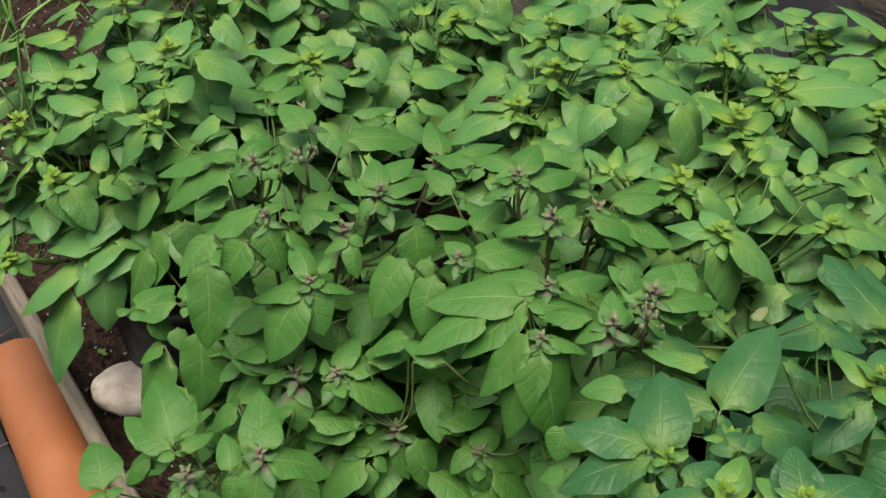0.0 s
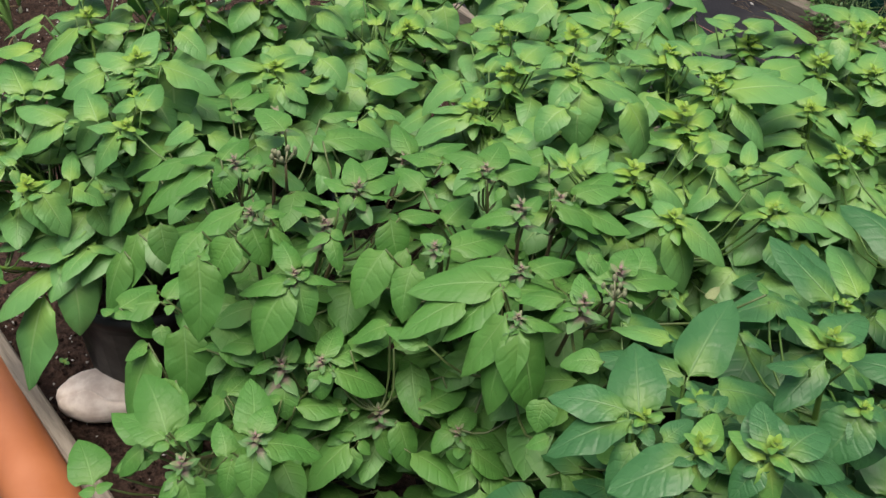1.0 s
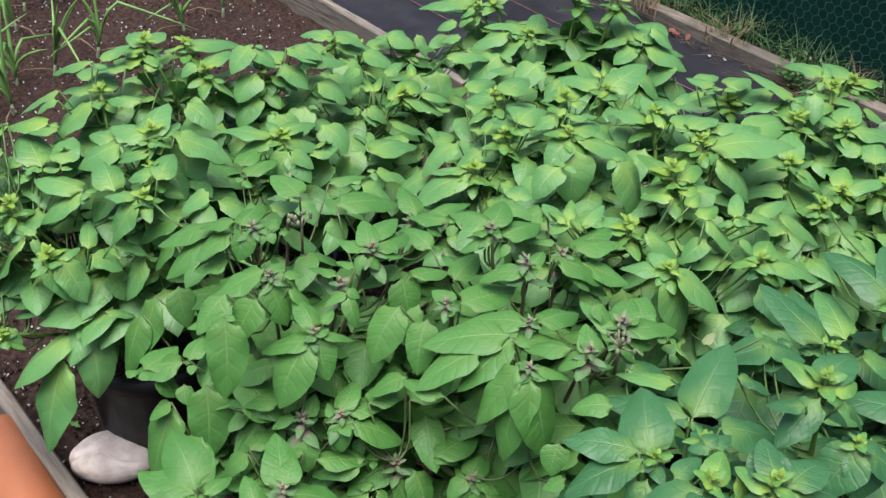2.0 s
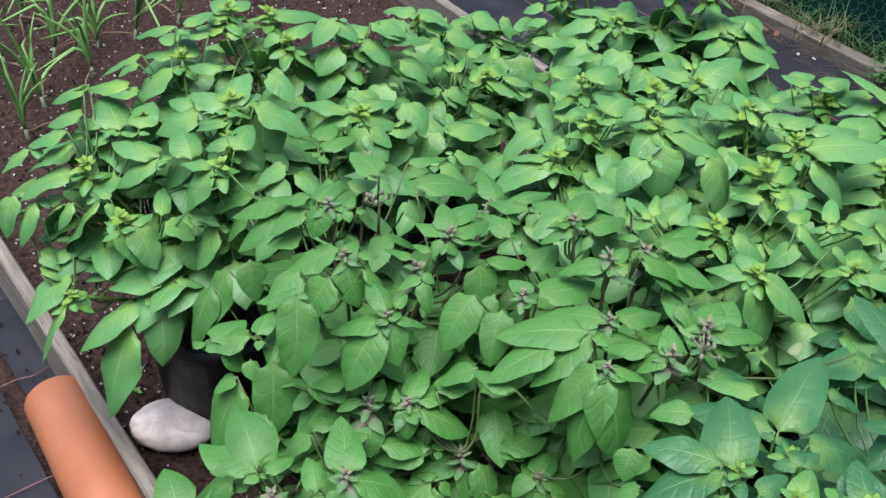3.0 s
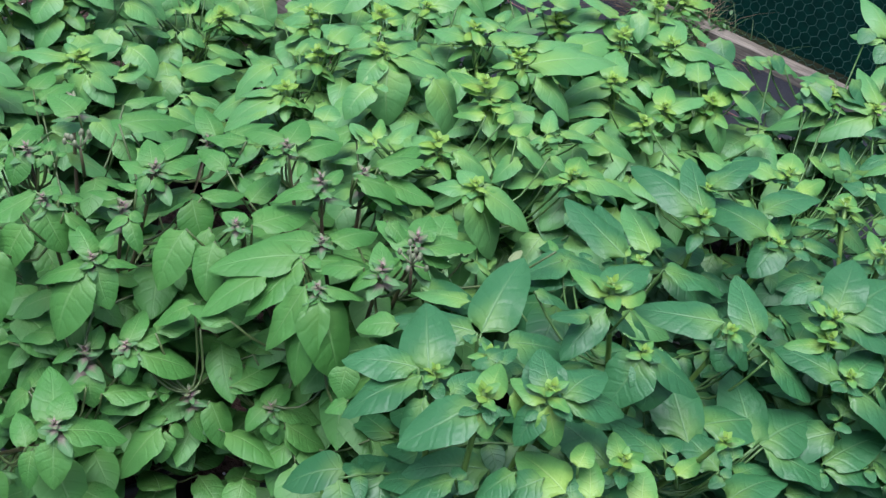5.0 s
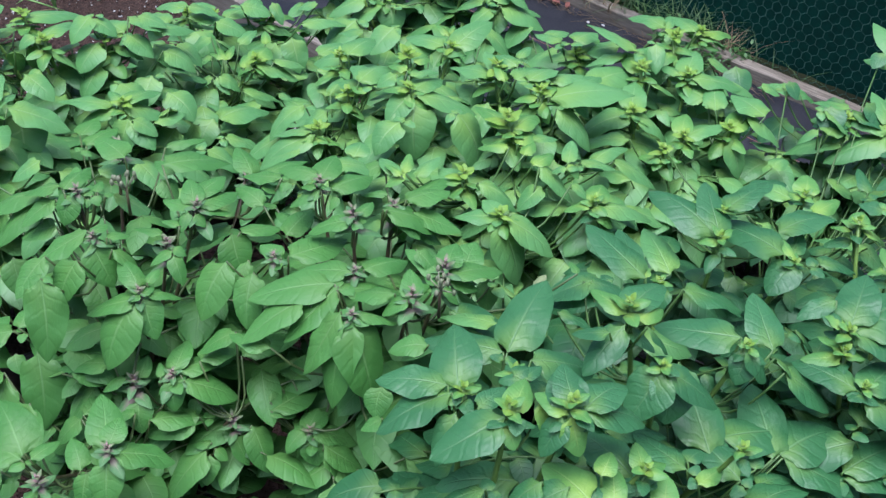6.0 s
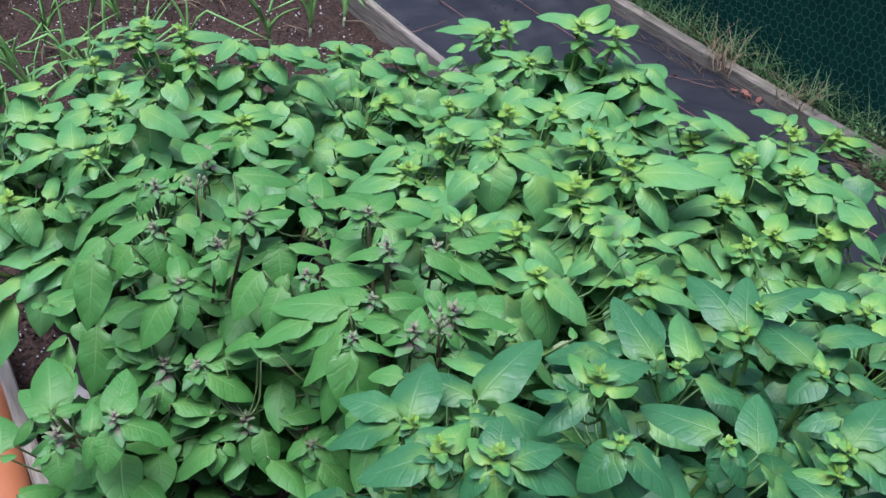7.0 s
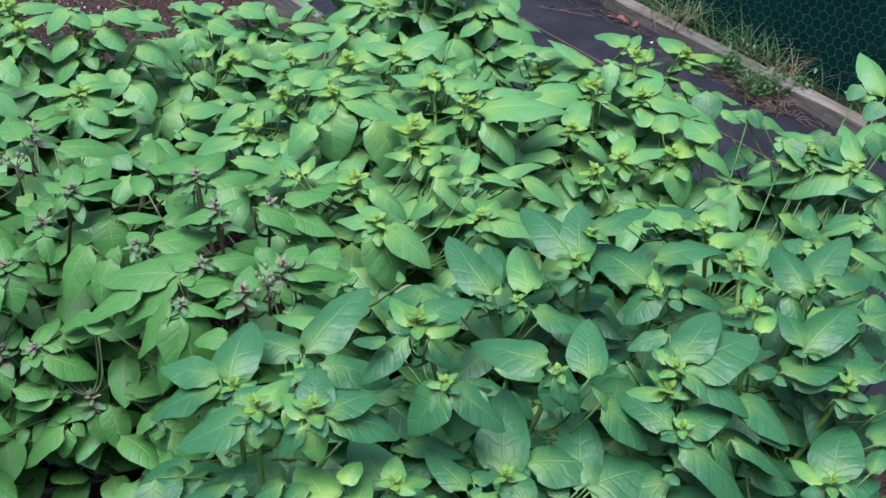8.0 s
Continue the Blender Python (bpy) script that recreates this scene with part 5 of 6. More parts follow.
    leaf("M", 0.462, 0.626, 0.617, 18, -3, 0.061, 0.035)
    leaf("M", 0.592, 0.550, 0.675, 34, -13, 0.065, 0.042)
    leaf("M", 0.704, 0.541, 0.650, -61, 10, 0.059, 0.048)
    leaf("M", 0.657, 0.742, 0.699, -90, -9, 0.076, 0.042)
    leaf("M", 0.803, 0.796, 0.648, 56, -24, 0.090, 0.050)
    leaf("M", 0.526, 0.752, 0.643, 117, -54, 0.059, 0.025)
    leaf("M", 0.597, 0.765, 0.639, -71, 3, 0.069, 0.039)
    leaf("M", 0.623, 0.779, 0.636, 1, 1, 0.040, 0.023)
    leaf("M", 0.622, 0.816, 0.644, 14, -3, 0.028, 0.016)
    leaf("M", 0.657, 0.730, 0.693, 107, -38, 0.021, 0.016)
    leaf("M", 0.730, 0.710, 0.673, 34, -10, 0.041, 0.017)
    leaf("M", 0.736, 0.681, 0.676, -103, -7, 0.070, 0.055)
    leaf("M", 0.735, 0.666, 0.664, -139, -22, 0.072, 0.045)
    leaf("M", 0.711, 0.669, 0.672, -173, -34, 0.045, 0.032)
    leaf("M", 0.738, 0.658, 0.636, -148, -26, 0.036, 0.028)
    leaf("M", 0.647, 0.572, 0.701, -173, -35, 0.042, 0.026)
    leaf("M", 0.470, 0.647, 0.504, -40, 7, 0.047, 0.020)
    leaf("M", 0.463, 0.645, 0.494, -128, -18, 0.038, 0.024)
    leaf("M", 0.558, 0.607, 0.440, -145, -24, 0.040, 0.038)
    leaf("M", 0.511, 0.484, 0.624, 119, -54, 0.039, 0.036)
    leaf("M", 0.755, 0.543, 0.613, 130, -54, 0.046, 0.034)
    leaf("M", 0.759, 0.528, 0.631, 48, -16, 0.025, 0.024)
    leaf("M", 0.742, 0.399, 0.715, -25, 6, 0.021, 0.012)
    return plant


def potato_j():
    plant = PotatoPlant(0.52, 0.34, "B", "blue-green potato plant with large crinkled leaves", 51)
    shoot, leaf = plant.shoot, plant.leaf
    shoot(0.500, 0.291, 0.737, 1.0)
    shoot(0.539, 0.245, 0.751, 0.9)
    shoot(0.507, 0.359, 0.710, 0.6)
    shoot(0.580, 0.350, 0.694, 0.6)
    shoot(0.589, 0.181, 0.670, 0.9)
    leaf("B", 0.499, 0.373, 0.715, 31, -8, 0.079, 0.044)
    leaf("B", 0.497, 0.365, 0.712, 61, -24, 0.089, 0.050)
    leaf("B", 0.504, 0.363, 0.713, -42, 11, 0.089, 0.061)
    leaf("B", 0.599, 0.384, 0.691, 28, -6, 0.097, 0.054)
    leaf("B", 0.602, 0.381, 0.690, -71, 13, 0.115, 0.064)
    leaf("Y", 0.508, 0.355, 0.709, -84, -6, 0.025, 0.016)
    leaf("Y", 0.505, 0.355, 0.708, 51, -18, 0.026, 0.016)
    leaf("B", 0.568, 0.333, 0.706, 39, -12, 0.024, 0.019)
    leaf("B", 0.571, 0.331, 0.706, -85, -6, 0.033, 0.019)
    leaf("B", 0.496, 0.292, 0.734, 64, -25, 0.086, 0.058)
    leaf("Y", 0.494, 0.291, 0.728, 164, -43, 0.029, 0.027)
    leaf("Y", 0.502, 0.290, 0.737, -66, 5, 0.047, 0.032)
    leaf("B", 0.536, 0.245, 0.748, -38, 12, 0.053, 0.048)
    leaf("Y", 0.535, 0.243, 0.745, 164, -58, 0.043, 0.036)
    leaf("Y", 0.533, 0.245, 0.746, 5, 5, 0.041, 0.029)
    leaf("B", 0.529, 0.249, 0.743, 91, -50, 0.045, 0.035)
    leaf("B", 0.547, 0.237, 0.745, -117, -25, 0.082, 0.054)
    leaf("B", 0.590, 0.193, 0.654, -2, 7, 0.078, 0.053)
    leaf("Y", 0.596, 0.190, 0.653, -99, -8, 0.041, 0.023)
    leaf("B", 0.541, 0.246, 0.754, -37, 12, 0.049, 0.038)
    leaf("B", 0.637, 0.501, 0.653, -129, -26, 0.090, 0.050)
    leaf("B", 0.600, 0.346, 0.705, -120, -23, 0.087, 0.049)
    leaf("B", 0.547, 0.237, 0.749, -94, -2, 0.062, 0.048)
    leaf("B", 0.566, 0.341, 0.707, -96, -5, 0.028, 0.023)
    leaf("B", 0.489, 0.322, 0.728, -90, -1, 0.043, 0.025)
    leaf("B", 0.488, 0.350, 0.701, 100, -55, 0.062, 0.033)
    leaf("B", 0.461, 0.280, 0.665, 52, -25, 0.064, 0.039)
    leaf("B", 0.499, 0.241, 0.679, 69, -32, 0.048, 0.039)
    leaf("B", 0.515, 0.219, 0.677, 54, -26, 0.049, 0.039)
    leaf("B", 0.524, 0.188, 0.657, -49, 12, 0.043, 0.040)
    leaf("Y", 0.540, 0.201, 0.689, -70, 9, 0.032, 0.026)
    leaf("Y", 0.587, 0.179, 0.671, -37, 11, 0.039, 0.027)
    leaf("Y", 0.536, 0.282, 0.742, -170, -56, 0.058, 0.046)
    leaf("Y", 0.524, 0.198, 0.667, -1, 3, 0.063, 0.053)
    leaf("Y", 0.539, 0.180, 0.660, -49, 12, 0.050, 0.030)
    leaf("Y", 0.599, 0.154, 0.625, -58, 12, 0.043, 0.035)
    return plant


def potato_k():
    plant = PotatoPlant(0.80, 0.32, "B", "blue-green potato plant with large crinkled leaves", 52)
    shoot, leaf = plant.shoot, plant.leaf
    shoot(0.697, 0.296, 0.748, 1.2)
    shoot(0.822, 0.208, 0.678, 0.5)
    shoot(0.691, 0.239, 0.709, 0.5)
    shoot(0.688, 0.129, 0.670, 0.6)
    shoot(0.902, 0.377, 0.626, 0.5)
    leaf("B", 0.650, 0.287, 0.753, 34, -12, 0.040, 0.029)
    leaf("Y", 0.694, 0.295, 0.747, 1, 5, 0.052, 0.029)
    leaf("B", 0.696, 0.297, 0.748, -84, -6, 0.084, 0.047)
    leaf("B", 0.678, 0.287, 0.747, 86, -33, 0.071, 0.040)
    leaf("Y", 0.693, 0.283, 0.748, -93, -12, 0.050, 0.028)
    leaf("B", 0.686, 0.265, 0.754, -133, -52, 0.049, 0.024)
    leaf("B", 0.690, 0.239, 0.709, 83, -51, 0.069, 0.059)
    leaf("B", 0.693, 0.238, 0.706, -142, -35, 0.082, 0.046)
    leaf("B", 0.817, 0.216, 0.691, 26, -7, 0.100, 0.060)
    leaf("B", 0.824, 0.205, 0.675, 101, -54, 0.044, 0.040)
    leaf("B", 0.854, 0.191, 0.665, -40, 12, 0.086, 0.052)
    leaf("B", 0.854, 0.186, 0.657, -114, -50, 0.092, 0.054)
    leaf("B", 0.858, 0.374, 0.659, -6, 13, 0.111, 0.062)
    leaf("B", 0.906, 0.370, 0.625, 82, -51, 0.051, 0.045)
    leaf("B", 0.891, 0.338, 0.646, -131, -22, 0.095, 0.053)
    leaf("B", 0.729, 0.178, 0.593, -38, 13, 0.120, 0.067)
    leaf("B", 0.762, 0.184, 0.593, -116, -13, 0.111, 0.064)
    leaf("B", 0.742, 0.182, 0.575, -131, -27, 0.074, 0.042)
    leaf("B", 0.677, 0.177, 0.610, 2, 5, 0.073, 0.041)
    leaf("B", 0.692, 0.186, 0.605, -93, -5, 0.028, 0.026)
    leaf("B", 0.779, 0.402, 0.683, 53, -22, 0.062, 0.057)
    leaf("B", 0.724, 0.238, 0.697, 117, -58, 0.072, 0.063)
    leaf("B", 0.820, 0.211, 0.682, -154, -53, 0.059, 0.050)
    leaf("B", 0.855, 0.170, 0.644, -151, -35, 0.076, 0.058)
    leaf("B", 0.796, 0.132, 0.572, -41, 11, 0.112, 0.063)
    leaf("B", 0.808, 0.130, 0.572, -105, -1, 0.090, 0.071)
    leaf("B", 0.810, 0.126, 0.569, -150, -20, 0.098, 0.055)
    leaf("Y", 0.666, 0.156, 0.613, -97, -0, 0.042, 0.023)
    leaf("B", 0.729, 0.136, 0.585, -11, 4, 0.081, 0.049)
    leaf("B", 0.776, 0.140, 0.563, -48, 12, 0.030, 0.028)
    leaf("B", 0.731, 0.118, 0.550, -109, -2, 0.090, 0.053)
    leaf("B", 0.769, 0.131, 0.548, -111, -9, 0.054, 0.039)
    leaf("B", 0.807, 0.398, 0.668, 54, -18, 0.078, 0.074)
    leaf("B", 0.771, 0.408, 0.683, -134, -19, 0.059, 0.044)
    leaf("B", 0.722, 0.405, 0.664, -143, -23, 0.049, 0.023)
    leaf("B", 0.858, 0.387, 0.646, -40, 7, 0.103, 0.043)
    leaf("Y", 0.865, 0.379, 0.653, -45, 7, 0.030, 0.021)
    return plant


def potato_l():
    plant = PotatoPlant(1.08, 0.40, "B", "blue-green potato plant with large crinkled leaves", 53)
    shoot, leaf = plant.shoot, plant.leaf
    shoot(0.963, 0.339, 0.684, 0.9)
    shoot(1.004, 0.363, 0.697, 0.5)
    shoot(1.029, 0.263, 0.657, 0.5)
    shoot(0.964, 0.537, 0.635, 0.9)
    leaf("B", 0.966, 0.347, 0.686, -1, 11, 0.111, 0.062)
    leaf("B", 0.970, 0.344, 0.687, -42, 17, 0.092, 0.053)
    leaf("B", 1.007, 0.364, 0.700, -99, 9, 0.092, 0.051)
    leaf("B", 1.026, 0.277, 0.666, 5, 2, 0.107, 0.075)
    leaf("B", 1.031, 0.265, 0.660, 88, -34, 0.057, 0.052)
    leaf("B", 1.071, 0.312, 0.660, -113, 3, 0.096, 0.054)
    leaf("Y", 0.962, 0.533, 0.632, -149, -37, 0.039, 0.035)
    leaf("B", 1.106, 0.306, 0.665, -105, -15, 0.090, 0.050)
    leaf("B", 0.947, 0.522, 0.613, -174, -34, 0.068, 0.065)
    leaf("Y", 1.034, 0.269, 0.662, -33, 7, 0.037, 0.018)
    leaf("B", 1.068, 0.284, 0.640, -73, 3, 0.056, 0.032)
    leaf("B", 1.045, 0.237, 0.664, -116, -23, 0.074, 0.041)
    return plant


def potato_q():
    plant = PotatoPlant(1.06, 0.10, "B", "blue-green potato plant with large crinkled leaves", 54)
    shoot, leaf = plant.shoot, plant.leaf
    shoot(0.940, 0.142, 0.671, 0.7)
    shoot(0.924, 0.135, 0.650, 0.9)
    shoot(0.907, 0.094, 0.637, 0.6)
    shoot(0.948, -0.063, 0.670, 0.7)
    shoot(1.153, 0.242, 0.666, 1.0)
    shoot(1.080, 0.155, 0.681, 0.9)
    shoot(1.168, 0.144, 0.687, 0.4)
    shoot(1.115, 0.034, 0.633, 0.8)
    leaf("B", 0.916, 0.195, 0.657, -114, -52, 0.074, 0.035)
    leaf("B", 0.809, 0.083, 0.528, -124, -20, 0.066, 0.037)
    leaf("Y", 0.939, 0.146, 0.676, -10, 6, 0.040, 0.028)
    leaf("B", 0.944, 0.145, 0.677, -72, 13, 0.092, 0.059)
    leaf("Y", 0.943, 0.140, 0.672, -108, -23, 0.057, 0.032)
    leaf("Y", 0.932, 0.138, 0.660, 19, -4, 0.025, 0.015)
    leaf("Y", 0.924, 0.135, 0.649, 39, -12, 0.048, 0.027)
    leaf("B", 0.958, 0.174, 0.692, 59, -22, 0.052, 0.029)
    leaf("B", 1.144, 0.134, 0.691, -22, 7, 0.090, 0.050)
    leaf("B", 1.167, 0.146, 0.686, -78, 17, 0.096, 0.054)
    leaf("B", 1.165, 0.149, 0.685, -96, -7, 0.090, 0.050)
    leaf("B", 1.100, 0.093, 0.658, -92, 13, 0.102, 0.057)
    leaf("B", 1.102, 0.091, 0.658, -23, 8, 0.072, 0.041)
    leaf("B", 1.070, 0.095, 0.632, -117, 1, 0.105, 0.062)
    leaf("B", 1.023, 0.106, 0.650, -100, -10, 0.045, 0.035)
    leaf("B", 0.985, 0.093, 0.645, -151, -35, 0.091, 0.051)
    leaf("B", 0.900, 0.100, 0.636, 6, -0, 0.081, 0.046)
    leaf("B", 0.903, 0.095, 0.634, -91, -3, 0.087, 0.049)
    leaf("B", 0.902, 0.094, 0.631, -154, -35, 0.121, 0.069)
    leaf("B", 0.960, 0.067, 0.614, -139, -31, 0.083, 0.046)
    leaf("B", 0.945, 0.138, 0.671, -99, 7, 0.105, 0.086)
    leaf("B", 0.936, 0.153, 0.678, -14, 7, 0.033, 0.023)
    leaf("Y", 0.928, 0.136, 0.656, 3, 1, 0.036, 0.020)
    leaf("Y", 0.924, 0.135, 0.650, -108, -16, 0.046, 0.026)
    leaf("B", 1.046, -0.019, 0.567, -59, 11, 0.086, 0.067)
    leaf("B", 1.045, -0.020, 0.564, -109, -14, 0.071, 0.047)
    leaf("Y", 1.037, -0.015, 0.564, 1, 1, 0.047, 0.027)
    leaf("B", 0.888, 0.077, 0.577, 52, -22, 0.097, 0.054)
    leaf("Y", 1.153, 0.242, 0.666, -74, 5, 0.043, 0.032)
    leaf("Y", 1.158, 0.236, 0.663, -138, -32, 0.050, 0.041)
    leaf("Y", 1.146, 0.244, 0.663, 16, -8, 0.029, 0.018)
    leaf("B", 1.168, 0.127, 0.702, -102, -14, 0.078, 0.044)
    leaf("Y", 1.080, 0.163, 0.680, 43, -20, 0.028, 0.017)
    leaf("Y", 1.080, 0.155, 0.681, -37, 11, 0.042, 0.023)
    leaf("Y", 1.056, 0.128, 0.673, 45, -20, 0.024, 0.016)
    leaf("Y", 1.061, 0.128, 0.675, -65, 10, 0.046, 0.026)
    leaf("B", 0.857, 0.071, 0.552, -110, 6, 0.096, 0.055)
    leaf("B", 0.856, 0.066, 0.547, -129, -14, 0.090, 0.051)
    leaf("B", 0.891, 0.082, 0.598, -92, 4, 0.065, 0.047)
    leaf("B", 0.931, 0.070, 0.625, -146, -53, 0.052, 0.031)
    leaf("B", 1.127, 0.034, 0.644, -98, -8, 0.066, 0.040)
    leaf("B", 1.166, 0.067, 0.684, -95, -7, 0.076, 0.049)
    leaf("B", 1.098, 0.037, 0.622, -118, -23, 0.073, 0.041)
    leaf("B", 1.127, -0.002, 0.614, 2, -1, 0.044, 0.032)
    leaf("B", 1.111, -0.019, 0.587, -84, 4, 0.066, 0.040)
    leaf("B", 0.897, 0.027, 0.553, -132, -50, 0.079, 0.040)
    leaf("B", 0.942, 0.141, 0.672, -152, -20, 0.093, 0.052)
    leaf("B", 1.140, 0.155, 0.681, 156, -40, 0.066, 0.036)
    leaf("B", 1.094, 0.089, 0.657, -86, 11, 0.128, 0.063)
    leaf("B", 1.063, 0.091, 0.641, -106, -8, 0.119, 0.068)
    leaf("B", 1.193, 0.088, 0.693, -159, -29, 0.044, 0.042)
    leaf("B", 1.118, 0.040, 0.645, -102, -6, 0.065, 0.042)
    leaf("B", 1.081, -0.039, 0.577, -73, 3, 0.062, 0.027)
    leaf("B", 0.989, 0.090, 0.643, -155, -28, 0.077, 0.057)
    leaf("B", 1.167, 0.023, 0.674, -96, -4, 0.048, 0.039)
    leaf("B", 1.138, -0.012, 0.628, -131, -18, 0.044, 0.041)
    leaf("B", 1.133, 0.077, 0.586, 132, -41, 0.068, 0.036)
    leaf("B", 0.972, 0.092, 0.592, -141, -23, 0.085, 0.059)
    leaf("B", 0.989, 0.056, 0.556, -137, -21, 0.066, 0.048)
    leaf("B", 1.201, 0.085, 0.637, -158, -29, 0.050, 0.047)
    leaf("B", 1.197, 0.095, 0.623, 100, -35, 0.077, 0.040)
    leaf("B", 1.166, 0.159, 0.629, 94, -33, 0.056, 0.037)
    leaf("B", 1.180, 0.037, 0.583, -176, -35, 0.047, 0.045)
    leaf("B", 1.160, 0.056, 0.559, -178, -36, 0.062, 0.056)
    leaf("B", 1.182, 0.139, 0.607, 100, -35, 0.052, 0.035)
    leaf("B", 1.247, 0.152, 0.623, -174, -34, 0.060, 0.057)
    leaf("B", 1.254, 0.092, 0.634, 174, -37, 0.061, 0.054)
    return plant


def potato_n():
    plant = PotatoPlant(1.34, 0.34, "B", "blue-green potato plant with large crinkled leaves", 55)
    shoot, leaf = plant.shoot, plant.leaf
    shoot(1.207, 0.344, 0.637, 0.7)
    leaf("B", 1.156, 0.394, 0.634, -90, -5, 0.090, 0.050)
    leaf("Y", 1.201, 0.344, 0.639, 7, -5, 0.035, 0.025)
    leaf("Y", 1.180, 0.314, 0.639, -96, -4, 0.068, 0.029)
    leaf("Y", 1.222, 0.351, 0.631, -66, 8, 0.049, 0.043)
    leaf("B", 1.366, 0.281, 0.579, 24, -6, 0.037, 0.035)
    leaf("B", 1.579, 0.446, 0.576, 43, -13, 0.066, 0.063)
    leaf("B", 1.580, 0.450, 0.588, -137, -20, 0.091, 0.074)
    leaf("B", 1.619, 0.401, 0.546, -130, -18, 0.071, 0.055)
    leaf("B", 1.589, 0.318, 0.565, 35, -10, 0.067, 0.034)
    leaf("B", 1.455, 0.338, 0.534, -49, 6, 0.068, 0.029)
    leaf("B", 1.529, 0.301, 0.553, 54, -18, 0.064, 0.039)
    leaf("B", 1.535, 0.261, 0.537, 64, -22, 0.050, 0.048)
    leaf("B", 1.349, 0.270, 0.583, 11, -1, 0.040, 0.038)
    leaf("B", 1.638, 0.365, 0.599, -152, -27, 0.045, 0.042)
    leaf("B", 1.498, 0.227, 0.520, -88, -1, 0.075, 0.049)
    leaf("B", 1.546, 0.562, 0.471, -144, -24, 0.098, 0.093)
    leaf("B", 1.674, 0.442, 0.460, -145, -24, 0.075, 0.071)
    leaf("B", 1.480, 0.254, 0.521, -169, -33, 0.065, 0.061)
    leaf("B", 1.558, 0.551, 0.542, 77, -27, 0.070, 0.066)
    leaf("B", 1.644, 0.364, 0.510, -170, -33, 0.058, 0.055)
    leaf("B", 1.556, 0.479, 0.599, 126, -40, 0.057, 0.055)
    leaf("B", 1.604, 0.439, 0.605, 178, -37, 0.059, 0.056)
    leaf("B", 1.657, 0.400, 0.615, 160, -40, 0.056, 0.053)
    leaf("B", 1.578, 0.537, 0.514, 128, -40, 0.057, 0.054)
    leaf("B", 1.490, 0.625, 0.573, 152, -41, 0.070, 0.060)
    leaf("B", 1.625, 0.488, 0.506, 121, -39, 0.074, 0.065)
    leaf("B", 1.689, 0.443, 0.507, 120, -39, 0.074, 0.064)
    leaf("B", 1.547, 0.560, 0.616, 164, -39, 0.037, 0.035)
    leaf("B", 1.567, 0.676, 0.592, 147, -41, 0.063, 0.059)
    leaf("B", 1.668, 0.378, 0.515, 134, -41, 0.068, 0.054)
    leaf("B", 1.587, 0.499, 0.456, 123, -39, 0.063, 0.056)
    leaf("B", 1.563, 0.394, 0.479, 128, -40, 0.059, 0.053)
    leaf("B", 1.576, 0.332, 0.499, 129, -41, 0.066, 0.051)
    leaf("B", 1.718, 0.478, 0.646, 92, -32, 0.037, 0.035)
    leaf("B", 1.728, 0.440, 0.628, 93, -33, 0.045, 0.043)
    return plant


for key, build in (("A", potato_a), ("B", potato_b), ("C", potato_c), ("D", potato_d), ("E", potato_e), ("F", potato_f), ("G", potato_g), ("S", potato_s), ("O", potato_o), ("H", potato_h), ("I", potato_i), ("J", potato_j), ("K", potato_k), ("L", potato_l), ("Q", potato_q), ("N", potato_n)):
    BY_NAME[key] = build()
    PLANTS.append(BY_NAME[key])

for key, p in BY_NAME.items():
    p.fill(16 if key in "ABCDEFGSO" else 7 if key in "HI" else 10)
for p in PLANTS:
    p.finish()


def pot(x, y, seed):
    """A black plastic plant pot with a thick rim, open at the top."""
    root = tagged(new("plant_pot"), "black plastic plant pot standing on the soil", "plant pot", "pots in the bed")
    root.location = (x, y, 0)
    sides = 28
    prof = [(0.0, 0.004), (POT_FOOT, 0.004), (POT_FOOT + 0.004, 0.010), (POT_TOP - 0.006, POT_HEIGHT - 0.035), (POT_TOP + 0.004, POT_HEIGHT - 0.033),
            (POT_TOP + 0.005, POT_HEIGHT), (POT_TOP - 0.004, POT_HEIGHT), (POT_TOP - 0.010, POT_HEIGHT - 0.05), (POT_FOOT - 0.004, 0.014), (0.0, 0.014)]
    verts, faces = [], []
    for rr, z in prof:
        for k in range(sides):
            a = 2 * math.pi * k / sides
            verts.append((rr * math.cos(a), rr * math.sin(a), z))
    for j in range(len(prof) - 1):
        for k in range(sides):
            q = (k + 1) % sides
            faces.append((j * sides + k, j * sides + q, (j + 1) * sides + q, (j + 1) * sides + k))
    mesh_object("body", verts, faces, POT, root)
    verts, faces = [(0, 0, POT_HEIGHT - 0.04)], []
    for ring in (0.35, 0.7, 1.0):
        for k in range(24):
            a = 2 * math.pi * k / 24
            rr = ring * (POT_TOP - 0.012)
            h = 0.010 * noise.noise(Vector((40 * rr * math.cos(a), 40 * rr * math.sin(a), seed)))
            verts.append((rr * math.cos(a), rr * math.sin(a), POT_HEIGHT - 0.045 + h))
    for k in range(24):
        faces.append((0, 1 + k, 1 + (k + 1) % 24))
        for j in range(2):
            a, b = 1 + 24 * j, 25 + 24 * j
            faces.append((a + k, b + k, b + (k + 1) % 24, a + (k + 1) % 24))
    mesh_object("compost", verts, faces, SOIL, root, label="dark brown compost")


for n, p in enumerate(PLANTS):
    pot(p.foot.x, p.foot.y, n)


# ---- flowers and a withered leaf on the purple-tipped plants ----
BUD = plain("pale_bud", (0.112, 0.140, 0.073), (0.202, 0.202, 0.134), 60, 0.6)


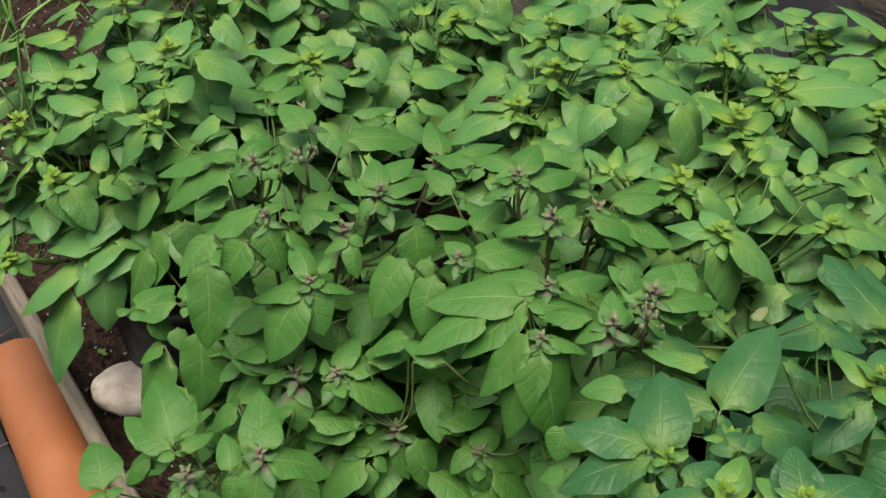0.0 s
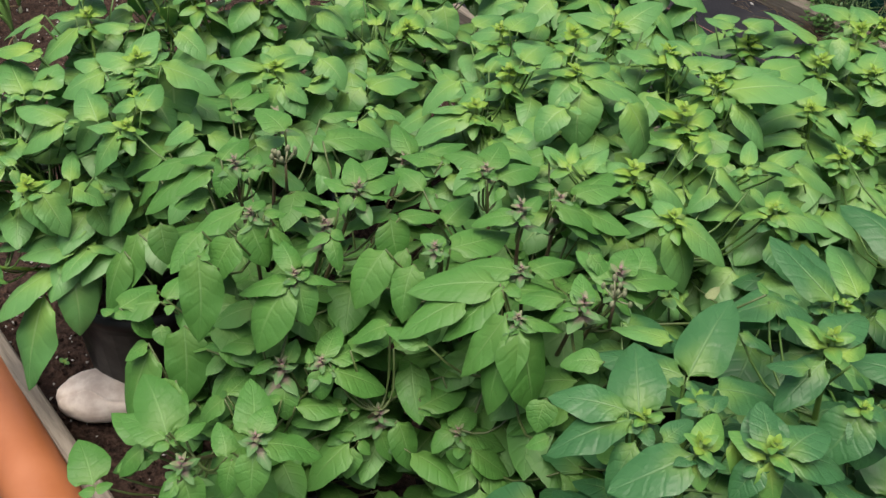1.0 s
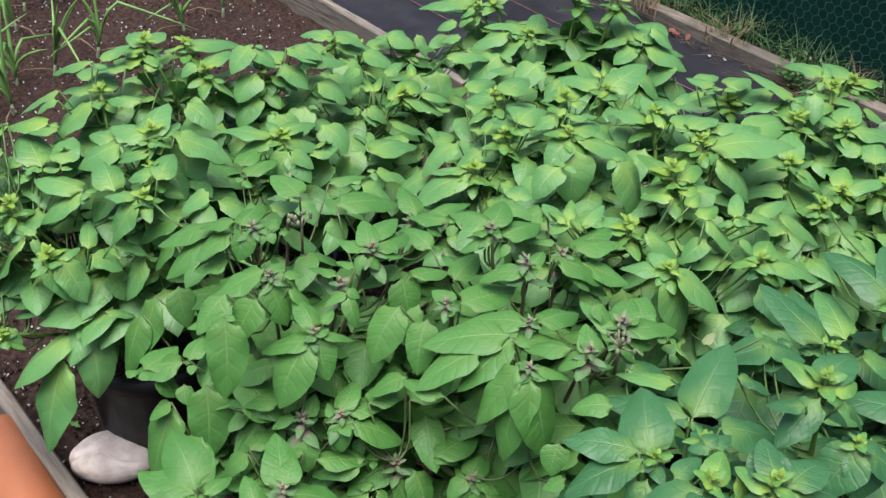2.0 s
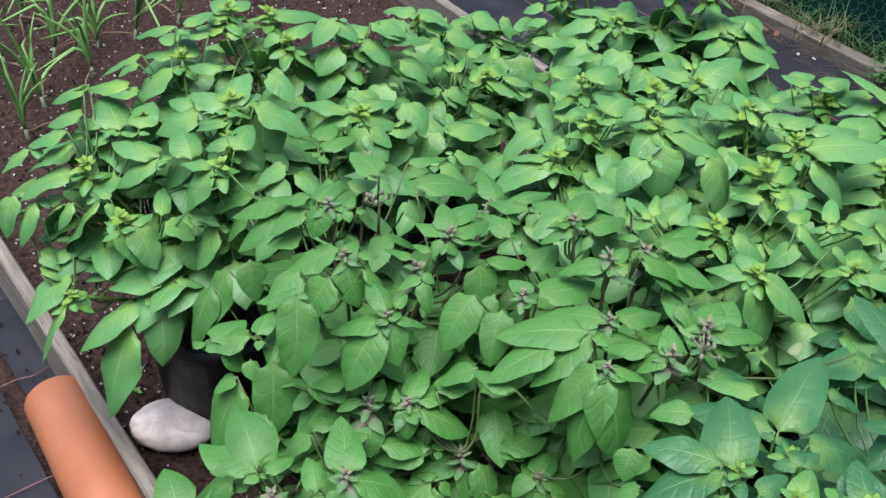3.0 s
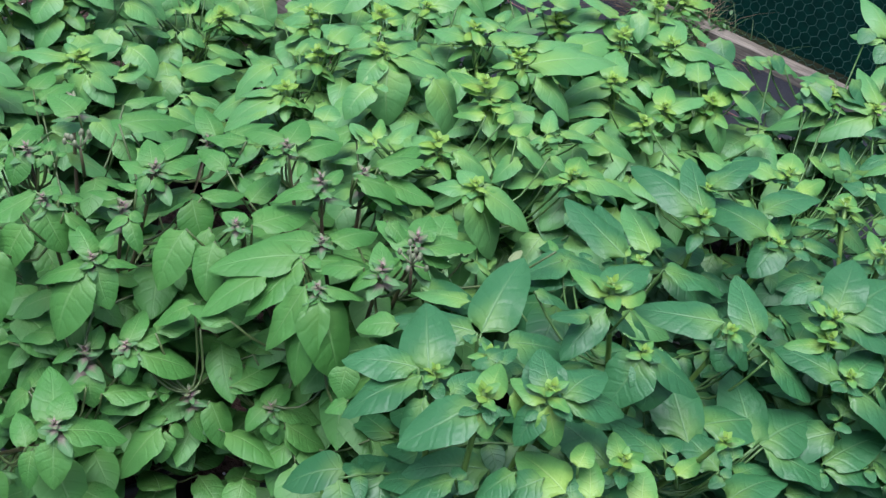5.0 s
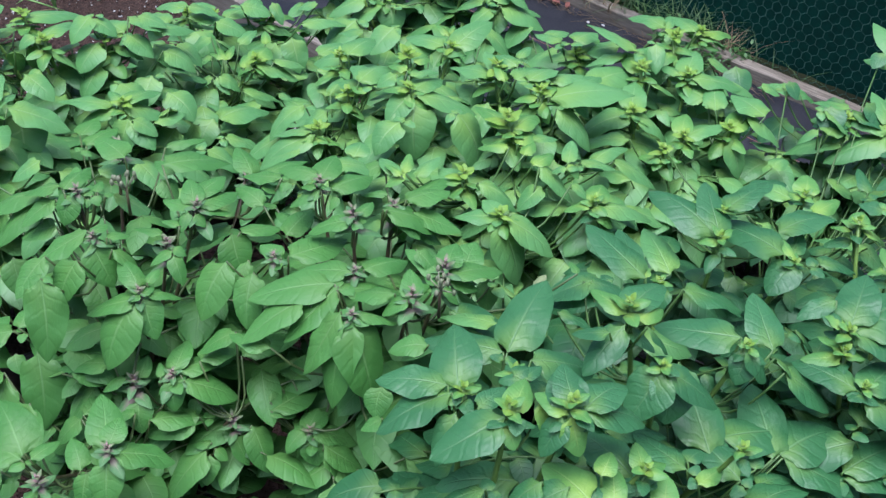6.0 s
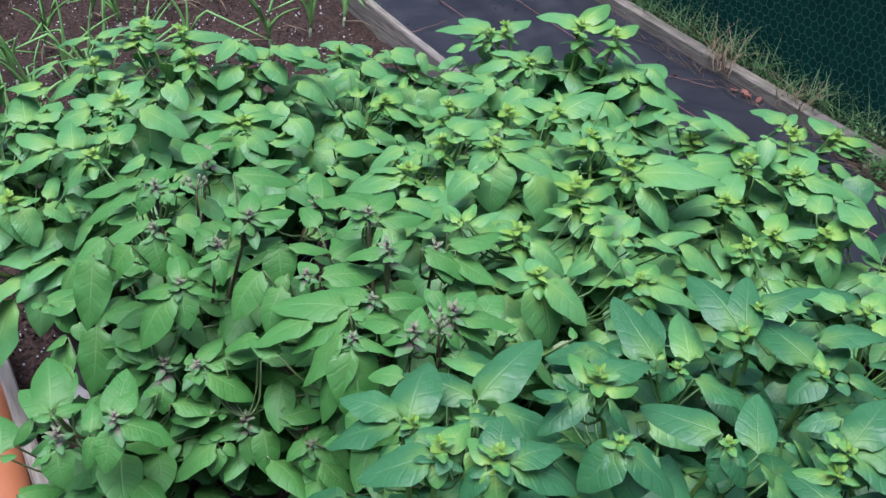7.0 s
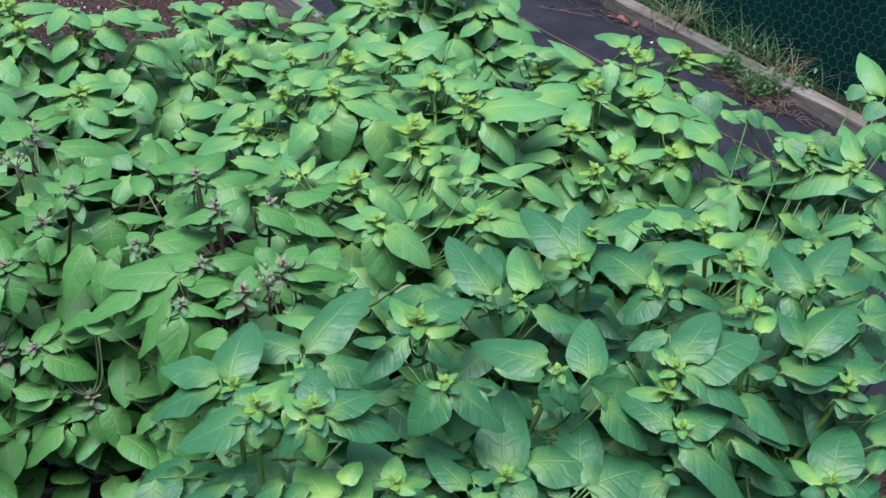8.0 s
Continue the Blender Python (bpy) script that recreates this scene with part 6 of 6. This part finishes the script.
def ball(cx, cy, cz, rx, ry, rz, seg=10, rings=6, rough=0.0, seed=0.0):
    verts, faces = [], []
    for j in range(rings + 1):
        t = math.pi * j / rings
        for k in range(seg):
            a = 2 * math.pi * k / seg
            d = Vector((math.sin(t) * math.cos(a), math.sin(t) * math.sin(a), math.cos(t)))
            f = 1 + rough * noise.noise(d * 2.3 + Vector((seed, 0, 0)))
            verts.append(Vector((cx + rx * d.x * f, cy + ry * d.y * f, cz + rz * d.z * f)))
    for j in range(rings):
        for k in range(seg):
            q = (k + 1) % seg
            faces.append((j * seg + k, (j + 1) * seg + k, (j + 1) * seg + q, j * seg + q))
    return verts, faces


def bud_cluster(plant, x, y, z, seed, label):
    r = random.Random(seed)
    at = Vector((x, y, z)) - plant.foot
    verts, faces = tube([at - Vector((0, 0, 0.05)), at - Vector((0, 0, 0.005))], [0.0022, 0.0016], 6)
    stalk = mesh_object("flower_stalk", verts, faces, STEM_PURPLE, plant.root, label=label)
    for i in range(9):
        d = Vector((r.uniform(-1, 1), r.uniform(-1, 1), r.uniform(-0.2, 1))).normalized() * r.uniform(0.010, 0.020)
        p = at + d
        verts, faces = merge([ball(p.x, p.y, p.z, 0.0028, 0.0028, 0.0048, 7, 5), tube([at - Vector((0, 0, 0.008)), p], [0.0011, 0.0008], 5)])
        mesh_object("flower_bud", verts, faces, BUD, stalk)


bud_cluster(BY_NAME["I"], 0.622, 0.505, 0.700, 5, "purplish stalk with pale green flower buds")
bud_cluster(BY_NAME["H"], 0.455, 0.905, 0.715, 6, "stalk with withered pale flowers")
dead = new("dead_leaf", LEAF_MESHES["Y"][1].copy())
DEAD = plain("withered_leaf", (0.123, 0.157, 0.067), (0.179, 0.207, 0.106), 20, 0.7)
dead.data.materials.clear()
dead.data.materials.append(DEAD)
dead.parent = BY_NAME["I"].root
dead.matrix_basis = Matrix.Translation(Vector((0.795, 0.497, 0.606)) - BY_NAME["I"].foot) @ pose(0, 0, 0, 6, -12, -80) @ Matrix.Diagonal((0.015, 0.030, 0.030, 1))
tagged(dead, "pale yellow withered leaf")


# ---- things beside the bed ----
def drain_pipe():
    root = tagged(new("drain_pipe"), "orange plastic drain pipe lying on the membrane", "pipe")
    a, b = Vector((0.072, 0.25, 0.050)), Vector((0.141, 1.462, 0.050))
    root.location = a
    d = (b - a)
    length = d.length
    d.normalize()
    side = d.cross(Vector((0, 0, 1)))
    up = side.cross(d)
    sides = 40
    stations = [(0.0, 0.0515), (0.0, 0.0558), (0.004, 0.0561), (length * 0.33, 0.0559), (length * 0.66, 0.0559), (length - 0.004, 0.0561), (length, 0.0558), (length, 0.0515), (length * 0.5, 0.0515)]
    verts, faces = [], []
    for s, rr in stations:
        for k in range(sides):
            w = 2 * math.pi * k / sides
            verts.append(d * s + (side * math.cos(w) + up * math.sin(w)) * rr)
    n = len(stations)
    for j in range(n):
        for k in range(sides):
            q = (k + 1) % sides
            j2 = (j + 1) % n
            faces.append((j * sides + q, j * sides + k, j2 * sides + k, j2 * sides + q))
    mesh_object("tube", verts, faces, ORANGE, root)


drain_pipe()


def boulder():
    """A pale river stone, flattened, with a crack across it."""
    verts, faces = [], []
    seg, rings = 110, 64
    for j in range(rings + 1):
        t = math.pi * j / rings
        for k in range(seg):
            a = 2 * math.pi * k / seg
            d = Vector((math.sin(t) * math.cos(a), math.sin(t) * math.sin(a), math.cos(t)))
            f = 1 + 0.04 * noise.noise(d * 1.7) + 0.016 * noise.noise(d * 5.0) + 0.008 * noise.noise(d * 14)
            groove = d.x * 0.35 + d.y * 0.9 + 0.48 + 0.10 * math.sin(6 * d.x)
            f += 0.008 * noise.noise(d * 30)
            f -= 0.10 * math.exp(-(groove / 0.038) ** 2) * max(0.0, d.z + 0.3)
            verts.append((0.078 * d.x * f, 0.051 * d.y * f, 0.042 * (abs(d.z) ** 0.8 if d.z > 0 else d.z) * f))
    for j in range(rings):
        for k in range(seg):
            q = (k + 1) % seg
            faces.append((j * seg + k, (j + 1) * seg + k, (j + 1) * seg + q, j * seg + q))
    ob = mesh_object("stone", verts, faces, STONE, label="pale pinkish cracked stone resting on the soil")
    ob["category"] = "stone"
    ob.matrix_basis = pose(0.296, 1.302, 0.036, 3, -3, -32)


boulder()


def threads():
    """The red marker threads woven into the membrane."""
    r = random.Random(4)
    for path, lines in (("path_left", [((-0.6, 1.33), (0.17, 1.345)), ((-0.6, 1.59), (0.17, 1.605)), ((-0.6, 1.84), (0.17, 1.852)), ((-0.6, 1.08), (0.17, 1.09)), ((-0.6, 2.10), (0.17, 2.11))]),
                        ("path_right", [((2.295, -0.2), (2.295, 4.5)), ((2.02, -0.2), (2.02, 4.5)), ((1.70, 2.68), (1.95, 2.75)), ((1.75, 0.80), (2.2, 0.77)), ((2.40, 2.09), (2.50, 1.93))])):
        owner = bpy.data.objects[path]
        z0 = -0.004 if path == "path_left" else 0.0125
        for (xa, ya), (xb, yb) in lines:
            n = 24
            pts = [(xa + (xb - xa) * i / n + r.uniform(-0.004, 0.004), ya + (yb - ya) * i / n + r.uniform(-0.004, 0.004), z0 + r.uniform(-0.002, 0.001)) for i in range(n + 1)]
            verts, faces = tube(pts, [0.0010] * (n + 1), 5)
            mesh_object("thread", verts, faces, RED_THREAD, owner)


threads()


# ---- onions ----
def onion(x, y, seed):
    r = random.Random(seed)
    root = tagged(new("onion_plant"), "young onion plant with hollow green leaves in bare soil", "onion", "onions in the bed")
    root.location = (x, y, 0.0)
    lean = Vector((r.uniform(-0.2, 0.2), r.uniform(-0.2, 0.2), 1)).normalized()
    neck = lean * r.uniform(0.022, 0.040)
    verts, faces = tube([Vector((0, 0, -0.01)), lean * 0.008, lean * 0.016, neck], [0.0045, 0.0062, 0.0048, 0.0042], 9)
    mesh_object("bulb", verts, faces, ONION_WHITE, root, label="white onion neck")
    for i in range(r.choice((5, 6, 7))):
        a = r.uniform(0, 6.28)
        out = Vector((math.cos(a), math.sin(a), 0))
        height, spread = r.uniform(0.14, 0.32), r.uniform(0.03, 0.16)
        kink = r.random() < 0.28
        pts, rad = [], []
        for k in range(8):
            s = k / 7
            p = neck * 0.8 + lean * height * (s - 0.25 * s * s * spread / 0.16) + out * spread * s * s
            if kink and s > 0.55:
                p += out * (s - 0.55) * height * 0.9 - Vector((0, 0, 1)) * (s - 0.55) * height * 1.3
            pts.append(p)
            rad.append((0.0032 + 0.0030 * math.sin(min(1, 2.2 * s) * 1.57)) * (1 - s) ** 0.55 + 0.0006)
        verts, faces = tube(pts, rad, 7)
        mesh_object("leaf", verts, faces, ONION_LEAF, root)
    for k in range(r.choice((0, 1, 1, 2))):
        a = r.uniform(0, 6.28)
        pts = [(0, 0, 0.02)] + [(0.13 * s * math.cos(a), 0.13 * s * math.sin(a), 0.03 * math.sin(3.1 * s) + 0.006) for s in (0.3, 0.6, 0.8, 1.0)]
        verts, faces = tube(pts, [0.0025, 0.0025, 0.002, 0.0015, 0.0008], 5)
        mesh_object("leaf", verts, faces, STRAW, root, label="withered yellow leaf lying on the soil")


spots = [(0.883, 3.097), (1.447, 2.818), (1.298, 2.804), (0.61, 3.024), (1.593, 2.86), (0.616, 2.773), (0.743, 2.774), (0.485, 2.78), (0.502, 2.528), (0.414, 2.405), (1.002, 2.797), (0.852, 2.765), (0.668, 2.622)]
rng = random.Random(8)
for row in range(6):
    for col in range(9):
        if rng.random() < 0.85:
            spots.append((0.36 + 0.15 * col + rng.uniform(-0.03, 0.03), 3.25 + 0.24 * row + rng.uniform(-0.05, 0.05)))
for col in range(4):
    spots.append((0.33 + 0.03 * col + rng.uniform(-0.02, 0.02), 2.62 + 0.14 * col))
for n, (x, y) in enumerate(spots):
    onion(x, y, 100 + n)


# ---- fence: chicken wire before green netting ----
def fence():
    root = tagged(new("fence"), "green netting fence with galvanised chicken wire before it", "fence")
    root.location = (FENCE_X, 0, 0)
    verts, faces = [], []
    ny, nz = 120, 16
    for j in range(nz + 1):
        for i in range(ny + 1):
            y, z = -1.2 + 6.2 * i / ny, -0.03 + 1.05 * j / nz
            verts.append((0.035 + 0.018 * noise.noise(Vector((y * 1.7, z * 1.2, 4))) + 0.006 * noise.noise(Vector((y * 7, z * 5, 1))), y, z))
    for j in range(nz):
        for i in range(ny):
            k = j * (ny + 1) + i
            faces.append((k, k + 1, k + ny + 2, k + ny + 1))
    mesh_object("netting", verts, faces, NETTING, root, label="dark green woven windbreak netting")
    chunks = []
    w, h = 0.032, 0.037
    rows, cols = 27, 130
    for j in range(rows):
        for i in range(cols):
            y0 = -0.3 + w * (i + 0.5 * (j % 2))
            z0 = -0.02 + 0.75 * h * j
            def at(yy, zz):
                return Vector((0.010 * noise.noise(Vector((yy * 2, zz * 3, 9))), yy + 0.006 * noise.noise(Vector((yy * 6, zz * 6, 2))), zz + 0.006 * noise.noise(Vector((yy * 6, zz * 6, 7)))))
            a, b, c, d = at(y0, z0), at(y0, z0 + h * 0.5), at(y0 + w / 2, z0 + h * 0.75), at(y0 - w / 2, z0 + h * 0.75)
            chunks += [tube([a, b], [0.0012] * 2, 4), tube([b, c], [0.0008] * 2, 3), tube([b, d], [0.0008] * 2, 3)]
    verts, faces = merge(chunks)
    mesh_object("chicken_wire", verts, faces, WIRE, root, label="hexagonal wire mesh", kind="stuff", smooth=False)
    for y in (-0.8, 1.0, 2.8, 4.6):
        verts, faces = tube([(0.075, y, -0.2), (0.075, y, 1.1)], [0.025, 0.025], 10)
        mesh_object("post", verts, faces, WOOD, root, smooth=False)


fence()


def blade(r, x, y, height, lean, width, z=0.0):
    """A grass blade: a tapered strip, creased along its middle and bowed over."""
    a = r.uniform(0, 6.28)
    out = Vector((math.cos(a), math.sin(a), 0))
    side = Vector((-out.y, out.x, 0))
    verts, faces = [], []
    for k in range(5):
        s = k / 4
        p = Vector((x, y, z)) + Vector((0, 0, height * (s - 0.35 * lean * s * s))) + out * lean * height * s * s
        w = width * (1 - s) ** 0.7 + 0.0002
        verts += [p - side * w, p - out * w * 0.4, p + side * w]
    for k in range(4):
        b = 3 * k
        faces += [(b, b + 1, b + 4, b + 3), (b + 1, b + 2, b + 5, b + 4)]
    return verts, faces


r = random.Random(21)
chunks = []
for y, wide, n, tall in ((3.8, 0.12, 100, 0.18), (3.3, 0.12, 100, 0.18), (2.9, 0.10, 100, 0.18), (2.55, 0.10, 110, 0.17), (2.3, 0.09, 110, 0.19), (2.05, 0.08, 120, 0.20), (1.86, 0.06, 70, 0.16), (1.70, 0.05, 110, 0.19), (1.56, 0.05, 40, 0.12), (1.43, 0.05, 110, 0.18), (1.27, 0.06, 30, 0.11), (1.1, 0.10, 12, 0.10)):
    for i in range(n):
        chunks.append(blade(r, r.uniform(2.65, 2.72), y + r.gauss(0, wide), tall * r.uniform(0.3, 1.1), r.uniform(0.3, 1.5), r.uniform(0.0012, 0.0028)))
verts, faces = merge(chunks)
tagged(mesh_object("grass", verts, faces, GRASS, label="long green grass growing along the fence foot", kind="stuff"), category="grass")
chunks = []
for y, x, n, tall, z in ((2.02, 2.58, 45, 0.15, 0.03), (1.70, 2.60, 26, 0.10, 0.03), (1.27, 2.65, 60, 0.12, 0.01), (1.72, 2.65, 14, 0.13, 0.0), (2.3, 2.66, 12, 0.15, 0.0)):
    for i in range(n):
        chunks.append(blade(r, x + r.gauss(0, 0.02), y + r.gauss(0, 0.04), tall * r.uniform(0.4, 1.2), r.uniform(0.5, 1.3), r.uniform(0.001, 0.002), z))
for i in range(190):
    # straws and frayed fibres lying along the foot of the board
    x, y, l = r.uniform(2.500, 2.588), r.choice((r.uniform(1.0, 1.5), r.uniform(1.15, 1.42), r.uniform(1.5, 2.6), r.uniform(1.6, 2.3))), r.uniform(0.03, 0.13)
    a = r.gauss(1.57, 0.35)
    bow = r.uniform(-0.012, 0.012)
    dx, dy = l * math.cos(a), l * math.sin(a)
    chunks.append(tube([(x, y, 0.010), (x + 0.5 * dx + bow, y + 0.5 * dy, 0.012 + r.uniform(0, 0.012)), (x + dx, y + dy, 0.010)], [0.0007] * 3, 3))
for i in range(110):
    # dry litter under the weeds
    x, y, l, a = r.gauss(2.545, 0.025), r.gauss(1.27, 0.07), r.uniform(0.02, 0.06), r.uniform(0, 6.28)
    chunks.append(tube([(x, y, 0.010), (x + 0.5 * l * math.cos(a), y + 0.5 * l * math.sin(a), 0.012 + r.uniform(0, 0.015)), (x + l * math.cos(a), y + l * math.sin(a), 0.012)], [0.0009] * 3, 3))
verts, faces = merge(chunks)
tagged(mesh_object("dead_grass", verts, faces, STRAW, label="dry straw-coloured grass on and beside the edging board", kind="stuff"), category="dead grass")


def weeds():
    r = random.Random(33)
    verts, faces, uv = [], [], []
    for i in range(420):
        cx, cy, wide = r.choice(((2.580, 1.43, 0.022), (2.560, 1.40, 0.018), (2.530, 1.280, 0.020), (2.575, 1.25, 0.024), (2.640, 1.20, 0.012)))
        base = Vector((cx + r.gauss(0, wide), cy + r.gauss(0, 1.3 * wide), 0.03 + abs(r.gauss(0, 1.3 * wide))))
        m = Matrix.Translation(base) @ pose(0, 0, 0, 0, 0, r.uniform(0, 360)) @ pose(0, 0, 0, r.uniform(-30, 40)) @ Matrix.Diagonal((0.010, 0.016, 0.016, 1)) @ Matrix.Scale(r.uniform(0.7, 1.3), 4)
        n = len(verts)
        shape = [(0, 0, 0), (0.45, 0.35, 0.05), (0.35, 0.75, 0.03), (0, 1, -0.05), (-0.35, 0.75, 0.03), (-0.45, 0.35, 0.05), (0, 0.5, -0.04)]
        verts += [m @ Vector(v) for v in shape]
        uv += [(0.5 + v[0], v[1]) for v in shape]
        faces += [(n + 6, n + a, n + (a + 1) % 6) for a in range(6)]
    ob = mesh_object("weeds", verts, faces, LEAF_WEED, label="low small-leaved green weeds along the edging board", kind="stuff", uv=uv)
    ob["category"] = "weeds"


weeds()


# ---- crumbs, perlite and litter on the soil ----
def litter(name, n, size, material, label, seed, areas, squash=0.7):
    r = random.Random(seed)
    verts, faces = [], []
    for i in range(n):
        x0, x1, y0, y1, z = r.choice(areas)
        x, y, s = r.uniform(x0, x1), r.uniform(y0, y1), size * r.uniform(0.4, 1.5)
        k = len(verts)
        m = Matrix.Translation((x, y, z + 0.3 * s)) @ pose(0, 0, 0, r.uniform(0, 360), r.uniform(0, 360), r.uniform(0, 360))
        for d in ((1, 0, 0), (-1, 0, 0), (0, 1, 0), (0, -1, 0), (0, 0, squash), (0, 0, -squash)):
            verts.append(m @ (Vector(d) * s * r.uniform(0.7, 1.3)))
        faces += [tuple(k + a for a in tri) for tri in ((0, 2, 4), (2, 1, 4), (1, 3, 4), (3, 0, 4), (2, 0, 5), (1, 2, 5), (3, 1, 5), (0, 3, 5))]
    ob = mesh_object(name, verts, faces, material, smooth=False, label=label, kind="stuff")
    ob["category"] = name.replace("_", " ")


BED = (0.23, 1.64, 1.6, 4.4, 0.004)
litter("soil_crumbs", 2600, 0.0045, SOIL, "loose crumbs of dark soil over the bed", 1, (BED, BED, (0.22, 0.6, 0.6, 1.7, 0.004)))
litter("perlite", 2400, 0.0030, PERLITE, "white perlite grains scattered over the dark soil", 2, (BED,) * 11 + ((0.22, 0.6, 0.8, 1.7, 0.006),))
litter("path_dirt", 240, 0.004, SOIL, "soil crumbs spilled on the membrane", 3, ((0.0, 0.16, 0.9, 2.2, -0.006), (1.72, 2.5, 0.4, 3.2, 0.010)))


# ---- a seedling by the stone ----
def seedling(x, y):
    root = tagged(new("seedling"), "tiny green weed seedling in the dark soil", "seedling")
    root.location = (x, y, 0.0)
    verts, faces = tube([(0, 0, -0.004), (0.001, 0, 0.006), (0.002, 0.001, 0.011)], [0.0009, 0.0008, 0.0006], 5)
    mesh_object("stem", verts, faces, STALK_GREEN, root)
    for turn, pitch, size in ((20, 12, 0.013), (205, 8, 0.012), (110, 30, 0.008), (290, 26, 0.009)):
        ob = new("leaf", LEAF_MESHES["Y"][turn % 6])
        ob.parent = root
        ob.matrix_basis = Matrix.Translation((0.002, 0.001, 0.011)) @ pose(0, 0, 0, 0, 0, turn) @ pose(0, 0, 0, pitch) @ Matrix.Diagonal((0.8 * size, size, size, 1))


seedling(0.281, 1.441)


# ---- scraps beside the far board ----
def scrap(x, y, z, size, turn, seed):
    """A crumpled withered leaf."""
    verts, faces = [], []
    n = 7
    for j in range(n):
        for i in range(n):
            u, v = i / (n - 1) - 0.5, j / (n - 1) - 0.5
            k = 1 - 0.5 * abs(v) - 0.2 * abs(u)
            verts.append((size * u * k, 0.55 * size * v * k, 0.16 * size * (1 + noise.noise(Vector((5 * u, 5 * v, seed))) + 0.8 * noise.noise(Vector((11 * u, 11 * v, seed))))))
    for j in range(n - 1):
        for i in range(n - 1):
            a = j * n + i
            faces.append((a, a + 1, a + n + 1, a + n))
    ob = mesh_object("dead_leaf_scrap", verts, faces, RED_SCRAP, label="crumpled red-brown dead leaf on the membrane")
    ob["category"] = "dead leaf"
    ob.matrix_basis = pose(x, y, z, 6, -8, turn)


RED_SCRAP = plain("red_brown_dead_leaf", (0.100, 0.034, 0.026), (0.180, 0.070, 0.055), 60, 0.8)
for x, y, z, size, turn, seed in ((2.560, 1.862, 0.006, 0.055, 80, 1.0), (2.572, 1.815, 0.006, 0.040, 30, 2.0), (2.545, 1.905, 0.006, 0.032, 140, 3.0)):
    scrap(x, y, z, size, turn, seed)


def stone_chip(x, y, size, seed):
    verts, faces = ball(0, 0, 0, size, 0.6 * size, 0.4 * size, 9, 6, 0.9, seed)
    ob = mesh_object("stone_chip", verts, faces, PERLITE, smooth=False, label="small white stone chip lying on the membrane")
    ob["category"] = "stone chip"
    ob.matrix_basis = pose(x, y, 0.014, 8, 5, 40 * seed)


stone_chip(2.518, 1.685, 0.007, 1.0)
stone_chip(2.538, 1.640, 0.006, 2.0)
